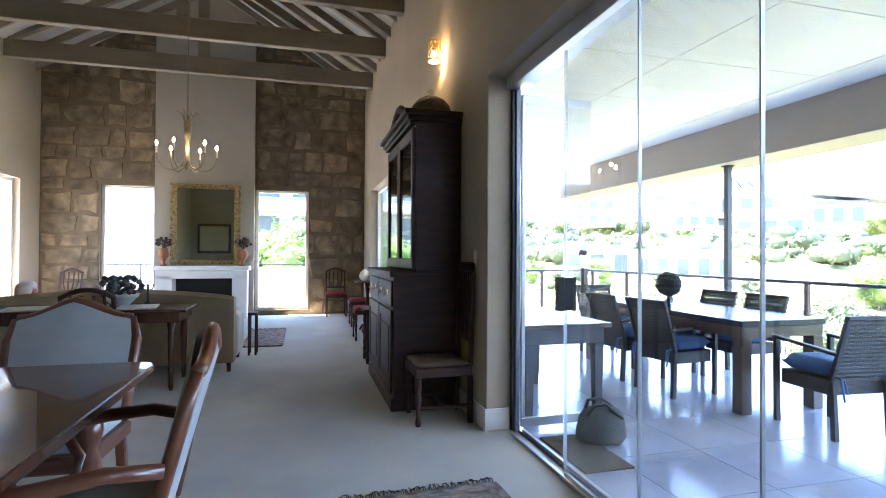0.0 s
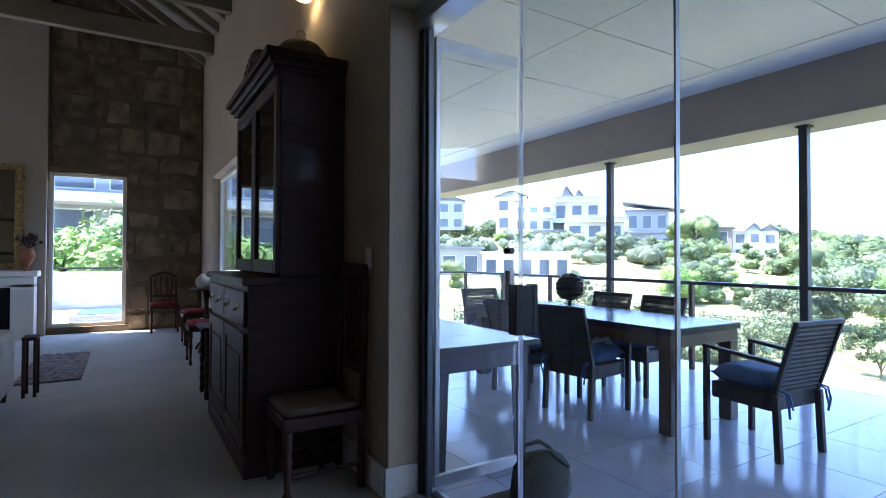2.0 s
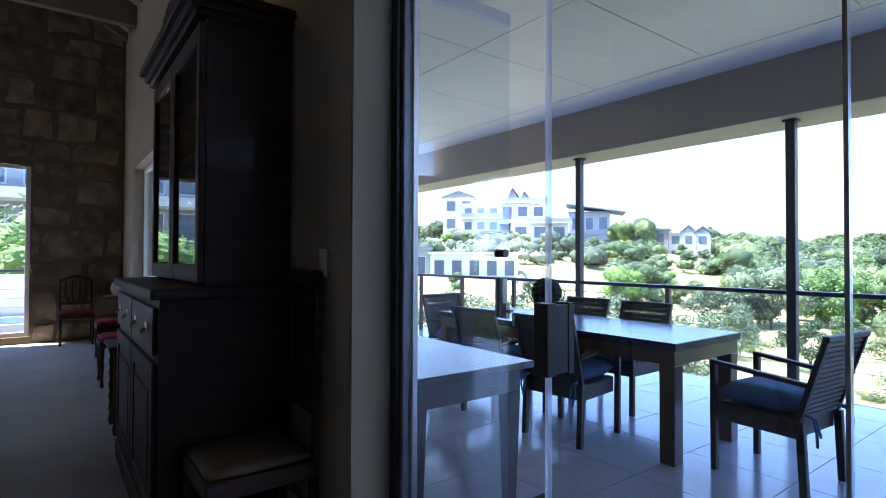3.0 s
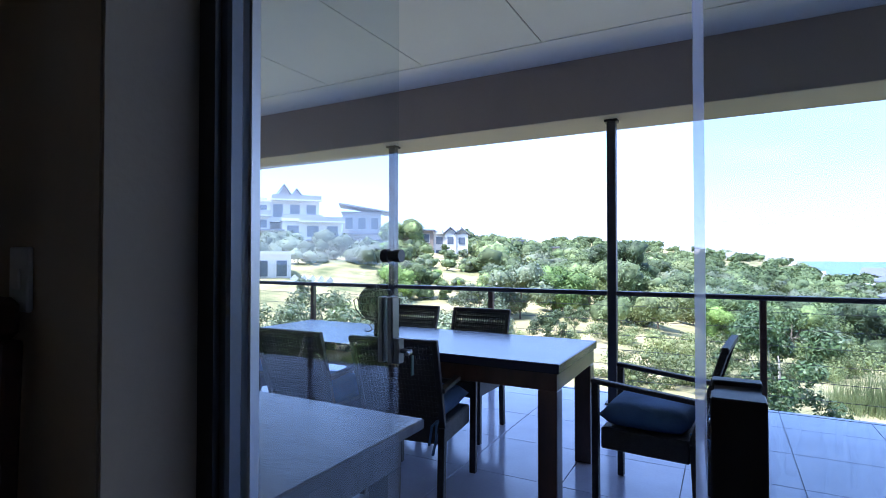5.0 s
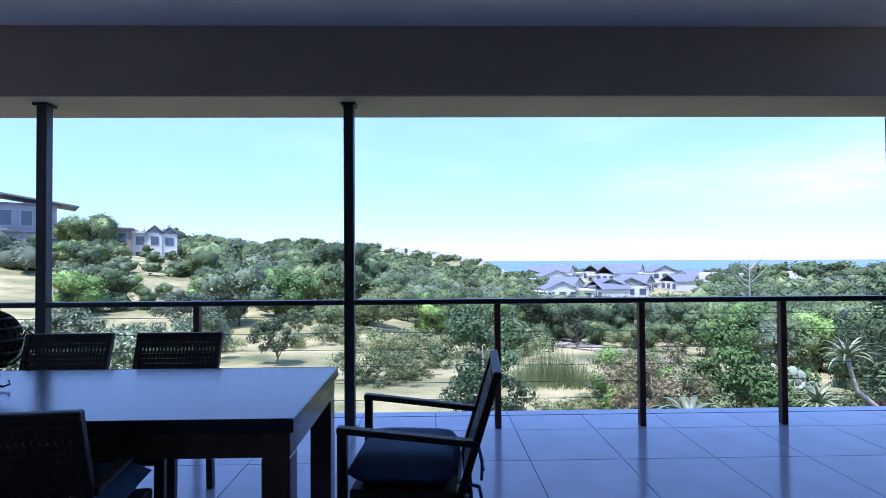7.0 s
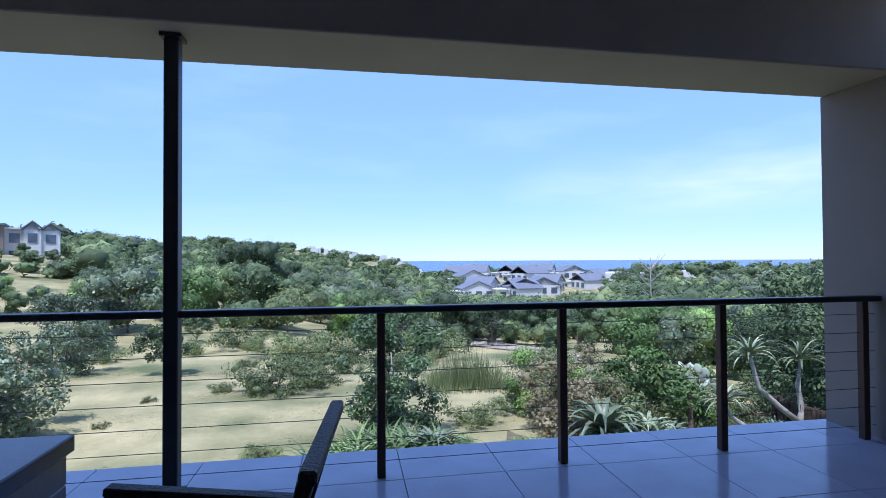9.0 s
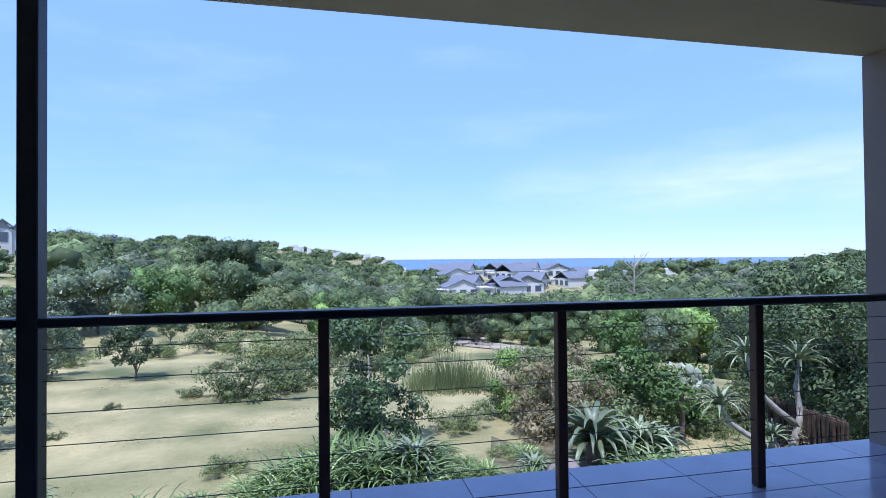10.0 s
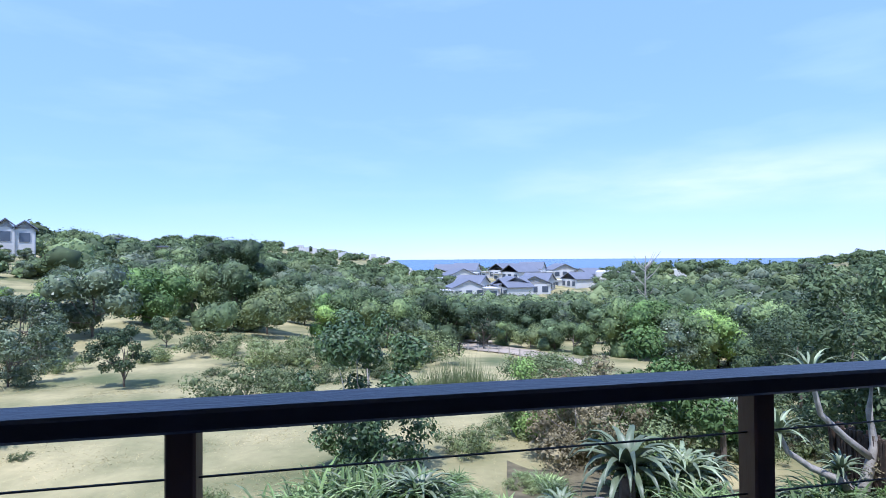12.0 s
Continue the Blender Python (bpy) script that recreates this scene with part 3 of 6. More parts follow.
GRASS = material("dry_grass", (0.165, 0.19, 0.064), 0.95, var=0.32, scale=0.3, fine=5, bump=0.4, tint=(0.36, 0.30, 0.145))
radii = [0.5 * 1.13 ** i for i in range(78) if 0.5 * 1.13 ** i < 4500]
bm = bmesh.new()
nseg = 180
rings = []
for r in radii:
    rings.append([bm.verts.new((OX + r * math.cos(2 * math.pi * k / nseg), OY + r * math.sin(2 * math.pi * k / nseg),
                                land(OX + r * math.cos(2 * math.pi * k / nseg), OY + r * math.sin(2 * math.pi * k / nseg)))) for k in range(nseg)])
for a, b_ in zip(rings, rings[1:]):
    for k in range(nseg):
        bm.faces.new((a[k], b_[k], b_[(k + 1) % nseg], a[(k + 1) % nseg]))
bm.faces.new(rings[0])
structure("ground", bm, GRASS, "dry grassy ground falling away to the valley", "ground", smooth=True)

# ---- living room: built-in things ----
bm = bmesh.new()
box(bm, XL - 0.16, XL - 0.1, 9.3, 9.36, 0, 2.55)
box(bm, XL - 0.16, XL - 0.1, 10.54, 10.6, 0, 2.55)
box(bm, XL - 0.16, XL - 0.1, 9.36, 10.54, 2.49, 2.55)
door_w = tagged(new("door_2"), "tall glazed door in a white frame", "glazed door", kind="structure")
part("door_frame", bm, WHITE, door_w)
part("pane", B(XL - 0.135, XL - 0.127, 9.36, 10.54, 0.01, 2.49), PANE, door_w).visible_shadow = False

fp = thing("fireplace", "white plastered fireplace with a dark open firebox", "fireplace", m=pose(-1.875, YN - 0.12, 0))
bm = bmesh.new()
box(bm, -0.815, -0.52, -0.32, 0, 0, 0.82)
box(bm, 0.54, 0.815, -0.32, 0, 0, 0.82)
box(bm, -0.52, 0.54, -0.32, 0, 0, 0.14)
box(bm, -0.815, 0.815, -0.32, 0, 0.78, 0.93, bevel=0.004)
part("surround", bm, WHITE, fp)
part("mantel_shelf", B(-0.86, 0.86, -0.36, 0.0, 0.935, 1.02, bevel=0.008), WHITE, fp)
part("firebox", B(-0.519, 0.539, -0.02, -0.002, 0.141, 0.779), SOOT, fp, "soot-blackened firebox back")
bm = bmesh.new()
for i in range(9):
    rod(bm, (-0.3 + 0.08 * i, -0.27, 0.141), (-0.3 + 0.08 * i, -0.27, 0.32), 0.006)
rod(bm, (-0.34, -0.27, 0.2), (0.38, -0.27, 0.2), 0.008)
rod(bm, (-0.34, -0.27, 0.3), (0.38, -0.27, 0.3), 0.008)
part("grate", bm, IRON, fp)

mir = thing("wall_mirror", "large rectangular mirror in a carved gilt frame above the mantel", "mirror", m=pose(-1.86, YN - 0.125, 1.84))
part("mirror_glass", B(-0.52, 0.52, -0.02, -0.012, -0.70, 0.70), MIRROR, mir)
bm = bmesh.new()
for x0, x1, z0, z1 in ((-0.61, -0.52, -0.79, 0.79), (0.52, 0.61, -0.79, 0.79), (-0.52, 0.52, 0.70, 0.79), (-0.52, 0.52, -0.79, -0.70)):
    box(bm, x0, x1, -0.05, -0.001, z0, z1, bevel=0.012, seg=2)
part("mirror_frame", bm, GILT, mir)
bm = bmesh.new()
rs = random.Random(5)
for i in range(46):
    z = -0.78 + 1.56 * i / 45
    for s in (-1, 1):
        bmesh.ops.create_icosphere(bm, subdivisions=1, radius=0.022 + 0.01 * rs.random(), matrix=pose(s * (0.61 + 0.012 * math.sin(i * 1.3)), -0.03, z))
tagged(part("frame_carving", bm, GILT, mir, "carved gilt leaf edging", smooth=True), kind="stuff")


def urn(x):
    e = thing("mantel_urn", "terracotta urn holding a dark bunch of flowers on the mantel", "urn", "urns on the mantel", pose(x, YN - 0.3, 1.021))
    part("urn_body", lathe(bmesh.new(), [(0.06, 0), (0.065, 0.02), (0.03, 0.05), (0.035, 0.09), (0.09, 0.17), (0.1, 0.24), (0.07, 0.31), (0.085, 0.34)], 16), TERRACOTTA, e, smooth=True)
    bm = bmesh.new()
    r = random.Random(int(x * 100))
    for i in range(40):
        d = Vector((r.uniform(-1, 1), r.uniform(-1, 1), r.uniform(0.2, 1.3))).normalized() * r.uniform(0.1, 0.2)
        bmesh.ops.create_icosphere(bm, subdivisions=1, radius=r.uniform(0.018, 0.035), matrix=Matrix.Translation(Vector((0, 0, 0.36)) + d))
        if i % 3 == 0:
            rod(bm, (0, 0, 0.33), Vector((0, 0, 0.36)) + d, 0.004, seg=4)
    part("flowers", bm, material("dried_flowers", (0.05, 0.03, 0.03), 0.9, var=0.5, scale=20, bump=0.2), e, "dark dried flowers")


urn(-2.58)
urn(-1.16)


# stones of the far wall
def stonework(x0, x1, hole, seed):
    r = random.Random(seed)
    z = 0.01
    while z < 6.4:
        h = r.uniform(0.22, 0.48)
        x = x0 + 0.005
        while x < x1 - 0.05:
            w = min(r.uniform(0.25, 0.75), x1 - 0.005 - x)
            if x1 - 0.005 - x - w < 0.14:
                w = x1 - 0.005 - x
            pieces = [(x, x + w)]
            if z + h > WB and z < WT:
                pieces = []
                if x < hole[0]:
                    pieces.append((x, min(x + w, hole[0])))
                if x + w > hole[1]:
                    pieces.append((max(x, hole[1]), x + w))
            for a, b_ in pieces:
                if b_ - a > 0.06 and z + h < RIDGE_Z - abs((a + b_) / 2 - RIDGE_X) * 0.62 + 0.3:
                    yield a, b_, z, z + h, r
            x += w
        z += h


for x0, x1, hole, seed in ((XL, -2.80, W1, 3), (-0.95, XW, W2, 4)):
    for a, b_, z0, z1, r in stonework(x0, x1, hole, seed):
        bm = bmesh.new()
        g, cx, cz = 0.006, (a + b_) / 2, (z0 + z1) / 2
        hw, hh_ = (b_ - a) / 2 - g, (z1 - z0) / 2 - g
        ring = []
        for u, v in ((-1, -1), (0, -1), (1, -1), (1, 0), (1, 1), (0, 1), (-1, 1), (-1, 0)):
            if u * v == 0 and r.random() < 0.4:
                continue
            ring.append((cx + hw * (u + (r.uniform(-0.3, 0.3) if u == 0 else -u * r.uniform(-0.03, 0.3))), cz + hh_ * (v + (r.uniform(-0.3, 0.3) if v == 0 else -v * r.uniform(-0.03, 0.36)))))
        n = len(ring)
        d = r.uniform(0.006, 0.022)
        back = [bm.verts.new((x, YN - 0.001, z)) for x, z in ring]
        front = [bm.verts.new((cx + (x - cx) * 0.975, YN - d - r.uniform(0, 0.008), cz + (z - cz) * 0.975)) for x, z in ring]
        for k in range(n):
            bm.faces.new((back[k], back[(k + 1) % n], front[(k + 1) % n], front[k]))
        bm.faces.new(front)
        bmesh.ops.recalc_face_normals(bm, faces=bm.faces)
        part("stone", bm, STONE, wall_north)

# second mirror, on the wall behind
mb = thing("wall_mirror", "dark-framed rectangular mirror on the rear wall", "mirror", m=pose(-3.85, YS + 0.003, 1.93))
part("mirror_glass", B(-0.6, 0.6, 0.01, 0.016, -0.56, 0.56), MIRROR, mb)
bm = bmesh.new()
for x0, x1, z0, z1 in ((-0.7, 0.7, 0.561, 0.66), (-0.7, 0.7, -0.66, -0.561), (-0.7, -0.601, -0.56, 0.56), (0.601, 0.7, -0.56, 0.56)):
    box(bm, x0, x1, 0.0, 0.04, z0, z1, bevel=0.006)
part("mirror_frame", bm, MAHOG, mb)

# wall light, lit
sc = thing("wall_light", "pierced brass cylinder wall light, lit, high on the wall", "wall light", m=pose(XW - 0.09, 4.75, 3.1))
bm = bmesh.new()
R, N, NZ = 0.06, 20, 7
for k in range(N):
    for j in range(NZ):
        if (k + j) % 2 == 0 or j in (0, NZ - 1):
            a0, a1, z0, z1 = 2 * math.pi * k / N, 2 * math.pi * (k + 1) / N, 0.2 * j / NZ, 0.2 * (j + 1) / NZ
            bm.faces.new([bm.verts.new((rr * math.cos(a), rr * math.sin(a), z)) for rr, a, z in ((R, a0, z0), (R, a1, z0), (R, a1, z1), (R, a0, z1))])
bmesh.ops.remove_doubles(bm, verts=bm.verts, dist=0.0005)
bmesh.ops.solidify(bm, geom=list(bm.faces), thickness=0.002)
part("shade", bm, BRASS, sc, "pierced brass shade")
part("bracket", rod(bmesh.new(), (0.0595, 0, 0.1), (0.0885, 0, 0.1), 0.012), BRASS, sc)
part("bulb", lathe(bmesh.new(), [(0.012, 0.1), (0.03, 0.06), (0.032, 0.035), (0.018, 0.012), (0.004, 0.006)], 12), glowing("warm_bulb", (1.0, 0.78, 0.42), 18), sc, smooth=True)

sw = thing("light_switch", "white plastic light switch on the wall", "switch", m=pose(XW - 0.001, 3.74, 1.24))
part("plate", B(-0.01, 0, -0.035, 0.035, -0.06, 0.06, bevel=0.003), WHITE, sw)
part("rocker", B(-0.015, -0.0102, -0.012, 0.012, -0.02, 0.02, bevel=0.002), WHITE, sw)

# chandelier
OLDBRASS = material("tarnished_brass", (0.27, 0.23, 0.17), 0.4, metal=1.0, var=0.25, scale=10, fine=60, bump=0.1)
ch = thing("chandelier", "brass chandelier with six lit candle lamps", "chandelier", m=pose(-1.40, 7.0, 2.29) @ Matrix.Diagonal((1.05, 1.05, 1.17, 1)))
zc = (RIDGE_Z - abs(-1.40 - RIDGE_X) * 0.62 - 2.29) / 1.17
part("stem", lathe(bmesh.new(), [(0.01, 0.0), (0.03, 0.03), (0.02, 0.06), (0.035, 0.12), (0.022, 0.2), (0.028, 0.3), (0.04, 0.42), (0.045, 0.5), (0.02, 0.56), (0.005, 0.6)], 14), OLDBRASS, ch, smooth=True)
part("hanging_rod", rod(bmesh.new(), (0, 0, 0.6), (0, 0, zc), 0.006), OLDBRASS, ch)
BULB = glowing("candle_bulb", (1.0, 0.80, 0.50), 18)
for k in range(6):
    a = 2 * math.pi * (k + 0.25) / 6
    c, s_ = math.cos(a), math.sin(a)
    pts = [(c * r, s_ * r, z) for r, z in ((0.02, 0.1), (0.08, 0.03), (0.16, -0.005), (0.25, 0.02), (0.31, 0.09), (0.32, 0.16))]
    part("arm", tube(bmesh.new(), pts, 0.008, 6), OLDBRASS, ch, smooth=True)
    part("candle", rod(bmesh.new(), (c * 0.32, s_ * 0.32, 0.161), (c * 0.32, s_ * 0.32, 0.24), 0.012), CREAMFAB, ch)
    part("flame_bulb", lathe(bmesh.new(), [(0.008, 0.241), (0.016, 0.258), (0.012, 0.275), (0.002, 0.29)], 10, at=(c * 0.32, s_ * 0.32, 0)), BULB, ch, smooth=True)
    leaf_pts = [(c * r, s_ * r, z) for r, z in ((0.02, 0.5), (0.06, 0.58), (0.1, 0.62), (0.13, 0.6))]
    part("leaf_scroll", tube(bmesh.new(), leaf_pts, 0.01, 5, 0.003), OLDBRASS, ch, smooth=True)

# ---- cabinet ----
cab = thing("display_cabinet", "tall dark mahogany cabinet with glazed upper doors", "cabinet", m=pose(0.699, 4.12, 0) @ Matrix.Diagonal((1.1, 1, 1.05, 1)))
CY = 1.45
part("plinth", B(-0.02, 0.51, -0.01, CY + 0.01, 0, 0.1, bevel=0.006), MAHOG, cab)
part("lower_body", B(0, 0.51, 0, CY, 0.1, 1.03), MAHOG, cab)
part("waist_top", B(-0.035, 0.51, -0.03, CY + 0.03, 1.03, 1.075, bevel=0.01, seg=2), MAHOG, cab)
for y0 in (0.03, CY / 2 + 0.01):
    y1 = y0 + CY / 2 - 0.04
    dr = part("drawer", B(-0.018, -0.001, y0, y1, 0.80, 1.0, bevel=0.008), MAHOG, cab)
    for k in (0.25, 0.75):
        bm = bmesh.new()
        yy = y0 + (y1 - y0) * k
        box(bm, -0.022, -0.0182, yy - 0.035, yy + 0.035, 0.885, 0.925, bevel=0.002)
        tube(bm, [(-0.022, yy - 0.025, 0.9), (-0.04, yy - 0.02, 0.885), (-0.042, yy, 0.878), (-0.04, yy + 0.02, 0.885), (-0.022, yy + 0.025, 0.9)], 0.004)
        part("drawer_pull", bm, BRASS, dr)
    bm = bmesh.new()
    for a, b_, c, d in ((y0, y0 + 0.08, 0.13, 0.77), (y1 - 0.08, y1, 0.13, 0.77), (y0 + 0.08, y1 - 0.08, 0.69, 0.77), (y0 + 0.08, y1 - 0.08, 0.13, 0.22)):
        box(bm, -0.02, -0.001, a, b_, c, d, bevel=0.004)
    low_door = part("door", bm, MAHOG, cab)
    part("door_panel", B(-0.012, -0.001, y0 + 0.081, y1 - 0.081, 0.221, 0.689), MAHOG, low_door)
    part("raised_field", B(-0.018, -0.0121, y0 + 0.12, y1 - 0.12, 0.27, 0.64, bevel=0.005), MAHOG, low_door)
UY = 1.27
part("side_panel", B(0.16, 0.51, 0.0, 0.03, 1.0755, 2.22), MAHOG, cab)
part("side_panel", B(0.16, 0.51, UY - 0.03, UY, 1.0755, 2.22), MAHOG, cab)
part("back_panel", B(0.48, 0.51, 0.0305, UY - 0.0305, 1.0755, 2.22), MAHOG, cab)
part("top_panel", B(0.16, 0.4795, 0.0305, UY - 0.0305, 2.18, 2.22), MAHOG, cab)
for z in (1.4, 1.7, 1.95):
    part("shelf", B(0.2, 0.4795, 0.0305, UY - 0.0305, z, z + 0.02), MAHOG, cab)
for y0, y1 in ((0.0, UY / 2 - 0.002), (UY / 2 + 0.002, UY)):
    bm = bmesh.new()
    for a, b_, c, d in ((y0, y0 + 0.06, 1.09, 2.2), (y1 - 0.06, y1, 1.09, 2.2), (y0 + 0.06, y1 - 0.06, 2.12, 2.2), (y0 + 0.06, y1 - 0.06, 1.09, 1.17)):
        box(bm, 0.132, 0.158, a, b_, c, d, bevel=0.005)
    dd = part("glazed_door", bm, MAHOG, cab)
    part("pane", B(0.145, 0.149, y0 + 0.06, y1 - 0.06, 1.17, 2.12), PANE, dd)
bm = bmesh.new()
for i, (o, z0, z1) in enumerate(((0.02, 2.22, 2.25), (0.04, 2.25, 2.29), (0.065, 2.29, 2.33))):
    part("cornice", B(0.13 - o, 0.51, -o, UY + o, z0 + 0.0003, z1, bevel=0.006), MAHOG, cab)
bm = bmesh.new()
rs = random.Random(2)
for i in range(15):
    t = i / 14
    bmesh.ops.create_icosphere(bm, subdivisions=2, radius=0.035, matrix=Matrix.Translation((0.13, UY * (0.1 + 0.8 * t), 2.34 + 0.14 * math.sin(math.pi * t) ** 2)) @ Matrix.Diagonal((0.7, 1.6, 1.1, 1)))
box(bm, 0.115, 0.145, 0.1, UY - 0.1, 2.3305, 2.36, bevel=0.004)
part("pediment", bm, MAHOG, cab, "carved wavy pediment", smooth=True)
# glassware on the shelves
for i in range(6):
    z = (1.095, 1.42, 1.72)[i % 3] + 0.002
    gy = 0.25 + 0.15 * i
    solid("goblet", lathe(bmesh.new(), [(0.03, 0), (0.032, 0.004), (0.005, 0.012), (0.005, 0.07), (0.025, 0.09), (0.034, 0.13), (0.03, 0.16)], 12), material("glassware", (0.6, 0.6, 0.58), 0.1, var=0.05, bump=0.0),
          "pale glass goblet on a cabinet shelf", "goblet", "goblets in the cabinet", pose(0.73 + 0.33, 4.12 + gy, z), smooth=True)

dome = thing("wicker_dome", "domed wicker food cover on top of the cabinet", "basket", m=pose(1.08, 4.46, 2.331 * 1.05))
part("cover", lathe(bmesh.new(), [(0.195, 0), (0.2, 0.02), (0.19, 0.07), (0.165, 0.14), (0.12, 0.19), (0.065, 0.22), (0.0125, 0.23)], 24), WICKER, dome, smooth=True)
part("ring_handle", tube(bmesh.new(), [(0.03 * math.sin(t), 0, 0.26 - 0.03 * math.cos(t)) for t in [i * math.pi / 5 for i in range(11)]], 0.005), BRASS, dome)


# ---- chairs indoors ----
def turned_leg(bm, x, y, h, r=0.02):
    lathe(bm, [(r * 0.8, 0), (r, 0.03), (r * 0.6, 0.06), (r * 0.8, h * 0.4), (r * 1.15, h * 0.6), (r * 0.7, h * 0.66), (r * 1.1, h * 0.8), (r * 1.1, h)], 10, at=(x, y, 0))
    return bm


sc2 = thing("side_chair", "dark carved chair with a worn tan leather seat against the wall", "chair", m=pose(1.215, 3.89, 0, 0, 0, 90) @ Matrix.Diagonal((1, 1, 1.08, 1)))
# local: back at y = 0, front towards +y
part("seat", pillow(bmesh.new(), -0.2, 0.2, 0.0, 0.42, 0.385, 0.44, power=0.2), RUSH, sc2, "worn tan leather seat", smooth=True)
part("seat_frame", B(-0.205, 0.205, -0.01, 0.425, 0.33, 0.395, bevel=0.006), MAHOG, sc2)
for x in (-0.18, 0.18):
    part("front_leg", turned_leg(bmesh.new(), x, 0.4, 0.33, 0.024), MAHOG, sc2, smooth=True)
    part("back_leg", bar(bmesh.new(), (x, 0.0, 0.0), (x, 0.0, 0.33), 0.036, 0.036, 0.004), MAHOG, sc2)
    part("back_post", bar(bmesh.new(), (x, -0.004, 0.395), (x, -0.02, 1.05), 0.036, 0.03, 0.004), MAHOG, sc2)
part("stretcher", rod(bmesh.new(), (-0.18, 0.2, 0.12), (0.18, 0.2, 0.12), 0.012), MAHOG, sc2)
for x in (-0.18, 0.18):
    part("side_stretcher", rod(bmesh.new(), (x, 0.0, 0.12), (x, 0.4, 0.12), 0.012), MAHOG, sc2)
bm = bmesh.new()
box(bm, -0.19, 0.19, -0.035, -0.005, 1.05, 1.12, bevel=0.012)
box(bm, -0.16, 0.16, -0.025, -0.01, 0.55, 0.6, bevel=0.004)
for x in (-0.1, -0.05, 0, 0.05, 0.1):
    bar(bm, (x, -0.014, 0.6), (x, -0.022, 1.05), 0.025, 0.012)
part("backrest", bm, MAHOG, sc2)


def dining_chair(m, arms, label):
    """Upholstered dining chair with a shield back; local front towards +y, back at y = 0."""
    e = thing("dining_chair", label, "chair", "dining chairs", m)
    part("seat", pillow(bmesh.new(), -0.25, 0.25, 0.02, 0.5, 0.42, 0.5, power=0.2), UPHOL, e, "grey-blue upholstered seat", smooth=True)
    part("seat_frame", B(-0.255, 0.255, 0.01, 0.51, 0.36, 0.43, bevel=0.01), REDWOOD, e)
    for s in (-1, 1):
        pts = [(s * 0.22, 0.47, 0.37), (s * 0.24, 0.5, 0.28), (s * 0.23, 0.49, 0.15), (s * 0.22, 0.48, 0.06), (s * 0.225, 0.5, 0.0)]
        part("front_leg", tube(bmesh.new(), pts, 0.032, 8, 0.018), REDWOOD, e, "carved cabriole leg", smooth=True)
        part("back_leg", bar(bmesh.new(), (s * 0.21, -0.06, 0.0), (s * 0.215, 0.03, 0.4), 0.04, 0.04, 0.006), REDWOOD, e)
        part("back_stile", tube(bmesh.new(), [(s * 0.215, 0.02, 0.4), (s * 0.235, -0.02, 0.6), (s * 0.245, -0.08, 0.82), (s * 0.22, -0.11, 0.93)], 0.024, 8, 0.02), REDWOOD, e, smooth=True)
    crest = [(0.22 * t, -0.11 - 0.015 * (1 - t * t), 0.93 + 0.09 * math.cos(t * math.pi / 2) ** 1.5 - 0.02 * math.sin(abs(t) * math.pi)) for t in [i / 6 - 1 for i in range(13)]]
    part("crest_rail", tube(bmesh.new(), crest, 0.023, 8), REDWOOD, e, smooth=True)
    bm = bmesh.new()
    rows = []
    for j in range(9):
        v = j / 8
        row = []
        for i in range(13):
            t = i / 6 - 1
            top = 0.93 + 0.085 * max(0, math.cos(t * math.pi / 2)) ** 1.5 - 0.02 * math.sin(abs(t) * math.pi)
            z = 0.46 + (top - 0.46) * v
            row.append((0.215 * t * (1 + 0.08 * v), 0.02 - 0.13 * v, z))
        rows.append(row)
    for off in (0.03, -0.028):
        vs = [[bm.verts.new((x, y + off * (1 - 0.5 * abs(i / 6 - 1) ** 4), z)) for i, (x, y, z) in enumerate(r)] for r in rows]
        for a, b_ in zip(vs, vs[1:]):
            for i in range(12):
                bm.faces.new((a[i], a[i + 1], b_[i + 1], b_[i]) if off < 0 else (a[i], b_[i], b_[i + 1], a[i + 1]))
    part("back_pad", bm, UPHOL, e, "grey-blue padded back", smooth=True)
    if arms:
        for s in (-1, 1):
            part("armrest", tube(bmesh.new(), [(s * 0.25, -0.03, 0.67), (s * 0.29, 0.1, 0.69), (s * 0.31, 0.25, 0.675), (s * 0.30, 0.38, 0.66), (s * 0.285, 0.42, 0.64)], 0.022, 8, 0.026), REDWOOD, e, smooth=True)
            part("arm_support", tube(bmesh.new(), [(s * 0.285, 0.39, 0.65), (s * 0.27, 0.33, 0.55), (s * 0.255, 0.36, 0.4)], 0.018, 8, 0.02), REDWOOD, e, smooth=True)
    return e


dining_chair(pose(-0.425, 1.78, 0, 0, 0, 93) @ Matrix.Diagonal((1.06, 1, 1, 1)), True, "carved red-brown dining armchair with grey-blue upholstery")
dining_chair(pose(-1.14, 2.91, 0, 0, 0, 178) @ Matrix.Diagonal((1.18, 1, 1, 1)), False, "carved red-brown dining chair with a shield-shaped padded back")
dining_chair(pose(-2.1, 1.75, 0, 0, 0, -90), False, "carved red-brown dining chair with grey-blue upholstery")

dt = thing("dining_table", "long polished dark wood dining table with rounded corners", "table", m=pose(-1.24, 1.26, 0))
bm = bmesh.new()
box(bm, -0.58, 0.58, -1.4, 1.38, 0.735, 0.765)
ve = [e for e in bm.edges if abs(e.verts[0].co.z - e.verts[1].co.z) > 0.01]
bmesh.ops.bevel(bm, geom=ve, offset=0.1, segments=6, affect="EDGES", profile=0.5)
te = [e for e in bm.edges if e.verts[0].co.z > 0.76 and e.verts[1].co.z > 0.76 and len(e.link_faces) == 2 and any(f.normal.z < 0.5 for f in e.link_faces)]
bmesh.ops.bevel(bm, geom=te, offset=0.006, segments=2, affect="EDGES")
part("tabletop", bm, DARKWOOD, dt)
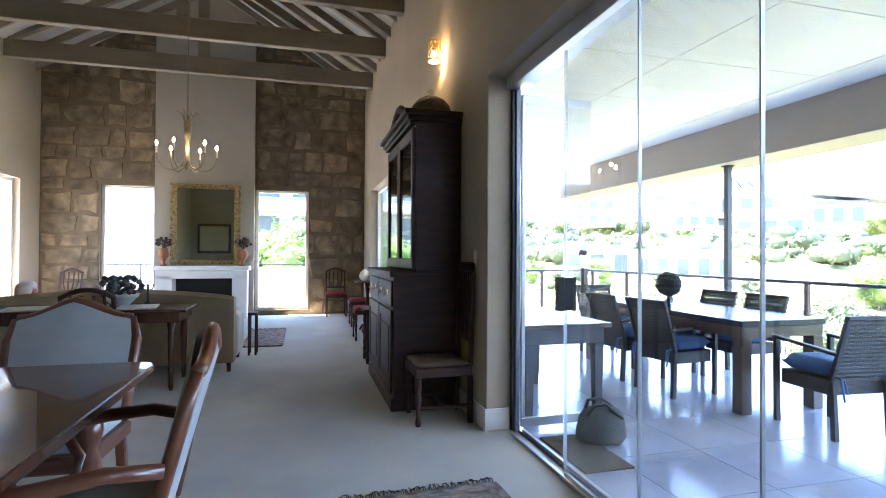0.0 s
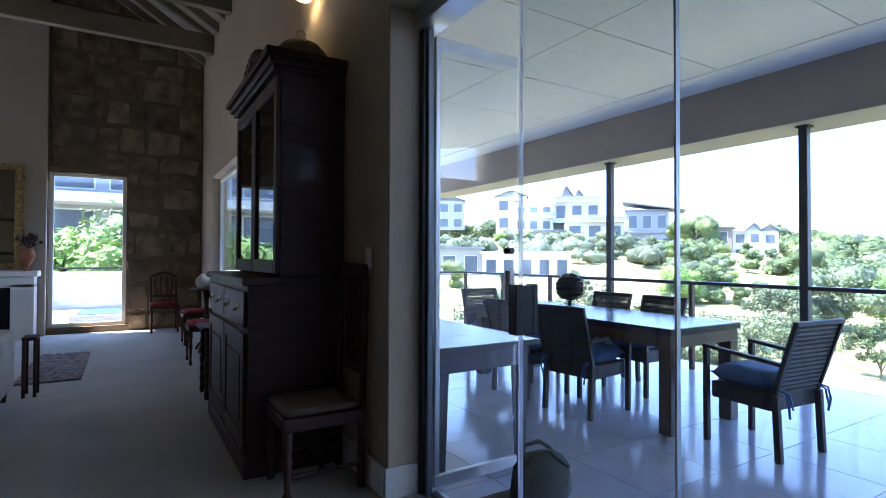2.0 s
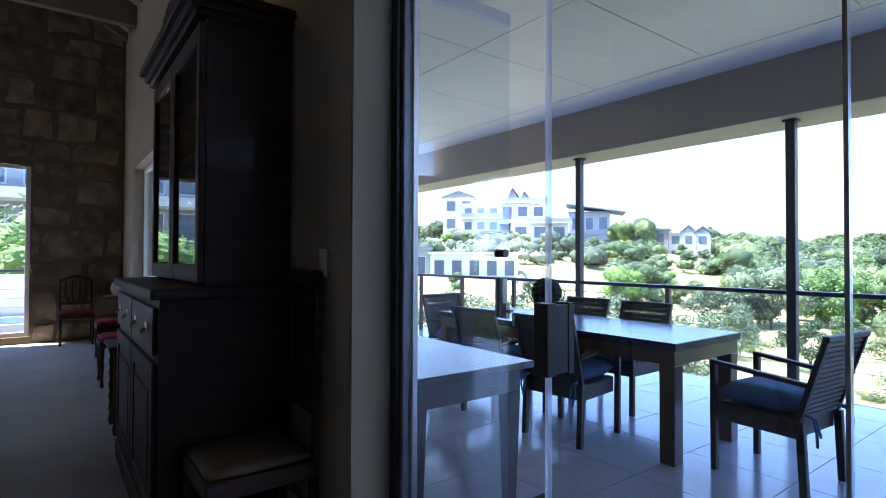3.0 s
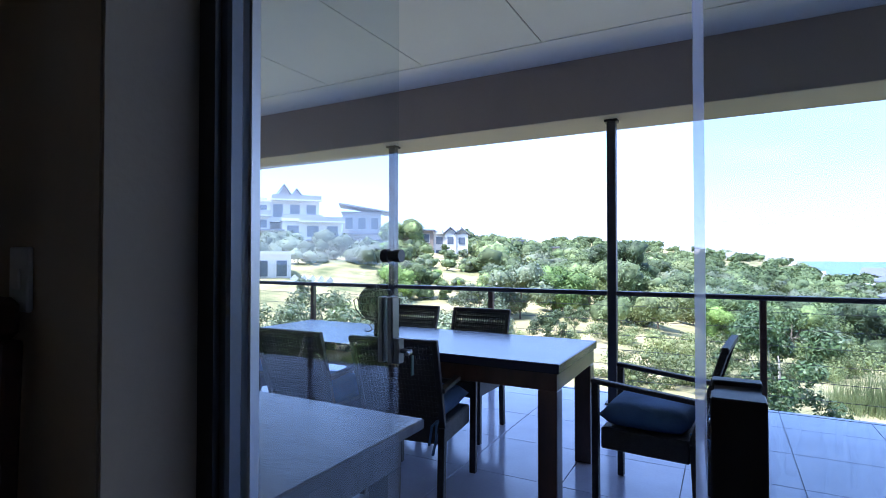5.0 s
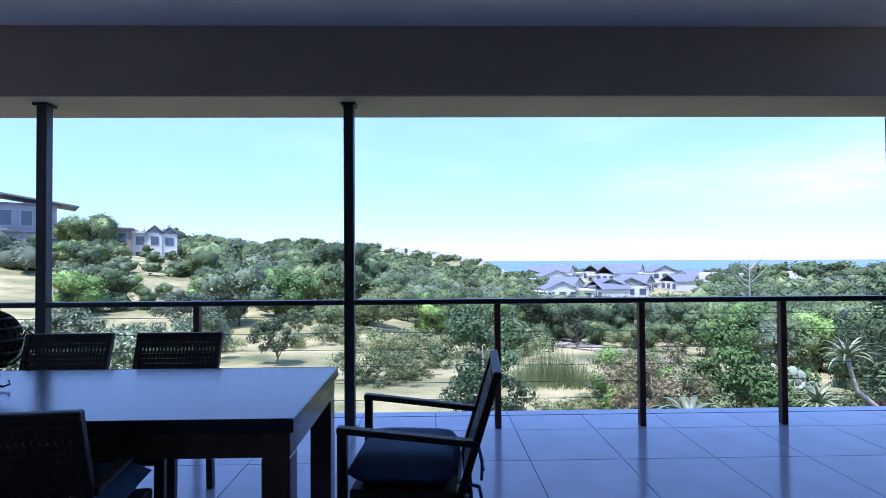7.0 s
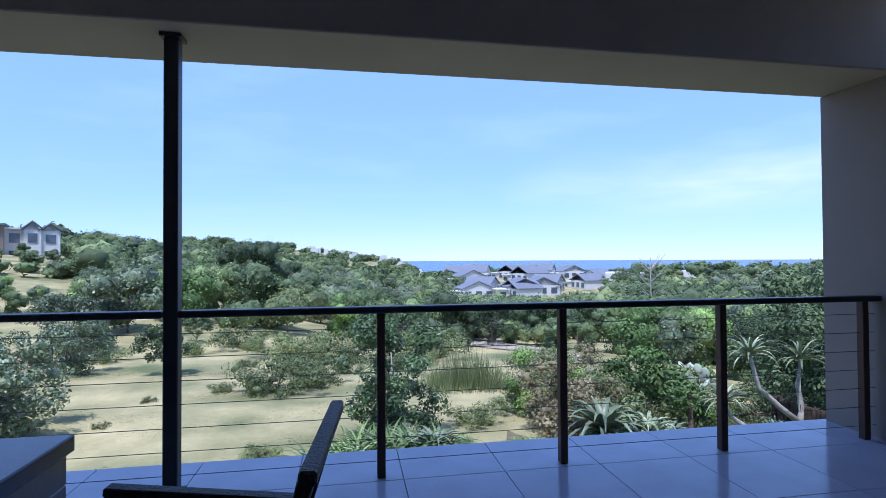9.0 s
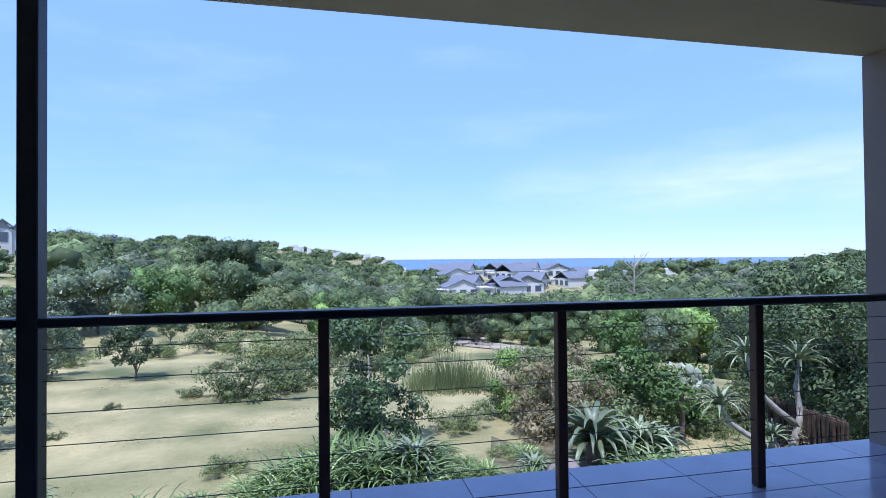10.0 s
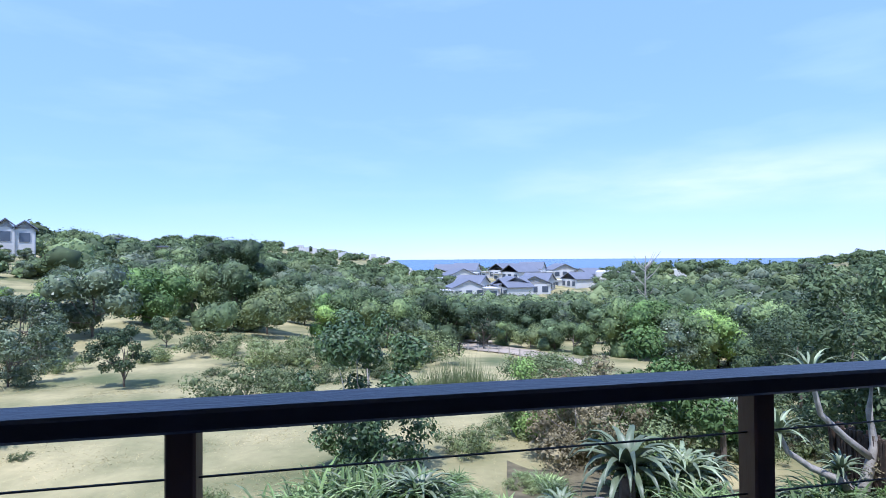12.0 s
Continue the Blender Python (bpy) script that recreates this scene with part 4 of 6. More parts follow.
part("apron", B(-0.48, 0.48, -1.25, 1.2, 0.64, 0.734, bevel=0.004), DARKWOOD, dt)
for x in (-0.42, 0.42):
    for y in (-1.15, 1.0):
        part("leg", lathe(bmesh.new(), [(0.03, 0), (0.045, 0.04), (0.03, 0.1), (0.04, 0.2), (0.06, 0.4), (0.035, 0.5), (0.055, 0.56), (0.055, 0.64)], 12, at=(x, y, 0)), REDWOOD, dt, smooth=True)

con = thing("console_table", "long dark wood console table behind the sofa", "table", m=pose(-2.06, 5.53, 0))
part("tabletop", B(-1.02, 1.02, -0.35, 0.35, 0.725, 0.755, bevel=0.008), DARKWOOD, con)
part("apron", B(-0.95, 0.95, -0.29, 0.29, 0.63, 0.7245, bevel=0.004), DARKWOOD, con)
for x in (-0.9, 0.88):
    for y in (-0.27, 0.27):
        part("leg", lathe(bmesh.new(), [(0.014, 0), (0.022, 0.04), (0.02, 0.1), (0.034, 0.5), (0.03, 0.55), (0.038, 0.63)], 10, at=(x, y, 0)), DARKWOOD, con, smooth=True)
PAPER = material("newsprint", (0.55, 0.53, 0.5), 0.9, var=0.2, scale=30, bump=0.05)
for i, (x, y, a) in enumerate(((-1.5, 5.42, 8), (-2.0, 5.5, -6), (-2.4, 5.42, 14))):
    solid("newspaper", B(-0.16, 0.16, -0.2, 0.2, 0, 0.012, bevel=0.002), PAPER, "folded newspaper lying on the console table", "newspaper", "papers on the console", pose(x, y, 0.7555, 0, 0, a))
fl = thing("flower_bowl", "low bowl of dark grey flowers on the console table", "flowers", m=pose(-1.72, 5.68, 0.7555) @ Matrix.Diagonal((1.35, 1.35, 1.35, 1)))
part("bowl", lathe(bmesh.new(), [(0.05, 0), (0.06, 0.01), (0.11, 0.06), (0.12, 0.08)], 16), WHITE, fl, smooth=True)
bm = bmesh.new()
rs = random.Random(8)
for i in range(60):
    bmesh.ops.create_icosphere(bm, subdivisions=1, radius=rs.uniform(0.015, 0.03), matrix=Matrix.Translation((rs.gauss(0, 0.08), rs.gauss(0, 0.06), 0.08 + rs.uniform(0, 0.12))))
tagged(part("blooms", bm, material("grey_blooms", (0.10, 0.11, 0.12), 0.9, var=0.4, scale=15, bump=0.2), fl), kind="stuff")
cs = thing("candlestick", "small dark two-branch candlestick on the console table", "candlestick", m=pose(-1.5, 5.74, 0.7555))
part("stem", lathe(bmesh.new(), [(0.045, 0), (0.04, 0.01), (0.01, 0.03), (0.012, 0.1), (0.008, 0.2)], 10), IRON, cs, smooth=True)
part("branch", tube(bmesh.new(), [(-0.05, 0, 0.2), (-0.04, 0, 0.15), (0, 0, 0.14), (0.04, 0, 0.15), (0.05, 0, 0.2)], 0.006), IRON, cs)

# sofa, back towards the dining table
so = thing("sofa", "tan fabric sofa with a gently arched back", "sofa", m=pose(-1.87, 5.93, 0))
bm = bmesh.new()
n = 24
top = [0.80 + 0.09 * math.sin(math.pi * i / n) ** 0.7 for i in range(n + 1)]
fr = [[bm.verts.new((-1.15 + 2.3 * i / n, y, z)) for i in range(n + 1)] for y, z in ((0.0, 0.1), (0.0, 0.45))]
fr.append([bm.verts.new((-1.15 + 2.3 * i / n, 0.01, top[i] - 0.04)) for i in range(n + 1)])
fr.append([bm.verts.new((-1.15 + 2.3 * i / n, 0.06, top[i])) for i in range(n + 1)])
fr.append([bm.verts.new((-1.15 + 2.3 * i / n, 0.17, top[i] - 0.01)) for i in range(n + 1)])
fr.append([bm.verts.new((-1.15 + 2.3 * i / n, 0.24, 0.5)) for i in range(n + 1)])
fr.append([bm.verts.new((-1.15 + 2.3 * i / n, 0.24, 0.1)) for i in range(n + 1)])
for a, b_ in zip(fr, fr[1:] + fr[:1]):
    for i in range(n):
        bm.faces.new((a[i], a[i + 1], b_[i + 1], b_[i]))
bm.faces.new([r[0] for r in fr])
bm.faces.new([r[-1] for r in reversed(fr)])
bmesh.ops.recalc_face_normals(bm, faces=bm.faces)
part("backrest", bm, SOFA, so, smooth=False)
part("base", B(-1.15, 1.15, 0.245, 0.88, 0.1, 0.32, bevel=0.02), SOFA, so)
for x0, x1 in ((-1.17, -0.98), (0.98, 1.17)):
    part("armrest", B(x0, x1, 0.245, 0.9, 0.1, 0.6, bevel=0.06, seg=4), CREAMFAB, so)
for x0, x1 in ((-0.97, -0.005), (0.005, 0.97)):
    part("seat_cushion", pillow(bmesh.new(), x0, x1, 0.25, 0.9, 0.322, 0.48, power=0.2), SOFA, so, smooth=True)
for x in (-1.1, 1.1):
    for y in (0.04, 0.84):
        part("foot", rod(bmesh.new(), (x, y, 0), (x, y, 0.1), 0.018, 0.026), MAHOG, so)


def armchair(m, mat, label):
    e = thing("armchair", label, "armchair", "armchairs by the fire", m)
    part("backrest", B(-0.4, 0.4, 0, 0.2, 0.1, 0.88, bevel=0.07, seg=4), mat, e)
    part("base", B(-0.3, 0.3, 0.205, 0.75, 0.1, 0.3, bevel=0.02), mat, e)
    for s in (-1, 1):
        part("armrest", B(s * 0.305 if s > 0 else -0.42, 0.42 if s > 0 else -0.305, 0.205, 0.78, 0.1, 0.6, bevel=0.05, seg=4), mat, e)
    part("seat_cushion", pillow(bmesh.new(), -0.3, 0.3, 0.21, 0.76, 0.302, 0.46, power=0.2), mat, e, smooth=True)
    for x in (-0.35, 0.35):
        for y in (0.05, 0.7):
            part("foot", rod(bmesh.new(), (x, y, 0), (x, y, 0.1), 0.018, 0.024), MAHOG, e)
    return e


ac = armchair(pose(-3.62, 8.0, 0, 0, 0, -70), CREAMFAB, "cream fabric armchair beside the sofa")
solid("cushion", pillow(bmesh.new(), -0.22, 0.22, -0.06, 0.06, 0, 0.42), material("red_print_fabric", (0.4, 0.12, 0.08), 0.9, var=0.4, scale=12, bump=0.2), "red patterned cushion leaning on the armchair", "cushion", m=pose(-3.35, 7.9, 0.46, 12, 0, -70), smooth=True)


def plain_chair(m, label, seat_mat, back=True):
    e = thing("red_chair", label, "chair", "red-seated chairs", m)
    part("seat", pillow(bmesh.new(), -0.21, 0.21, 0, 0.42, 0.43, 0.49, power=0.2), seat_mat, e, smooth=True)
    part("seat_frame", B(-0.215, 0.215, -0.005, 0.425, 0.38, 0.44, bevel=0.005), MAHOG, e)
    for x in (-0.19, 0.19):
        part("front_leg", turned_leg(bmesh.new(), x, 0.4, 0.38, 0.018), MAHOG, e, smooth=True)
        part("back_leg", bar(bmesh.new(), (x, 0.01, 0), (x, 0.01, 0.38), 0.03, 0.03, 0.003), MAHOG, e)
        if back:
            part("back_post", bar(bmesh.new(), (x, 0.005, 0.44), (x, -0.06, 0.9), 0.03, 0.028, 0.003), MAHOG, e)
    if back:
        crest = [(0.2 * t, -0.06 - 0.01 * (1 - t * t), 0.89 + 0.07 * math.cos(t * math.pi / 2)) for t in [i / 5 - 1 for i in range(11)]]
        part("crest_rail", tube(bmesh.new(), crest, 0.02, 8), MAHOG, e, smooth=True)
        part("lower_rail", B(-0.175, 0.175, -0.022, -0.006, 0.55, 0.59, bevel=0.004), MAHOG, e)
        for t in (-0.55, -0.2, 0.2, 0.55):
            slat = [(0.16 * t, -0.014, 0.59), (0.30 * t * 0.8, -0.035, 0.72), (0.22 * t, -0.06, 0.91)]
            part("slat", tube(bmesh.new(), slat, 0.011, 6), MAHOG, e, smooth=True)
    return e


plain_chair(pose(1.15, 7.85, 0, 0, 0, 90), "dark wood stool-chair with a red velvet seat", REDSEAT, False)
plain_chair(pose(1.22, 9.35, 0, 0, 0, 90), "dark wood chair with a red velvet seat by the wall", REDSEAT)
plain_chair(pose(0.66, 11.12, 0, 0, 0, 180), "dark wood chair with a red seat against the stone wall", REDSEAT)
plain_chair(pose(-4.1, 10.9, 0, 0, 0, 170), "dark wood chair with a carved back by the window", MAHOG)
plain_chair(pose(-1.73, 4.93, 0, 0, 0, 2), "dark carved chair with a red seat drawn up to the console", REDSEAT)

tw = thing("twist_table", "small dark side table on barley-twist legs", "side table", m=pose(0.94, 6.15, 0))
part("tabletop", B(-0.27, 0.26, -0.2, 0.22, 0.6, 0.63, bevel=0.006), MAHOG, tw)
for x in (-0.22, 0.22):
    for y in (-0.15, 0.17):
        bm = bmesh.new()
        prof = [(0.016 + 0.008 * (i % 2), 0.6 * i / 14) for i in range(14)] + [(0.02, 0.599)]
        part("twist_leg", lathe(bm, prof, 10, at=(x, y, 0)), MAHOG, tw, smooth=True)
pt = thing("plant_stand", "dark wooden stand by the window", "stand", m=pose(1.02, 8.55, 0))
part("tabletop", lathe(bmesh.new(), [(0.2, 0.8), (0.21, 0.81), (0.21, 0.825), (0.2, 0.83)], 20), MAHOG, pt)
part("column", lathe(bmesh.new(), [(0.05, 0.05), (0.03, 0.2), (0.04, 0.5), (0.025, 0.6), (0.05, 0.799)], 12), MAHOG, pt, smooth=True)
for k in range(3):
    a = 2 * math.pi * k / 3
    part("foot", tube(bmesh.new(), [(0.03 * math.cos(a), 0.03 * math.sin(a), 0.12), (0.14 * math.cos(a), 0.14 * math.sin(a), 0.09), (0.2 * math.cos(a), 0.2 * math.sin(a), 0.016)], 0.018), MAHOG, pt)
for x, y, r in ((-0.06, -0.07, 0.085), (0.05, 0.08, 0.07)):
    solid("round_vase", lathe(bmesh.new(), [(r * 0.4, 0), (r * 0.85, r * 0.4), (r, r), (r * 0.85, r * 1.6), (r * 0.4, r * 1.95), (r * 0.3, r * 2.2)], 18), CREAMFAB, "round cream vase on the wooden stand", "vase", "cream vases", pose(1.02 + x, 8.55 + y, 0.8305), smooth=True)
lt = thing("lamp_table", "small dark side table beside the sofa arm", "side table", m=pose(-0.60, 6.95, 0))
part("tabletop", B(-0.065, 0.045, -0.11, 0.11, 0.5, 0.53, bevel=0.005), MAHOG, lt)
for x in (-0.05, 0.03):
    for y in (-0.09, 0.09):
        part("leg", bar(bmesh.new(), (x, y, 0), (x, y, 0.5), 0.025, 0.025, 0.002), MAHOG, lt)


def rug(name, m, w, l, label, fringe):
    e = thing(name, label, "rug", m=m)
    part("rug_field", B(-w / 2, w / 2, -l / 2, l / 2, 0.001, 0.012, bevel=0.003), RUGMAT, e)
    bm = bmesh.new()
    for o, t in ((0.05, 0.035), (0.13, 0.015)):
        for x0, x1, y0, y1 in ((-w / 2 + o, w / 2 - o, l / 2 - o - t, l / 2 - o), (-w / 2 + o, w / 2 - o, -l / 2 + o, -l / 2 + o + t), (-w / 2 + o, -w / 2 + o + t, -l / 2 + o + t, l / 2 - o - t), (w / 2 - o - t, w / 2 - o, -l / 2 + o + t, l / 2 - o - t)):
            box(bm, x0, x1, y0, y1, 0.0122, 0.0135)
    part("border", bm, material("rug_border", (0.30, 0.22, 0.18), 0.95, var=0.4, scale=25, bump=0.3), e)
    r = random.Random(1)
    thread = material("rug_fringe", (0.07, 0.055, 0.05), 0.95, var=0.4, scale=20, bump=0.1)
    for s in (-1, 1):
        bm = bmesh.new()
        for i in range(int(w / 0.012)):
            x = -w / 2 + 0.012 * i
            ln = fringe * r.uniform(0.5, 1.0)
            tube(bm, [(x, s * l / 2, 0.008), (x + r.uniform(-0.01, 0.01), s * (l / 2 + ln * 0.5), 0.02 * r.random() + 0.006), (x + r.uniform(-0.02, 0.02), s * (l / 2 + ln), 0.004)], 0.003, 3)
        tagged(part("fringe", bm, thread, e), kind="stuff")


rug("fringed_rug", pose(0.64, 1.73, 0, 0, 0, 2), 0.85, 1.85, "dark patterned rug with a frayed fringe on the carpet", 0.08)
rug("hearth_rug", pose(-0.54, 8.3, 0, 0, 0, 0), 0.55, 1.72, "small faded patterned rug on the carpet", 0.03)

# ---- veranda: furniture ----
vt = thing("veranda_table", "long dark brown outdoor dining table with square legs", "table", m=pose(3.775, 4.525, 0))
part("tabletop", B(-0.43, 0.43, -1.2, 1.2, 0.70, 0.75, bevel=0.004), VTOP, vt)
part("apron", B(-0.415, 0.415, -1.185, 1.185, 0.61, 0.6995, bevel=0.003), VTABLE, vt)
for x in (-0.365, 0.365):
    for y in (-1.135, 1.135):
        part("leg", B(x - 0.05, x + 0.05, y - 0.05, y + 0.05, 0.0005, 0.6095, bevel=0.004), VTABLE, vt)

# one woven armchair; local front towards +y, rear legs at y = 0
wc = thing("woven_armchair", "dark woven rattan armchair with a blue seat cushion", "chair", "chairs round the veranda table", pose(3.74, 2.69, 0, 0, 0, -5))
for s in (-1, 1):
    part("rear_leg", bar(bmesh.new(), (s * 0.225, 0.0, 0.0), (s * 0.225, 0.02, 0.4), 0.036, 0.04, 0.003), RATTAN, wc)
    part("front_leg", bar(bmesh.new(), (s * 0.24, 0.48, 0.0), (s * 0.245, 0.48, 0.64), 0.034, 0.038, 0.003), RATTAN, wc)
    part("armrest", bar(bmesh.new(), (s * 0.245, 0.50, 0.648), (s * 0.235, -0.03, 0.60), 0.042, 0.024, 0.004), RATTAN, wc)
    part("back_stile", bar(bmesh.new(), (s * 0.225, 0.03, 0.4), (s * 0.235, -0.11, 0.85), 0.03, 0.03, 0.003), RATTAN, wc)
part("seat_frame", B(-0.225, 0.225, 0.04, 0.46, 0.30, 0.41, bevel=0.008), RATTAN, wc)
part("top_rail", bar(bmesh.new(), (-0.25, -0.112, 0.855), (0.25, -0.112, 0.855), 0.035, 0.03, 0.005), RATTAN, wc)
bm = bmesh.new()
for i in range(22):                       # upright strands
    x = -0.21 + 0.42 * i / 21
    bar(bm, (x, 0.025, 0.41), (x * 1.04, -0.105, 0.84), 0.014, 0.004)
for j in range(30):                       # cross strands, with an open band near the top
    v = (j + 0.5) / 30
    if 0.80 < v < 0.9 and j % 2:
        continue
    y, z = 0.025 - 0.13 * v, 0.41 + 0.43 * v
    bar(bm, (-0.215 - 0.008 * v, y - 0.003 + 0.006 * (j % 2), z), (0.215 + 0.008 * v, y - 0.003 + 0.006 * (j % 2), z), 0.004, 0.0132)
tagged(part("woven_back", bm, RATTAN, wc, "open-woven rattan back"), kind="stuff")
part("seat_cushion", pillow(bmesh.new(), -0.215, 0.215, 0.04, 0.475, 0.405, 0.535, power=0.3), CUSHION, wc, "plump faded blue seat cushion", smooth=True)
for s in (-1, 1):
    part("cushion_tie", tube(bmesh.new(), [(s * 0.2, 0.04, 0.44), (s * 0.215, -0.04, 0.43), (s * 0.22, -0.055, 0.36), (s * 0.2, -0.05, 0.28)], 0.008, 5), CUSHION, wc)
    part("cushion_tie", tube(bmesh.new(), [(s * 0.2, 0.04, 0.44), (s * 0.19, -0.04, 0.42), (s * 0.185, -0.06, 0.33)], 0.007, 5), CUSHION, wc)
for x, y, a in ((3.13, 4.11, -83), (3.10, 4.80, -88), (4.56, 4.34, 90), (4.56, 4.98, 92), (3.78, 6.15, 178)):
    copy_thing(wc, pose(x, y, 0, 0, 0, a))

gl = thing("woven_globe", "dark woven globe ornament on a scrolled iron stand on the table", "ornament", m=pose(3.785, 4.74, 0.7505))
bm = bmesh.new()
for k in range(12):
    a = math.pi * k / 12
    pts = [(0.125 * math.cos(t) * math.cos(a), 0.125 * math.cos(t) * math.sin(a), 0.215 + 0.125 * math.sin(t)) for t in [2 * math.pi * i / 28 for i in range(29)]]
    tube(bm, pts, 0.006, 4)
for z in (-0.09, -0.05, 0, 0.05, 0.09):
    r = math.sqrt(0.127 ** 2 - z * z)
    tube(bm, [(r * math.cos(t), r * math.sin(t), 0.215 + z) for t in [2 * math.pi * i / 28 for i in range(29)]], 0.007, 4)
bmesh.ops.create_icosphere(bm, subdivisions=3, radius=0.119, matrix=Matrix.Translation((0, 0, 0.215)))
tagged(part("globe", bm, RATTAN, gl), kind="stuff")
bm = bmesh.new()
for k in range(4):
    a = math.pi / 2 * k + 0.4
    c, s_ = math.cos(a), math.sin(a)
    tube(bm, [(c * r, s_ * r, z) for r, z in ((0.02, 0.09), (0.05, 0.06), (0.03, 0.03), (0.06, 0.012), (0.085, 0.02), (0.08, 0.04))], 0.005)
    tube(bm, [(c * r, s_ * r, z) for r, z in ((0.03, 0.09), (0.1, 0.11), (0.15, 0.17), (0.165, 0.23), (0.14, 0.25), (0.13, 0.22))], 0.005)
rod(bm, (0, 0, 0.0), (0, 0, 0.1), 0.02)
part("iron_stand", bm, IRON, gl)

wt = thing("server_table", "weathered wooden side table with tapered legs", "table", m=pose(1.92, 4.14, 0))
bm = bmesh.new()
box(bm, -0.36, 0.36, -0.67, 0.67, 0.715, 0.75, bevel=0.005)
part("tabletop", bm, WEATHERED, wt)
part("apron", B(-0.33, 0.33, -0.6, 0.6, 0.59, 0.7145, bevel=0.003), WEATHERED, wt)
for x in (-0.29, 0.29):
    for y in (-0.56, 0.56):
        bm = bmesh.new()
        bmesh.ops.create_cone(bm, cap_ends=True, segments=4, radius1=0.034, radius2=0.055, depth=0.589, matrix=pose(x, y, 0.2950, 0, 0, 45))
        part("leg", bm, WEATHERED, wt)

solid("doormat", B(1.57, 1.90, 2.65, 3.25, 0.0005, 0.014, bevel=0.003), MATCOIR, "brown coir doormat outside the glass door", "doormat")
bag = thing("bag", "slouching grey canvas bag with straps beside the doormat", "bag", m=pose(1.94, 3.08, 0.0145, 0, 0, -10) @ Matrix.Diagonal((1.15, 1.1, 0.92, 1)))
bm = bmesh.new()
nb = 20
prof = [(0.13, 0.0), (0.145, 0.03), (0.15, 0.1), (0.135, 0.18), (0.1, 0.23), (0.06, 0.25)]
rs = random.Random(4)
rings = []
for r, z in prof:
    rings.append([bm.verts.new((r * math.cos(2 * math.pi * k / nb) * (1 + 0.05 * math.sin(5 * k + z * 30)), 0.62 * r * math.sin(2 * math.pi * k / nb) * (1 + 0.07 * math.sin(3 * k + z * 20)), z + 0.008 * math.sin(k * 2.1))) for k in range(nb)])
for a, b_ in zip(rings, rings[1:]):
    for k in range(nb):
        bm.faces.new((a[k], a[(k + 1) % nb], b_[(k + 1) % nb], b_[k]))
bm.faces.new(list(reversed(rings[0])))
bm.faces.new(rings[-1])
part("bag_body", bm, CANVAS, bag, smooth=True)
bm = bmesh.new()
tube(bm, [(-0.09, 0.03, 0.2), (-0.07, 0.03, 0.29), (0.0, 0.02, 0.31), (0.06, 0.03, 0.26), (0.09, 0.04, 0.2)], 0.012, 6)
tube(bm, [(-0.1, -0.04, 0.2), (-0.06, -0.04, 0.27), (0.01, -0.05, 0.285), (0.05, -0.06, 0.24), (0.11, -0.05, 0.18)], 0.012, 6)
part("strap", bm, CANVAS, bag, smooth=True)

# ---- plants ----
def leaf_material(name, base, tint, rough=0.72):
    return material(name, base, rough, var=0.3, scale=0.8, fine=8, bump=0.0, rnd=0.35, tint=tint, island=True, trans=0.12)


LEAF_DARK = leaf_material("dark_green_leaves", (0.044, 0.078, 0.03), (0.106, 0.15, 0.06))
LEAF_MID = leaf_material("green_leaves", (0.086, 0.138, 0.045), (0.165, 0.22, 0.078))
LEAF_BRIGHT = leaf_material("bright_green_leaves", (0.11, 0.20, 0.042), (0.185, 0.285, 0.07))
LEAF_GREY = leaf_material("grey_green_leaves", (0.08, 0.118, 0.055), (0.17, 0.21, 0.11), 0.45)
LEAF_OLIVE = leaf_material("olive_leaves", (0.09, 0.132, 0.044), (0.175, 0.21, 0.078))
LEAF_SHRUB = leaf_material("shrub_leaves", (0.03, 0.068, 0.024), (0.08, 0.13, 0.045), 0.5)
LEAF_DRY = leaf_material("dry_olive_leaves", (0.20, 0.175, 0.075), (0.32, 0.265, 0.15))
FAR_DARK = material("far_canopy_dark", (0.038, 0.066, 0.028), 0.85, var=0.35, scale=0.13, fine=1.2, bump=0.0, rnd=0.35, tint=(0.115, 0.155, 0.066), island=True, trans=0.2)
FAR_MID = material("far_canopy_green", (0.074, 0.118, 0.042), 0.85, var=0.35, scale=0.1, fine=1.2, bump=0.0, rnd=0.35, tint=(0.17, 0.222, 0.09), island=True, trans=0.2)
FAR_GREY = material("far_canopy_grey", (0.095, 0.13, 0.07), 0.85, var=0.3, scale=0.1, fine=1.2, bump=0.0, rnd=0.35, tint=(0.21, 0.24, 0.15), island=True, trans=0.2)
FAR_OLIVE = material("far_canopy_olive", (0.115, 0.155, 0.055), 0.85, var=0.3, scale=0.1, fine=1.2, bump=0.0, rnd=0.35, tint=(0.205, 0.245, 0.10), island=True, trans=0.2)
ALOE = material("aloe_leaf", (0.12, 0.165, 0.08), 0.45, var=0.3, scale=3, fine=30, bump=0.1, rnd=0.3, tint=(0.22, 0.26, 0.15), island=True)
BLADE = material("strap_leaf", (0.12, 0.22, 0.05), 0.45, var=0.3, scale=3, fine=20, bump=0.0, rnd=0.5, tint=(0.25, 0.32, 0.13), island=True, trans=0.25)
PEAR = material("pale_prickly_pear", (0.27, 0.30, 0.22), 0.6, var=0.2, scale=5, fine=30, bump=0.2, rnd=0.2, island=True)
BARK = material("grey_bark", (0.16, 0.13, 0.10), 0.9, var=0.3, scale=8, fine=40, bump=0.6)
PALEBARK = material("pale_bark", (0.36, 0.33, 0.28), 0.85, var=0.3, scale=8, fine=40, bump=0.5)


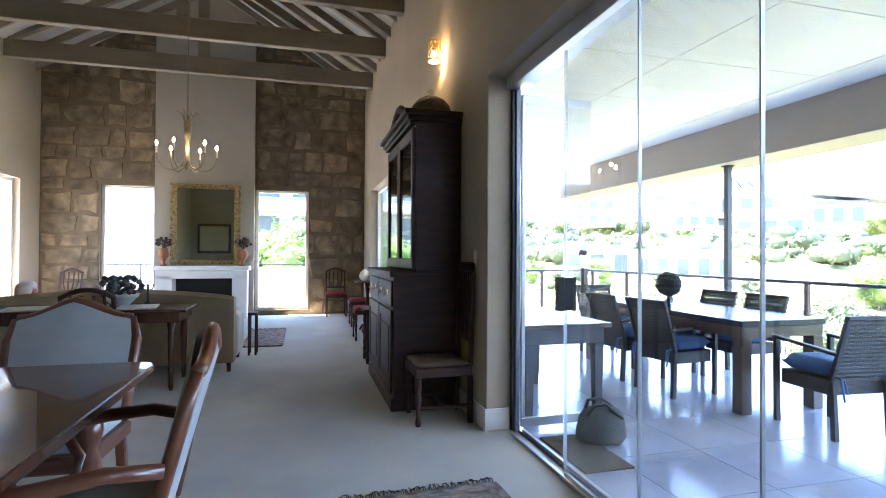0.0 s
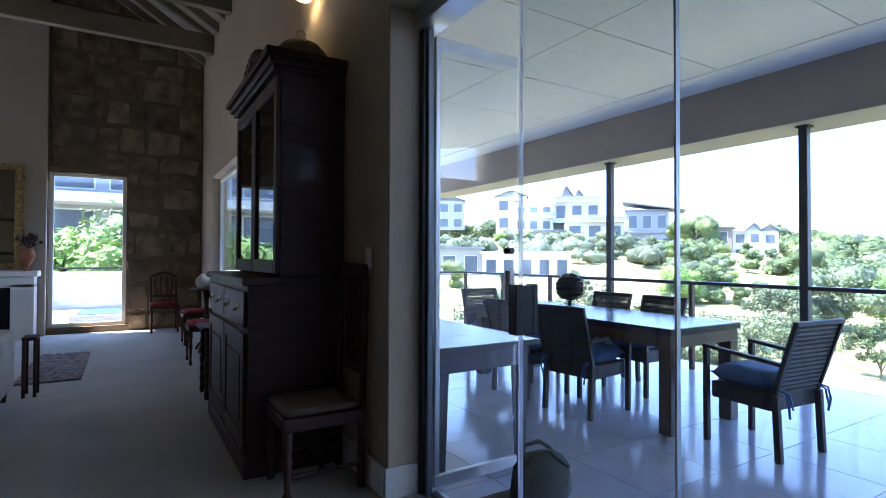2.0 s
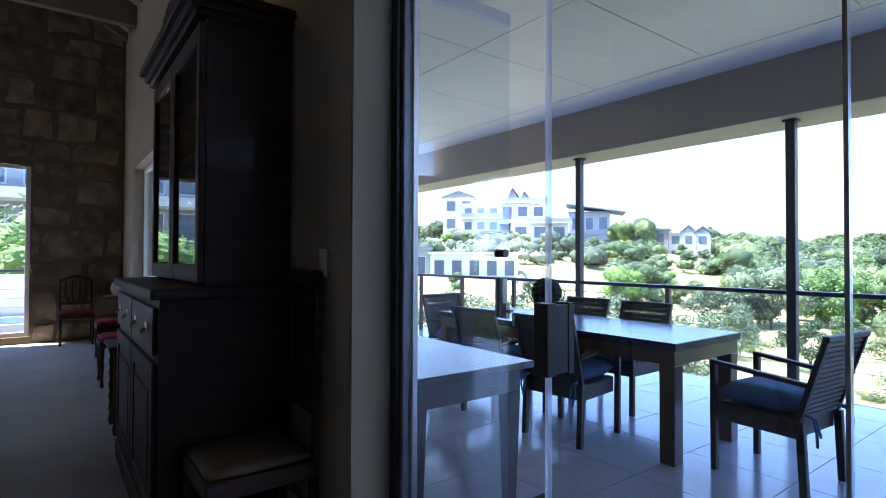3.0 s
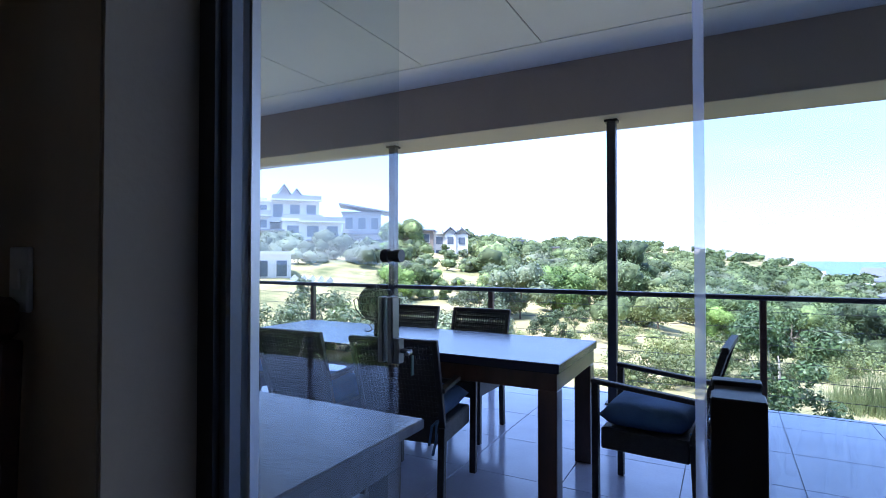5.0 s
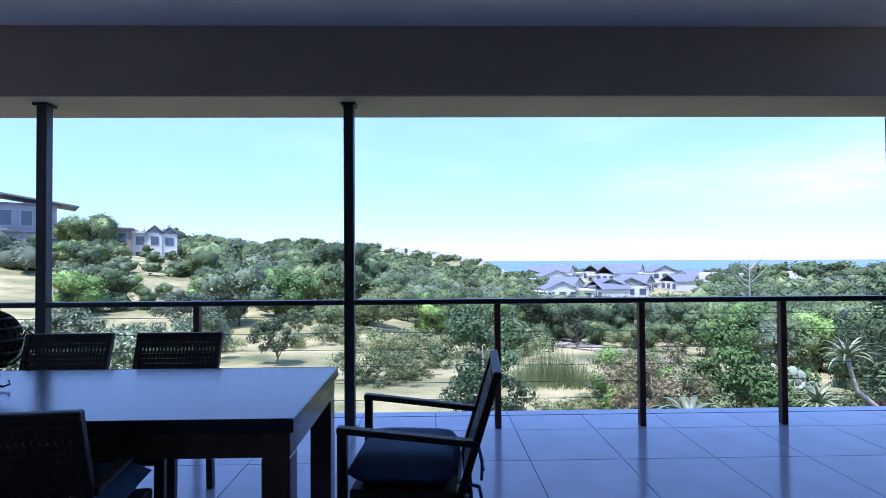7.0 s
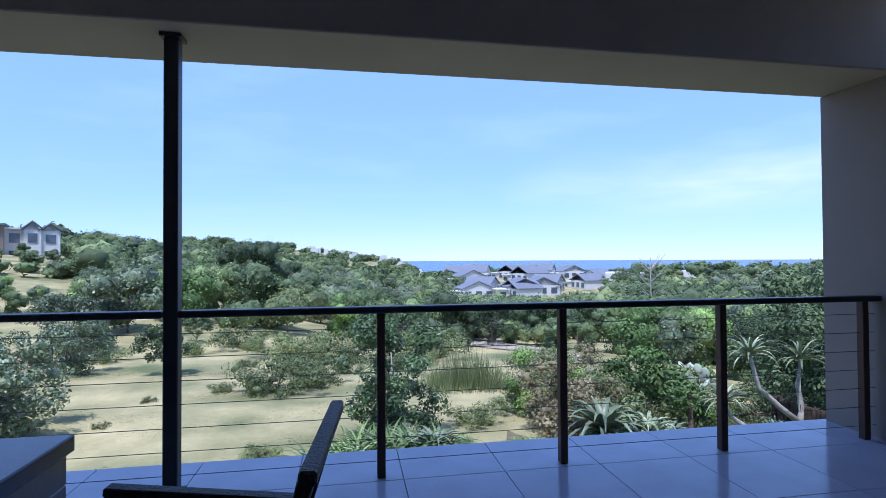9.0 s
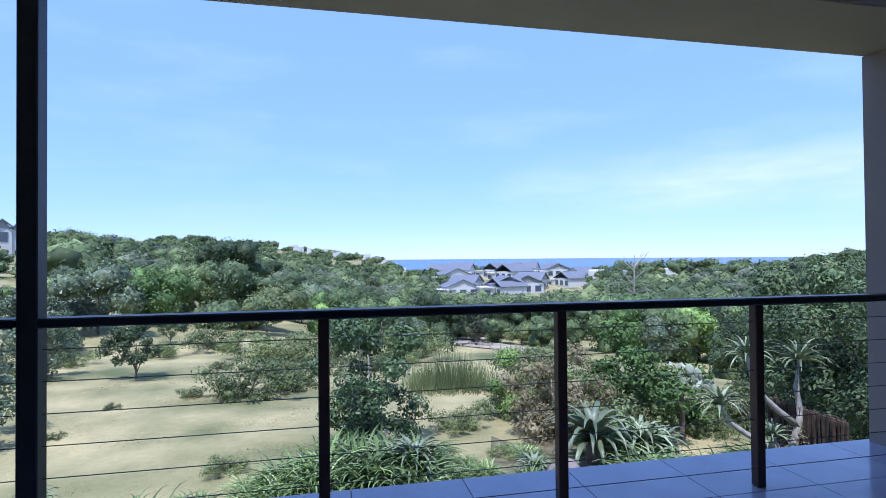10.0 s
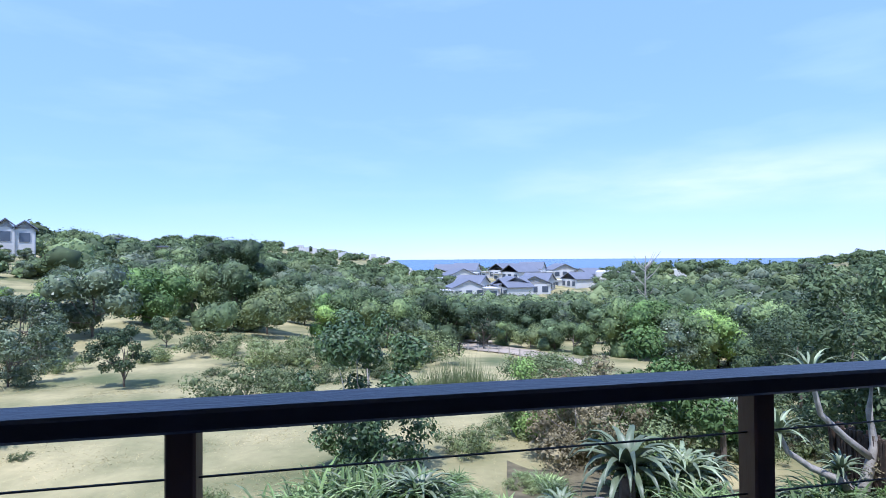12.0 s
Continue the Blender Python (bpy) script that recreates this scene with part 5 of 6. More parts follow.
def unit_ball(sub):
    b = bmesh.new()
    bmesh.ops.create_icosphere(b, subdivisions=sub, radius=1)
    b.verts.index_update()
    vs, fs = np.array([v.co[:] for v in b.verts]), np.array([[v.index for v in f.verts] for f in b.faces])
    b.free()
    return vs, fs


CORES = {1: unit_ball(1), 2: unit_ball(2)}


def leaf_mesh(name, centres, radii_, count, size, mat, seed, flat=0.8, shell=0.55, k=4, core=0.7, core_sub=1):
    """Many small pointed leaves on and in a set of clumps."""
    r = np.random.default_rng(seed)
    c = np.array(centres, float)
    rad = np.array(radii_, float)
    pick = r.choice(len(c), count, p=rad ** 2 / (rad ** 2).sum())
    d = r.normal(size=(count, 3))
    d /= np.linalg.norm(d, axis=1, keepdims=True)
    rr = rad[pick] * (shell + (1 - shell) * r.random(count) ** 0.5) * (1 + 0.15 * r.normal(size=count))
    p = c[pick] + d * rr[:, None] * np.array([1, 1, flat])
    nrm = d + 0.5 * r.normal(size=(count, 3)) + np.array([0, 0, 0.35])
    nrm /= np.linalg.norm(nrm, axis=1, keepdims=True)
    u = np.cross(nrm, r.normal(size=(count, 3)))
    u /= np.linalg.norm(u, axis=1, keepdims=True)
    v = np.cross(nrm, u)
    s = size * (0.6 + 0.8 * r.random(count))[:, None]
    if k == 4:
        quad = np.stack([p - u * s, p - v * s * 0.45 + nrm * s * 0.1, p + u * s, p + v * s * 0.45 + nrm * s * 0.1], 1).reshape(-1, 3)
    else:
        quad = np.stack([p - u * s * 0.7 - v * s * 0.55, p - u * s * 0.6 + v * s * 0.6, p + u * s * 1.1 + nrm * s * 0.15], 1).reshape(-1, 3)
    # a lumpy dense mass of inner foliage in every clump
    cv, cf = CORES[core_sub]
    nc, nv = len(c), len(cv)
    lump = 1 + 0.22 * r.normal(size=(nc, nv, 1))
    cores = (c[:, None, :] + cv[None] * lump * (rad * core)[:, None, None] * np.array([1, 1, flat])).reshape(-1, 3)
    tris = (len(quad) + np.arange(nc)[:, None, None] * nv + cf[None]).reshape(-1)
    me = bpy.data.meshes.new(name)
    me.vertices.add(len(quad) + len(cores))
    me.vertices.foreach_set("co", np.concatenate([quad, cores]).ravel())
    me.loops.add(count * k + len(tris))
    me.loops.foreach_set("vertex_index", np.concatenate([np.arange(count * k), tris]))
    nt = len(tris) // 3
    me.polygons.add(count + nt)
    me.polygons.foreach_set("loop_start", np.concatenate([np.arange(count) * k, count * k + np.arange(nt) * 3]))
    me.update(calc_edges=True)
    me.materials.append(mat)
    return me


def clumps(seed, h, w, n, low=0.35, peak=0.35):
    r = random.Random(seed)
    cs, rs_ = [], []
    for _ in range(n):
        a, q = r.uniform(0, 2 * math.pi), math.sqrt(r.random())
        z = r.uniform(low, 0.92)
        k = 0.5 * w * q * (1 - 0.75 * abs((z - low) / (1 - low) - peak) ** 1.3)
        cs.append((k * math.cos(a), k * math.sin(a), z * h))
        rs_.append(r.uniform(0.13, 0.24) * w * (1.15 if n < 10 else (0.62 if n > 20 else 1.0)))
    return cs, rs_


def tree(name, label, h, w, mat, seed, leaves, size, n=14, low=0.35, bark=BARK, category="tree", m=None, trunk_r=0.05, peak=0.35, core=0.36):
    e = thing(name, label, category, "", m)
    cs, rs_ = clumps(seed, h, w, n, low, peak)
    bm = bmesh.new()
    r = random.Random(seed + 99)
    tube(bm, [(0, 0, -0.3), (0.02 * h, 0.01 * h, 0.15 * h), (0.01 * h, -0.02 * h, 0.4 * h), (0, 0, 0.65 * h)], trunk_r * h, 7, trunk_r * 0.3 * h)
    for c, q in list(zip(cs, rs_))[:9]:
        b0 = Vector((0.01 * h, -0.01 * h, r.uniform(0.1, 0.4) * h))
        mid = (b0 + Vector(c)) / 2 + Vector((r.uniform(-0.05, 0.05) * h, r.uniform(-0.05, 0.05) * h, -0.03 * h))
        tube(bm, [b0, mid, c], trunk_r * 0.45 * h, 5, trunk_r * 0.1 * h)
    part("trunk", bm, bark, e, smooth=True)
    ob = new("crown", leaf_mesh("crown", cs, rs_, leaves, size, mat, seed, 0.8, 0.8 if n < 10 else 0.6, 3 if n < 10 else 4, 0.78 if n < 10 else core, 2 if n < 10 else 1))
    ob.parent = e
    return e


def placed(ob, az, r, turn=0.0, scale=1.0, sink=0.05):
    x, y, z = spot(az, r)
    ob.matrix_basis = pose(x, y, z - sink, 0, 0, turn) @ Matrix.Diagonal((scale, scale, scale, 1))
    return ob


def again(ob, az, r, turn, scale):
    c = copy_thing(ob, Matrix())
    return placed(c, az, r, turn, scale)


# trees and bushes that stand out on the lawn
placed(tree("shrub_tree", "grey-green multi-stemmed shrub tree below the veranda", 3.2, 2.6, LEAF_SHRUB, 11, 12000, 0.05, 50, 0.12, PALEBARK, trunk_r=0.014, peak=0.5), -3.8, 11.2)
placed(tree("green_bush", "large bright green leafy bush by the garden bed", 2.7, 3.2, LEAF_BRIGHT, 12, 8000, 0.06, 26, 0.12, category="bush", trunk_r=0.02, peak=0.5), -34.5, 13.8)
placed(tree("dry_bush", "dry olive-brown twiggy bush in front of greenery", 2.2, 2.7, LEAF_DRY, 13, 6000, 0.04, 30, 0.1, PALEBARK, "bush", trunk_r=0.014, peak=0.4), -24.8, 12.2)
lawn_tree = placed(tree("lawn_tree", "small round green tree alone on the dry lawn", 2.4, 2.6, LEAF_DARK, 14, 4200, 0.06, 22, 0.35, trunk_r=0.022), 19.2, 24.5)
grey_bush = placed(tree("grey_bush", "silvery grey-green bush on the slope", 2.4, 3.2, LEAF_GREY, 15, 4500, 0.06, 26, 0.1, category="bush", trunk_r=0.02), 27.5, 27)
low_bush = placed(tree("low_bush", "low spreading green bush on the lawn", 1.2, 3.4, LEAF_OLIVE, 16, 4500, 0.05, 26, 0.12, category="bush", trunk_r=0.016, peak=0.6), 8.6, 18.5)
mid_tree = placed(tree("wood_tree", "dense dark green tree at the edge of the woodland", 5.0, 6.0, LEAF_DARK, 17, 4500, 0.115, 9, 0.15, trunk_r=0.03), 10, 45)
light_tree = placed(tree("wood_tree", "mid green tree at the edge of the woodland", 4.6, 5.4, LEAF_MID, 18, 4500, 0.115, 9, 0.15, trunk_r=0.03), 14, 50)
grey_tree = placed(tree("wood_tree", "grey-green tree at the edge of the woodland", 4.2, 5.2, LEAF_GREY, 19, 4000, 0.12, 8, 0.15, trunk_r=0.03), 22, 40)
bright_tree = placed(tree("wood_tree", "fresh green tree at the edge of the woodland", 4.0, 4.6, LEAF_BRIGHT, 20, 4000, 0.12, 8, 0.15, trunk_r=0.03), 17, 44)

for az, r, s in ((-15.5, 42, 1.5), (25.5, 33, 0.8), (16, 36, 0.8)):
    again(lawn_tree, az, r, az * 7, s)
for az, r, s in ((34.5, 16.3, 1.1), (36, 20, 1.0), (38, 17, 1.1), (33, 26, 0.9), (24.5, 34, 0.8), (40, 22, 1.3), (45, 16, 1.2), (47, 24, 1.3), (52, 19, 1.2), (57, 23, 1.3), (62, 17, 1.2), (27, 36, 1.4)):
    again(grey_bush, az, r, az * 11, s)
for az, r, s in ((4.6, 20, 0.85), (8, 29, 1.1), (3, 30, 1.2), (-1, 30, 1.1), (12, 33, 1.1), (17, 31, 0.7), (24, 30, 0.6), (28, 30, 0.8), (-9, 33, 1.5), (-22, 22, 1.0), (-19, 14, 0.5), (-14, 12.5, 0.45), (11.7, 10.3, 0.28), (21.5, 18.5, 0.18), (26, 15.5, 0.15), (11.5, 26, 0.35), (14.5, 19, 0.3), (42, 14, 1.0), (50, 13, 1.1), (58, 14, 1.2), (38, 20, 1.0)):
    again(low_bush, az, r, az * 13, s)

# undergrowth round the garden bed
green_bush, dry_bush = bpy.data.objects["green_bush"], bpy.data.objects["dry_bush"]
again(green_bush, -22.6, 14.2, 70, 0.72)
again(dry_bush, -27.5, 12.6, 130, 0.8)
ru = random.Random(15)
for i in range(34):
    az, r = ru.uniform(-54, -24), ru.uniform(10.5, 19)
    if r < 12 and az > -30:
        continue
    src, s = ((low_bush, ru.uniform(0.4, 0.8)), (green_bush, ru.uniform(0.25, 0.5)), (dry_bush, ru.uniform(0.3, 0.6)), (low_bush, ru.uniform(0.5, 0.9)))[i % 4]
    again(src, az, r, ru.uniform(0, 360), s)

# tall thicket beyond the end of the veranda
thicket = placed(tree("thicket_tree", "tall dark leafy thicket tree beyond the veranda end", 4.9, 4.2, LEAF_DARK, 25, 14000, 0.06, 40, 0.1, BARK, trunk_r=0.014, peak=0.6), -52.0, 15.5)
for az, r, s in ((-48.2, 18.5, 0.86), (-44.5, 22, 0.8), (-55, 14, 0.9)):
    again(thicket, az, r, az * 5, s)

# woodland belts
rw = random.Random(21)
olive_tree = placed(tree("wood_tree", "olive green tree at the edge of the woodland", 3.6, 5.6, LEAF_OLIVE, 23, 4200, 0.11, 9, 0.2, trunk_r=0.03, peak=0.6), 7, 42)
for az, r, s in ((-9, 47, 0.5), (-11, 50, 0.6), (-13.5, 47, 0.45), (-16, 46, 0.5), (-18, 44, 0.42), (-20.5, 43, 0.5), (-23, 41, 0.45), (-25, 40, 0.5), (-14.5, 52, 0.6), (-19.5, 49, 0.6), (-22, 47, 0.55)):
    again((light_tree, mid_tree, grey_tree, olive_tree)[int(r) % 4], az, r, az * 23, s)
for az, r, s in ((-5, 26, 0.7), (-7.5, 30, 0.8), (0.5, 24, 0.6), (-21, 28, 0.9), (-24, 26, 1.0), (-20, 18, 0.45)):
    again(low_bush, az, r, az * 19, s)
kinds = [mid_tree, mid_tree, mid_tree, light_tree, light_tree, grey_tree, grey_tree, bright_tree, olive_tree]
count = 0
while count < 290:
    az = rw.uniform(-54, 70)
    near = (42 if az < 3 else 52) if -10 < az < 24 else (48 if az >= 24 else (26 + 18 * smooth(-46, -24, az)))
    r = near + (rw.random() ** 1.2) * (40 if az < 0 else 60)
    tall = rw.uniform(0.5, 0.95)
    if -12 > az > -28:
        r, tall = max(r, 50), tall * 0.8
    if az > 36 and (52 < r < 76 or rw.random() < 0.5):
        continue
    if az > 36:
        tall *= 0.62
    elif az > 6:
        tall *= 0.8 if r > 60 else 0.9
        tall *= 0.7 if 24.5 < az < 33 and r > 48 else 1.0
    again(rw.choice(kinds), az, r, rw.uniform(0, 360), tall)
    count += 1


ridge_tree = tree("ridge_tree", "flat-topped dark tree standing above the ridge", 8.0, 9.5, LEAF_DARK, 24, 6500, 0.16, 16, 0.72, trunk_r=0.02, peak=0.6, core=0.75)
placed(ridge_tree, 10.9, 78, 0, 0.87)
again(ridge_tree, 7.9, 80, 120, 0.66)
for az, r, s in ((33.6, 106, 1.3), (32.6, 109, 1.35), (34.6, 112, 1.2), (24.0, 112, 1.1), (22.6, 110, 1.1), (20.2, 108, 1.0), (18.6, 104, 0.95), (16.8, 100, 0.9), (14.6, 96, 0.85)):
    again(mid_tree if int(r) % 2 else light_tree, az, r, az * 29, s)


# far woods: leaf clumps joined into one sheet of canopies
def far_woods(name, az0, az1, r0, r1, n, leaves, size, mat, seed, h=4.0, clearing=None):
    r = random.Random(seed)
    cs, rs_ = [], []
    for _ in range(n):
        az, d = r.uniform(az0, az1), r0 + (r1 - r0) * r.random()
        if clearing and clearing[0] < az < clearing[1] and clearing[2] < d < clearing[3]:
            continue
        x, y, z = spot(az, d)
        k = r.uniform(0.6, 1.2)
        for _ in range(4):
            cs.append((x + r.gauss(0, 1.6), y + r.gauss(0, 1.6), z + h * k * r.uniform(0.4, 0.8)))
            rs_.append(r.uniform(1.3, 2.4) * k)
    ob = new(name, leaf_mesh(name, cs, rs_, leaves, size, mat, seed, 0.75, 0.8, 3, 0.85, 1))
    tagged(ob, "distant dense green woodland on the slopes", "woodland", kind="stuff")


for k, (mat, trees) in enumerate(((FAR_DARK, 150), (FAR_MID, 150), (FAR_GREY, 110), (FAR_OLIVE, 70))):
    far_woods("far_woodland", -12, 34, 76, 185, trees, trees * 330, 0.3, mat, 31 + k, 3.0, (24.5, 33.0, 80, 125))
    far_woods("far_woodland", -56, -28, 75, 200, trees * 3 // 4, trees * 230, 0.34, mat, 41 + k, 5.0)
    far_woods("far_woodland", -28, -12, 80, 138, trees // 3, trees * 90, 0.3, mat, 51 + k, 2.6)
    far_woods("far_woodland", 18, 80, 150, 300, trees // 2, trees * 90, 0.6, mat, 61 + k, 5.0)
far_woods("far_woodland", -56, -29, 200, 420, 260, 36000, 0.8, FAR_MID, 81, 6.0)
far_woods("far_woodland", -11, 18, 170, 380, 260, 36000, 0.8, FAR_MID, 82, 3.4)
far_woods("far_woodland", -29, -11, 250, 460, 200, 26000, 0.9, FAR_DARK, 83, 5.0)
far_woods("far_woodland", 36, 75, 72, 104, 60, 11000, 0.28, FAR_GREY, 84, 1.6)


# ---- garden bed below the veranda ----
def rosette(bm, n, ln, wd, seed, droop=0.9, at=(0, 0, 0), low=0.25):
    """Long tapering leaves that rise and arch over from one crown."""
    r = random.Random(seed)
    for k in range(n):
        a = 2.4 * k + r.uniform(-0.2, 0.2)
        up = low + (1.35 - low) * (1 - k / n) + r.uniform(-0.1, 0.1)
        c, s_ = math.cos(a), math.sin(a)
        l_ = ln * r.uniform(0.8, 1.1)
        pts, ang, p = [], up, Vector((0.02 * c, 0.02 * s_, 0))
        for i in range(7):
            pts.append(p.copy())
            p = p + Vector((c * math.cos(ang), s_ * math.cos(ang), math.sin(ang))) * (l_ / 6)
            ang -= droop * (0.25 + 0.12 * i) * 0.8
        prev = None
        for i, q in enumerate(pts):
            w = wd * (1 - (i / 6) ** 1.5) + 0.002
            side = Vector((-s_, c, 0)) * w
            row = [bm.verts.new(Vector(at) + q - side + Vector((0, 0, w * 0.5))), bm.verts.new(Vector(at) + q - Vector((0, 0, w * 0.3))), bm.verts.new(Vector(at) + q + side + Vector((0, 0, w * 0.5)))]
            if prev:
                bm.faces.new((prev[0], prev[1], row[1], row[0]))
                bm.faces.new((prev[1], prev[2], row[2], row[1]))
            prev = row
    return bm


al = thing("aloe", "large silvery aloe with arching leaves in the garden bed", "aloe", "aloes")
part("stem", lathe(bmesh.new(), [(0.1, -0.3), (0.11, 0.1), (0.09, 0.36), (0.05, 0.42)], 10), BARK, al)
part("leaf_rosette", rosette(bmesh.new(), 36, 0.92, 0.068, 3, 1.0, (0, 0, 0.42)), ALOE, al, smooth=True)
placed(al, -29.6, 10.0, 0, 1.3)
for az, r, s in ((-34.6, 10.5, 1.0), (-36.6, 11.0, 0.8), (-23.3, 8.8, 0.55), (-43.5, 10.8, 0.5), (-9.3, 8.7, 0.85), (-7.2, 9.0, 0.7), (28, 10.3, 0.5), (-49, 9.2, 0.45)):
    again(al, az, r, az * 31, s)


def tree_aloe(az, r, stems, seed, label):
    """A pale forked trunk; every stem ends in one spiky head."""
    e = thing("tree_aloe", label, "aloe", "tree aloes")
    for i, (girth, pts) in enumerate(stems):
        part("branch" if i else "trunk", tube(bmesh.new(), pts, girth, 8, 0.034), PALEBARK, e, smooth=True)
        part("leaf_head", rosette(bmesh.new(), 30, 0.62 if i < 3 else 0.42, 0.034, seed + i, 0.62, pts[-1], 0.0), ALOE, e, smooth=True)
    placed(e, az, r)


tree_aloe(-47.9, 11.4, [
    (0.11, [(0.0, 0.05, -0.3), (0.01, 0.02, 0.3), (-0.03, -0.1, 0.75), (-0.06, -0.2, 1.2), (-0.03, -0.14, 1.75), (-0.045, -0.2, 2.25)]),
    (0.06, [(-0.05, -0.15, 1.0), (0.06, 0.2, 1.3), (0.13, 0.62, 1.7), (0.15, 0.7, 2.05), (0.165, 0.77, 2.35)]),
    (0.075, [(0.01, 0.02, 0.25), (0.06, 0.3, 0.62), (0.16, 0.8, 0.85), (0.24, 1.15, 1.1), (0.27, 1.28, 1.41)]),
    (0.05, [(0.0, 0.0, 0.45), (0.04, 0.2, 0.55), (0.067, 0.3, 0.8)])], 40, "branching tree aloe with spiky heads on pale stems")

pp = thing("prickly_pear", "pale whitish prickly pear on a dark stem", "cactus")
bm = bmesh.new()
rod(bm, (0, 0, -0.2), (0.03, 0, 1.1), 0.06, 0.045)
part("trunk", bm, BARK, pp)
rp = random.Random(6)
for i in range(46):
    bm = bmesh.new()
    a, q = rp.uniform(0, 6.28), math.sqrt(rp.random())
    m_ = Matrix.Translation((0.55 * q * math.cos(a), 0.55 * q * math.sin(a), 1.15 + 0.5 * rp.random() * (1.2 - q))) @ Euler((rp.uniform(0.6, 2.2), rp.uniform(-0.5, 0.5), rp.uniform(0, 6.28))).to_matrix().to_4x4() @ Matrix.Diagonal((0.085, 0.11, 0.016, 1))
    bmesh.ops.create_icosphere(bm, subdivisions=2, radius=1, matrix=m_)
    part("pad", bm, PEAR, pp, smooth=True)
placed(pp, -38.2, 13.2, 0, 1.15)

cl = thing("strap_leaf_clump", "dense clump of arching green strap leaves in the bed", "plant", "strap-leaf clumps")
bm = bmesh.new()
rc = random.Random(14)
for i in range(9):
    rosette(bm, 17, 1.0, 0.036, 60 + i, 0.72, (rc.uniform(-0.45, 0.45), rc.uniform(-0.45, 0.45), 0), 0.7)
part("leaves", bm, BLADE, cl)
placed(cl, -4.5, 8.7, 0, 1.1)
for az, r, s in ((-1.5, 8.9, 1.1), (1.5, 8.6, 1.0), (4.5, 8.9, 0.9), (7.5, 8.4, 0.7), (-7.5, 8.5, 1.15), (-11.5, 9.4, 0.5), (-14, 8.5, 0.5), (-17, 8.8, 0.5), (-3, 9.4, 0.9), (9.5, 8.8, 0.6), (-24.5, 8.3, 0.7), (-33, 10.4, 0.9), (-38, 8.8, 0.9), (-35.5, 9.4, 0.9), (-47, 11, 1.0), (-43.5, 9.6, 0.9), (20, 8.2, 0.8), (24, 8, 0.7), (15, 8.6, 0.5), (28, 8.2, 0.8), (33, 8.6, 0.8)):
    again(cl, az, r, az * 17, s)

# low green cover over the bed
rk = random.Random(44)
for i in range(70):
    az, r = rk.uniform(-46, 3), rk.uniform(6.6, 10.8)
    if -33 < az < -26 and r < 10.6:
        r = rk.uniform(6.4, 8.4)
    again(cl if i % 3 else low_bush, az, r, rk.uniform(0, 360), rk.uniform(0.22, 0.42) if i % 3 else rk.uniform(0.12, 0.26))

# reed bed beyond the lawn
rb = thing("reed_bed", "patch of brown-green reeds beside the pond", "reeds")
bm = bmesh.new()
rr_ = random.Random(9)
for i in range(1300):
    a, q = rr_.uniform(0, 6.28), math.sqrt(rr_.random())
    x, y = 1.25 * q * math.cos(a) * rr_.uniform(0.8, 1.15), 1.25 * q * math.sin(a) * rr_.uniform(0.8, 1.15)
    h = rr_.uniform(0.5, 1.2) * (1.1 - 0.6 * q * q)
    t = Vector((rr_.gauss(0, 0.12), rr_.gauss(0, 0.12), h))
    v0, v1, v2 = bm.verts.new((x - 0.012, y, 0)), bm.verts.new((x + 0.012, y + 0.008, 0)), bm.verts.new(Vector((x, y, 0)) + t)
    bm.faces.new((v0, v1, v2))
tagged(part("reed_mass", bm, LEAF_OLIVE, rb), kind="stuff")
placed(rb, -12.8, 19.0, 0, 1.45)

# grass tufts over the lawn, as one sheet
rg = np.random.default_rng(77)
n = 90000
az = np.radians(rg.uniform(-50, 62, n))
rad = 6.0 + 20 * rg.random(n) ** 1.3
gx, gy = OX + rad * np.cos(az), OY + rad * np.sin(az)
keep = (gx > XE + 0.4)
gx, gy, rad = gx[keep], gy[keep], rad[keep]
gz = np.array([land(x, y) for x, y in zip(gx, gy)]) - 0.01
n = len(gx)
hh = rg.uniform(0.008, 0.03, n)
ta = rg.uniform(0, 6.28, n)
ww = 0.006 + 0.0008 * rad
co = np.stack([np.stack([gx - ww * np.cos(ta), gy - ww * np.sin(ta), gz], 1), np.stack([gx + ww * np.cos(ta), gy + ww * np.sin(ta), gz], 1),
               np.stack([gx + rg.normal(0, 0.06, n), gy + rg.normal(0, 0.06, n), gz + hh], 1)], 1).reshape(-1, 3)
me = bpy.data.meshes.new("grass")
me.vertices.add(len(co))
me.vertices.foreach_set("co", co.ravel())
me.loops.add(n * 3)
me.loops.foreach_set("vertex_index", np.arange(n * 3))
me.polygons.add(n)
me.polygons.foreach_set("loop_start", np.arange(n) * 3)
me.update(calc_edges=True)
me.materials.append(material("grass_blades", (0.27, 0.255, 0.10), 0.8, var=0.25, scale=0.3, fine=6, bump=0.0, rnd=0.2, tint=(0.42, 0.355, 0.18), island=True, trans=0.2))
tagged(new("grass", me), "long dry grass over the lawn", "grass", kind="stuff")

# soil bed, rocks, reed fence
SOIL = material("bed_soil", (0.15, 0.125, 0.065), 0.95, var=0.4, scale=3, fine=25, bump=0.8)
bm = bmesh.new()
rings = []
for i in range(9):
    ring = []
    for k in range(30):
        a0 = -52 + 34 * k / 29
        x, y, z = spot(a0, 5.6 + 6.0 * i / 8 + 0.3 * math.sin(k * 0.9))
        ring.append(bm.verts.new((x, y, z + 0.03 + 0.05 * noise.noise((x * 2, y * 2, 1)))))
    rings.append(ring)
for a, b_ in zip(rings, rings[1:]):
    for k in range(29):
        bm.faces.new((a[k], b_[k], b_[k + 1], a[k + 1]))
bmesh.ops.recalc_face_normals(bm, faces=bm.faces)
structure("garden_bed", bm, SOIL, "bare brown soil of the garden bed", "soil", smooth=True)
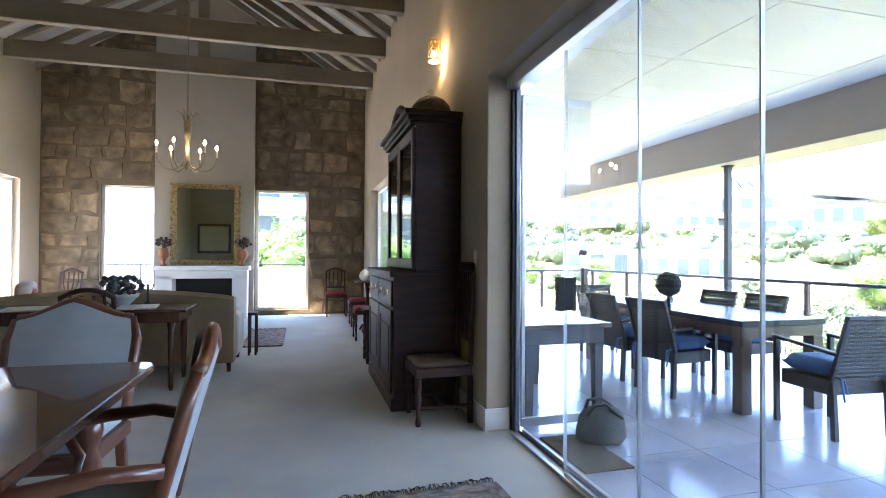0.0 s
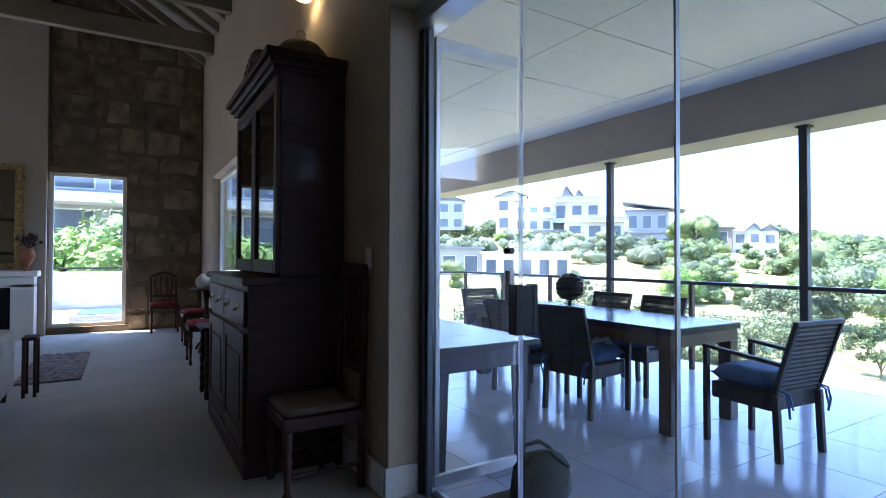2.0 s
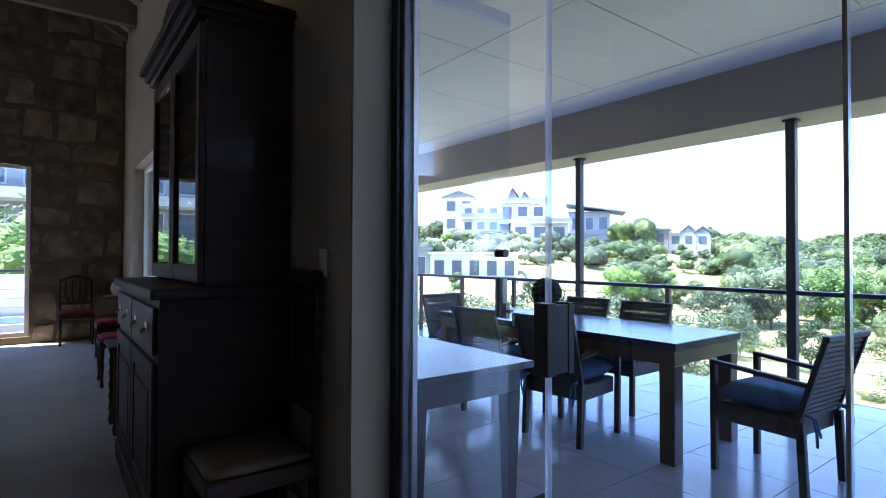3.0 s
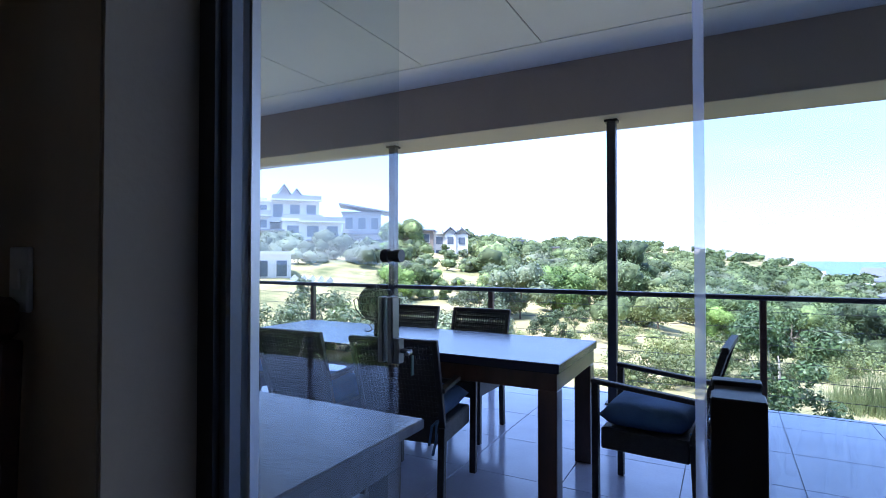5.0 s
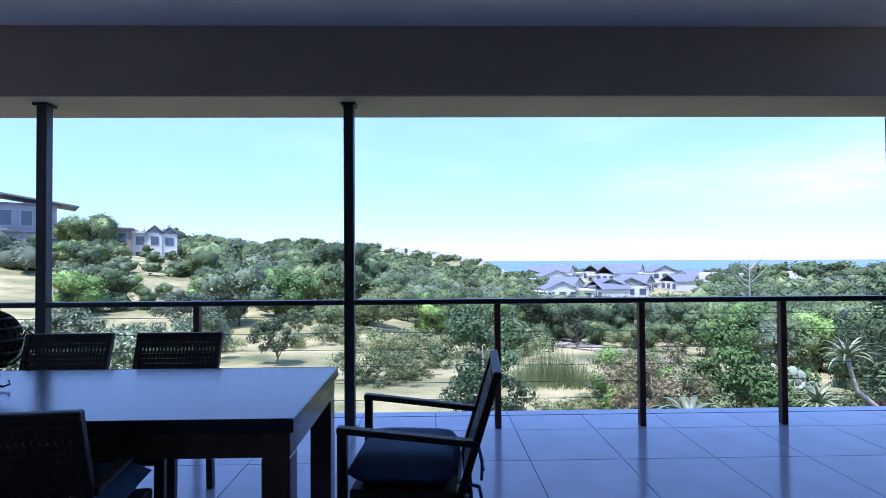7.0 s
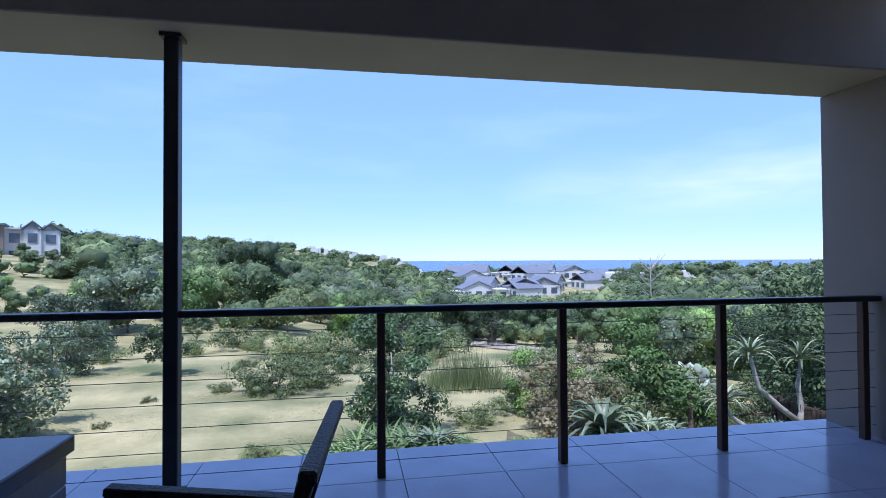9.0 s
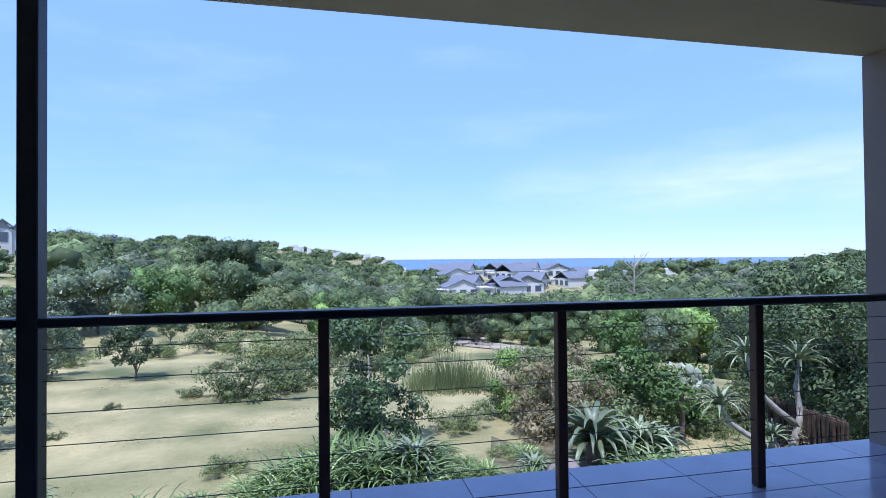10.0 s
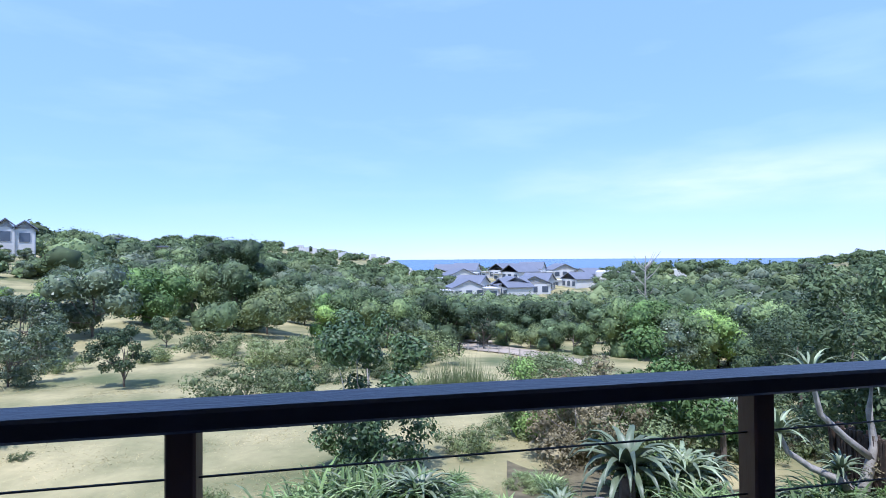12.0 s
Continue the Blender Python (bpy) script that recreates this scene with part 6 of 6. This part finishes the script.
ROCK = material("garden_rock", (0.22, 0.18, 0.16), 0.9, var=0.3, scale=5, fine=30, bump=0.6)
for i, (a0, r, s) in enumerate(((-27, 8.6, 0.3), (-25.4, 8.0, 0.18), (-30, 8.3, 0.2), (-35, 8.7, 0.14), (-22.5, 8.2, 0.14))):
    bm = bmesh.new()
    bmesh.ops.create_icosphere(bm, subdivisions=3, radius=s)
    for v in bm.verts:
        v.co *= 1 + 0.25 * noise.noise(v.co * 4 + Vector((i, 0, 0)))
        v.co.z *= 1.1
    ob = solid("rock", bm, ROCK, "rounded brown rock in the garden bed", "rock", "garden rocks", smooth=True)
    placed(ob, a0, r, sink=-s * 0.6)
fe = thing("reed_fence", "brown reed fence at the side of the garden", "fence")
x0, y0, z0 = spot(-46.2, 12.4)
x1, y1, z1 = spot(-52.5, 10.6)
STRAW = material("reed_thatch", (0.075, 0.05, 0.032), 0.95, var=0.4, scale=10, fine=40, bump=0.5, rnd=0.3)
reed_me = None
rf = random.Random(3)
for i in range(120):
    t = i / 119
    if reed_me is None:
        reed_me = mesh_of("reed", rod(bmesh.new(), (0, 0, -0.2), (0, 0, 1.3), 0.032, 0.026, 5), STRAW)
    ob = new("reed", reed_me)
    ob.parent = fe
    ob.matrix_basis = pose(x0 + (x1 - x0) * t + rf.uniform(-0.01, 0.01), y0 + (y1 - y0) * t, z0 + (z1 - z0) * t, rf.uniform(-3, 3), rf.uniform(-3, 3), 0) @ Matrix.Diagonal((1, 1, rf.uniform(0.97, 1.04), 1))

# pond and road
def patch(name, az0, az1, r0, r1, mat, label, category, lift=0.06, n=24):
    bm = bmesh.new()
    rows = []
    for i in range(5):
        row = []
        for k in range(n + 1):
            a0 = az0 + (az1 - az0) * k / n
            ra, rb_ = (r0(a0), r1(a0)) if callable(r0) else (r0, r1)
            x, y, z = spot(a0, ra + (rb_ - ra) * i / 4)
            row.append(bm.verts.new((x, y, z + lift)))
        rows.append(row)
    for a, b_ in zip(rows, rows[1:]):
        for k in range(n):
            bm.faces.new((a[k], b_[k], b_[k + 1], a[k + 1]))
    bmesh.ops.recalc_face_normals(bm, faces=bm.faces)
    if bm.faces[0].normal.z < 0:
        bmesh.ops.reverse_faces(bm, faces=bm.faces)
    structure(name, bm, mat, label, category, smooth=True)


TAR = material("pale_tar", (0.40, 0.33, 0.25), 1.0, var=0.12, scale=1, fine=20, bump=0.2)
POND = material("pond_water", (0.26, 0.26, 0.29), 0.15, var=0.1, scale=1, fine=10, bump=0.05)
SAND = material("bare_sand", (0.36, 0.30, 0.21), 0.95, var=0.15, scale=0.5, fine=10, bump=0.2)
patch("pond", -19.4, -16.2, lambda a: 19.7 - 1.5 * math.sqrt(max(0, 1 - ((a + 17.8) / 1.6) ** 2)), lambda a: 19.72 + 1.5 * math.sqrt(max(0, 1 - ((a + 17.8) / 1.6) ** 2)), POND, "grey pond edge below the lawn", "pond", 0.06)
patch("road", -27, -8.5, lambda a: 36 + (a + 21.5) * 0.75, lambda a: 40 + (a + 21.5) * 0.95, TAR, "pale sandy road curving through the valley", "road", 0.07)
patch("verge", -16.5, -10.5, lambda a: 40.6 + (a + 21.5) * 0.95, lambda a: 43.5 + (a + 21.5) * 1.0, SAND, "bare sandy verge beside the road", "verge", 0.07)
FENCE = material("bleached_timber", (0.42, 0.37, 0.3), 0.9, var=0.15, scale=3, fine=20, bump=0.2)
pf = thing("post_fence", "low bleached rail fence along the road", "fence")
prev = None
for i in range(16):
    a0 = -26 + 1.1 * i
    x, y, z = spot(a0, 35.6 + (a0 + 21.5) * 0.75)
    part("fence_post", B(x - 0.035, x + 0.035, y - 0.035, y + 0.035, z - 0.2, z + 0.55), FENCE, pf)
    if prev:
        part("fence_rail", bar(bmesh.new(), prev, (x, y, z + 0.45), 0.025, 0.03), FENCE, pf)
    prev = (x, y, z + 0.45)
x, y, z = spot(-11.8, 37.5)
bn = thing("park_bench", "dark timber bench under a tree by the road", "bench", m=pose(x, y, z, 0, 0, 80))
part("seat", B(-0.9, 0.9, -0.25, 0.25, 0.42, 0.5), BLACKMETAL, bn)
part("backrest", B(-0.9, 0.9, 0.2, 0.27, 0.55, 0.95), BLACKMETAL, bn)
for x in (-0.75, 0.75):
    part("leg", B(x - 0.06, x + 0.06, -0.22, 0.26, -0.1, 0.42), BLACKMETAL, bn)

# sea
SEA = material("sea_water", (0.035, 0.09, 0.16), 0.25, var=0.1, scale=0.003, fine=0.05, bump=0.1)
bm = bmesh.new()
vs = []
for r in (520, 4450):
    vs.append([bm.verts.new((OX + r * math.cos(radians(a)), OY + r * math.sin(radians(a)), -24)) for a in range(-70, 15, 5)])
for k in range(len(vs[0]) - 1):
    bm.faces.new((vs[0][k], vs[1][k], vs[1][k + 1], vs[0][k + 1]))
structure("sea", bm, SEA, "blue ocean reaching the horizon", "water")

# ---- buildings ----
HWHITE = material("white_house_paint", (0.62, 0.61, 0.58), 0.8, var=0.05, scale=0.3, fine=4, bump=0.05)
HGREY = material("grey_house_wall", (0.33, 0.33, 0.34), 0.8, var=0.08, scale=0.3, fine=4, bump=0.05)
HBROWN = material("brown_house_wall", (0.30, 0.24, 0.20), 0.85, var=0.1, scale=0.3, fine=4, bump=0.1)
HROOF = material("grey_roof_sheet", (0.17, 0.18, 0.21), 0.6, var=0.08, scale=0.3, fine=4, bump=0.1)
HGLASS = material("dark_window_glass", (0.09, 0.11, 0.14), 0.1, var=0.2, scale=0.4, fine=4, bump=0.0)


def facade_window(parent, x, z, w, h, y):
    e = part("window", B(x - w / 2, x + w / 2, y - 0.06, y - 0.012, z, z + h), HWHITE, parent)
    part("window_pane", B(x - w / 2 + 0.08, x + w / 2 - 0.08, y - 0.085, y - 0.061, z + 0.08, z + h - 0.08), HGLASS, e)


def building(name, label, az, r, turn, blocks, lift=0.0):
    """Blocks: x0, x1, y0, y1, z0, z1, wall material, window grid (columns, rows), gable height. Front faces local -y."""
    x, y, z = spot(az, r)
    e = thing(name, label, "house", m=pose(x, y, z + lift, 0, 0, az - 90 + turn))
    for x0, x1, y0, y1, z0, z1, mat, grid, gable in blocks:
        part("wall", B(x0, x1, y0, y1, z0, z1), mat, e)
        if gable:
            bm = bmesh.new()
            o = 0.4
            xm = (x0 + x1) / 2
            for ya, yb in ((y0 - o, y1 + o),):
                pts = [(x0 - o, z1 - 0.1), (xm, z1 + gable), (x1 + o, z1 - 0.1), (x1 + o, z1 + 0.12), (xm, z1 + gable + 0.25), (x0 - o, z1 + 0.12)]
                f0 = [bm.verts.new((px, ya, pz)) for px, pz in pts]
                f1 = [bm.verts.new((px, yb, pz)) for px, pz in pts]
                for i in range(6):
                    bm.faces.new((f0[i], f0[(i + 1) % 6], f1[(i + 1) % 6], f1[i]))
                bm.faces.new(f0[::-1])
                bm.faces.new(f1)
            bmesh.ops.recalc_face_normals(bm, faces=bm.faces)
            part("roof", bm, HROOF, e)
            for yy in (y0 + 0.02, y1 - 0.02):
                bm = bmesh.new()
                bm.faces.new([bm.verts.new(v) for v in ((x0, yy, z1), (x1, yy, z1), (xm, yy, z1 + gable * 0.98))])
                bmesh.ops.solidify(bm, geom=list(bm.faces), thickness=0.15)
                part("gable_wall", bm, mat, e)
        else:
            part("roof", B(x0 - 0.3, x1 + 0.3, y0 - 0.5, y1 + 0.2, z1 + 0.002, z1 + 0.3), HWHITE if mat is HWHITE else HROOF, e)
        if grid:
            nx, nz = grid
            for i in range(nx):
                for j in range(nz):
                    w, h = (x1 - x0) / nx, (z1 - z0) / nz
                    facade_window(e, x0 + w * (i + 0.5), z0 + h * j + h * 0.2, w * 0.62, h * 0.6, y0)
    return e


white_house = building("white_house", "large white terraced house on the hillside with pointed gables", 47.4, 112, 2, [
    (-13.6, -6.8, 2.0, 10, -2, 9.6, HWHITE, (2, 3), 1.3), (-6.8, 2, 4.0, 9, -2, 8.8, HWHITE, None, 0), (-9.4, -1.2, -0.6, 3.9, 1.6, 7.6, HWHITE, (3, 2), 0),
    (-1.2, 8.9, 0.4, 9, 3.6, 8.3, HWHITE, (3, 1), 0), (1.2, 13.2, -2.6, 8, -0.4, 3.6, HWHITE, (3, 1), 0), (0.4, 3.2, 2.4, 6, 8.6, 9.2, HGREY, None, 2.5),
    (3.25, 5.6, 2.8, 6, 8.6, 9.0, HGREY, None, 1.9), (-5.2, 1.19, -3.4, 3.8, -2.5, 1.58, HBROWN, None, 0), (6.0, 14, -5.4, -2.7, -3.2, -0.5, HBROWN, None, 0)])
for x0, x1, y0, y1, z in ((-9.6, -1.0, -2.6, -0.62, 4.55), (1.0, 9.4, -2.2, 0.38, 3.95), (4.2, 13.6, -4.6, -2.62, 3.4), (-1.0, 9.2, -1.6, 0.38, 8.0)):
    deck = part("balcony", B(x0, x1, y0, y1, z, z + 0.28), HWHITE, white_house)
    part("balustrade", B(x0 + 0.1, x1 - 0.1, y0 + 0.05, y0 + 0.1, z + 0.281, z + 1.15), HGREY, deck)
building("flat_house", "long low white house with flat roof and big windows", 52.2, 60, 2, [(-4.9, 5.6, 0, 5, -0.5, 2.75, HWHITE, (5, 1), 0), (-13, -4.92, 1.2, 5, -0.5, 3.3, HGREY, (3, 1), 0)])
for k in range(5):
    lx, ly, lz = spot(47.5 - 0.95 * k, 55.5)
    lounger = thing("sun_lounger", "white sun lounger on the terrace of the flat house", "lounger", "sun loungers", pose(lx, ly, lz + 0.1, 0, 0, -30))
    part("seat", B(-0.9, 0.5, -0.3, 0.3, 0.28, 0.36, bevel=0.02), HWHITE, lounger)
    part("backrest", bar(bmesh.new(), (0.5, 0, 0.32), (1.0, 0, 0.8), 0.08, 0.6), HWHITE, lounger)
    for fx in (-0.75, 0.4):
        part("leg", B(fx - 0.03, fx + 0.03, -0.26, 0.26, -0.25, 0.279), HWHITE, lounger)


def slant_roof(parent, x0, x1, y0, y1, za, zb):
    """A thin roof sheet that falls from za at x0 to zb at x1."""
    bm = bmesh.new()
    vs = [bm.verts.new(v) for v in ((x0, y0, za), (x1, y0, zb), (x1, y1, zb), (x0, y1, za), (x0, y0, za + 0.3), (x1, y0, zb + 0.3), (x1, y1, zb + 0.3), (x0, y1, za + 0.3))]
    for f in ((3, 2, 1, 0), (4, 5, 6, 7), (0, 1, 5, 4), (1, 2, 6, 5), (2, 3, 7, 6), (3, 0, 4, 7)):
        bm.faces.new([vs[k] for k in f])
    part("roof", bm, HROOF, parent)


gh = building("grey_house", "grey hillside house with a slanting roof", 37.7, 122, 0, [(-5.6, 3.4, 0, 8, 1.2, 6.1, HGREY, (3, 1), 0), (-5.0, 4.6, -1.4, 6, -4, 1.0, HGREY, (3, 1), 0), (-1.2, 5.4, -3.6, -1.5, -4.5, -1.0, HBROWN, None, 0)], 1.7)
slant_roof(gh, -6.4, 6.8, -1.8, 8.6, 8.0, 5.9)
bh = building("brown_house", "brown and white house among the hillside trees", 29.4, 112, -4, [(-5.7, -2.0, 0, 7, -2.5, 4.0, HBROWN, (1, 2), 0), (-2.0, 0.6, 1.6, 8, -2.5, 3.4, HWHITE, (1, 2), 0), (0.6, 3.0, 0.3, 8, -2.5, 3.4, HWHITE, (1, 2), 1.3), (3.0, 5.6, 0.6, 8, -2.5, 3.2, HWHITE, (1, 2), 1.2)], 1.1)
building("hill_house", "pale house high on the hill behind trees", 59, 150, 0, [(-8, 4, 0, 8, -2, 6.5, HGREY, (3, 2), 2.0)], 5)
building("flat_roof_house", "flat-roofed house half hidden by trees", 21.6, 120, 0, [(-3.4, 2.6, 0, 6, -2, 2.6, HGREY, (3, 1), 0)], 1.7)
building("flat_roof_house", "low grey house half hidden by trees", 17.6, 130, 0, [(-2.6, 2.6, 0, 6, -2, 2.2, HBROWN, (3, 1), 0)], 1.4)

# estate of villas in the valley, with the town behind them
rv = random.Random(12)
villa = building("villa", "white gabled villa with a grey roof in the valley", -19, 150, 18, [(-5, 5, 0, 8, -3, 3.4, HWHITE, (3, 2), 2.2), (-8.5, -5, -1, 5, -3, 2.6, HWHITE, (1, 2), 0)])
tagged(villa, group="valley villas")
for k, (az, r, s) in enumerate(((-14.0, 150, 0.95), (-15.7, 160, 1.0), (-17.3, 150, 1.0), (-21.0, 156, 1.0), (-22.8, 166, 1.0), (-24.6, 176, 0.9), (-13.4, 182, 1.0), (-15.0, 196, 1.1), (-18.4, 190, 1.1),
                                (-20.2, 200, 1.0), (-22.0, 205, 1.1), (-17.0, 215, 1.1), (-24.2, 212, 1.0), (-12.6, 205, 1.0), (-25.8, 190, 0.9))):
    c = copy_thing(villa, Matrix())
    x, y, z = spot(az, r)
    c.matrix_basis = pose(x, y, z - 0.3, 0, 0, az - 90 + (18 if k % 3 == 0 else 72 if k % 3 == 1 else -64) + k) @ Matrix.Diagonal((s, s, s, 1))
bm = bmesh.new()
for i in range(290):
    az, r = rv.uniform(-44, 4.5), rv.uniform(330, 500)
    x, y, z = spot(az, r)
    w, d, h = rv.uniform(0.9, 2.6), rv.uniform(1, 2.5), rv.uniform(0.8, 2.4)
    box(bm, x - w, x + w, y - d, y + d, z, z + h + (1.9 if az > -11 else 1.0))
tagged(new("far_town", mesh_of("far_town", bm, HWHITE)), "pale roofs and walls of the far town by the sea", "town", kind="stuff")
for az, r, w in ((-29.5, 190, 14), (-37.5, 240, 26), (-44, 260, 20)):
    x, y, z = spot(az, r)
    solid("long_shed", B(-w / 2, w / 2, -6, 6, 0, 9.5, bevel=0.3), HWHITE, "long low building with a pale roof in the trees", "shed", "valley sheds", pose(x, y, z - 5.5, 0, 0, az - 90))

dtree = thing("dead_tree", "bare dead tree rising above the woodland", "tree")
bm = bmesh.new()
tube(bm, [(0, 0, -0.5), (0.2, 0, 4), (-0.1, 0.2, 7), (0.1, 0, 10)], 0.2, 6, 0.04)
part("trunk", bm, PALEBARK, dtree)
rd = random.Random(4)
for i in range(14):
    z = rd.uniform(3.5, 9)
    a = rd.uniform(0, 6.28)
    l_ = rd.uniform(0.8, 2.2)
    part("branch", tube(bmesh.new(), [(0, 0, z), (0.5 * l_ * math.cos(a), 0.5 * l_ * math.sin(a), z + 0.4 * l_), (l_ * math.cos(a), l_ * math.sin(a), z + l_)], 0.07, 5, 0.02), PALEBARK, dtree)
placed(dtree, -32.2, 72)

# ---- north terrace seen through the far windows ----
PAVE = material("pale_terrace_paving", (0.58, 0.55, 0.50), 0.8, var=0.08, scale=1, fine=20, bump=0.1)
structure("terrace", B(-9, 3.5, YN + 0.31, 16.5, -3.4, -0.05), PAVE, "pale sunlit terrace paving outside the windows", "terrace")
structure("terrace_west", B(-9, XL - 0.32, 4, YN + 0.3, -3.4, -0.05), PAVE, "pale sunlit terrace outside the sliding doors", "terrace")
# added white block in place of the bright lawn or drive beyond the railing
structure("bright_ground_block", B(-2.29, 3.4, 16.6, 16.9, -3.4, 0.85), HWHITE, "low white block standing in for bright ground beyond the terrace", "wall")
structure("garden_wall_north", B(-8.9, -2.3, 16.6, 16.9, -3.4, 3.4), HWHITE, "white rendered garden wall", "wall")
structure("garden_wall", B(-9.3, -9, 2, 17, -3.4, 2.4), HWHITE, "white rendered garden wall", "wall")
pl = thing("plunge_pool", "raised pool surround on the terrace", "pool", m=pose(-0.1, 13.6, -0.05))
part("rim", B(-0.7, 0.9, -0.5, 0.9, 0.0, 0.16, bevel=0.01), HGREY, pl)
part("water", B(-0.6, 0.8, -0.4, 0.8, 0.161, 0.17), SEA, pl)
tr = thing("terrace_rail", "thin dark railing along the terrace edge", "railing", m=pose(0, 16.3, -0.05))
part("handrail", B(-9, 3.4, -0.025, 0.025, 0.98, 1.02), POSTSTEEL, tr)
for i in range(9):
    part("rail_post", B(-8.9 + 1.5 * i, -8.86 + 1.5 * i, -0.02, 0.02, 0, 0.98), POSTSTEEL, tr)
for i in range(4):
    part("cable", rod(bmesh.new(), (-9, 0, 0.2 + 0.2 * i), (3.4, 0, 0.2 + 0.2 * i), 0.004, seg=5), CABLE, tr)
for i, (x, y, s) in enumerate(((-1.4, 20, 0.85), (0.9, 21, 0.9), (3.4, 21, 0.8), (6.5, 20, 0.9), (5.4, 24, 1.0))):
    c = copy_thing(bright_tree if i % 2 == 0 else light_tree, Matrix())
    c.matrix_basis = pose(x, y, -1.6, 0, 0, i * 70) @ Matrix.Diagonal((s, s, s, 1))
nb = thing("neighbour_house", "large modern white house with a long glass balcony", "house", m=pose(2, 34, -2))
for z in (0, 3.2, 6.4):
    part("storey", B(-9, 9, 0, 9, z, z + 2.7), HGREY, nb)
    part("floor_slab", B(-9.5, 9.5, -2, 9.2, z + 2.702, z + 3.198), HWHITE, nb)
    for i in range(6):
        facade_window(nb, -7.5 + 3 * i, z + 0.3, 2.4, 2.2, 0)
    part("balcony_glass", B(-9.4, 9.4, -1.95, -1.9, z + 3.2, z + 4.1), PANE, nb)

# ---- veranda floor tiles ----
vf = tagged(new("veranda_floor"), "large grey porcelain tiles on the veranda", "floor", kind="structure")
tile_me = {}
tx = [1.505, 1.89, 2.49, 3.09, 3.69, 4.29, 4.89, 5.49, 5.986]
ty = [-1.118] + [-0.79 + 0.602 * i for i in range(18)]
for x0, x1 in zip(tx, tx[1:]):
    for y0, y1 in zip(ty, ty[1:]):
        key = (round(x1 - x0, 3), round(y1 - y0, 3))
        if key not in tile_me:
            w, d = key
            tile_me[key] = mesh_of("tile", B(-w / 2 + 0.002, w / 2 - 0.002, -d / 2 + 0.002, d / 2 - 0.002, -0.0118, 0.0, bevel=0.0015), TILE)
        ob = new("tile", tile_me[key])
        ob.parent = vf
        ob.location = ((x0 + x1) / 2, (y0 + y1) / 2, 0)
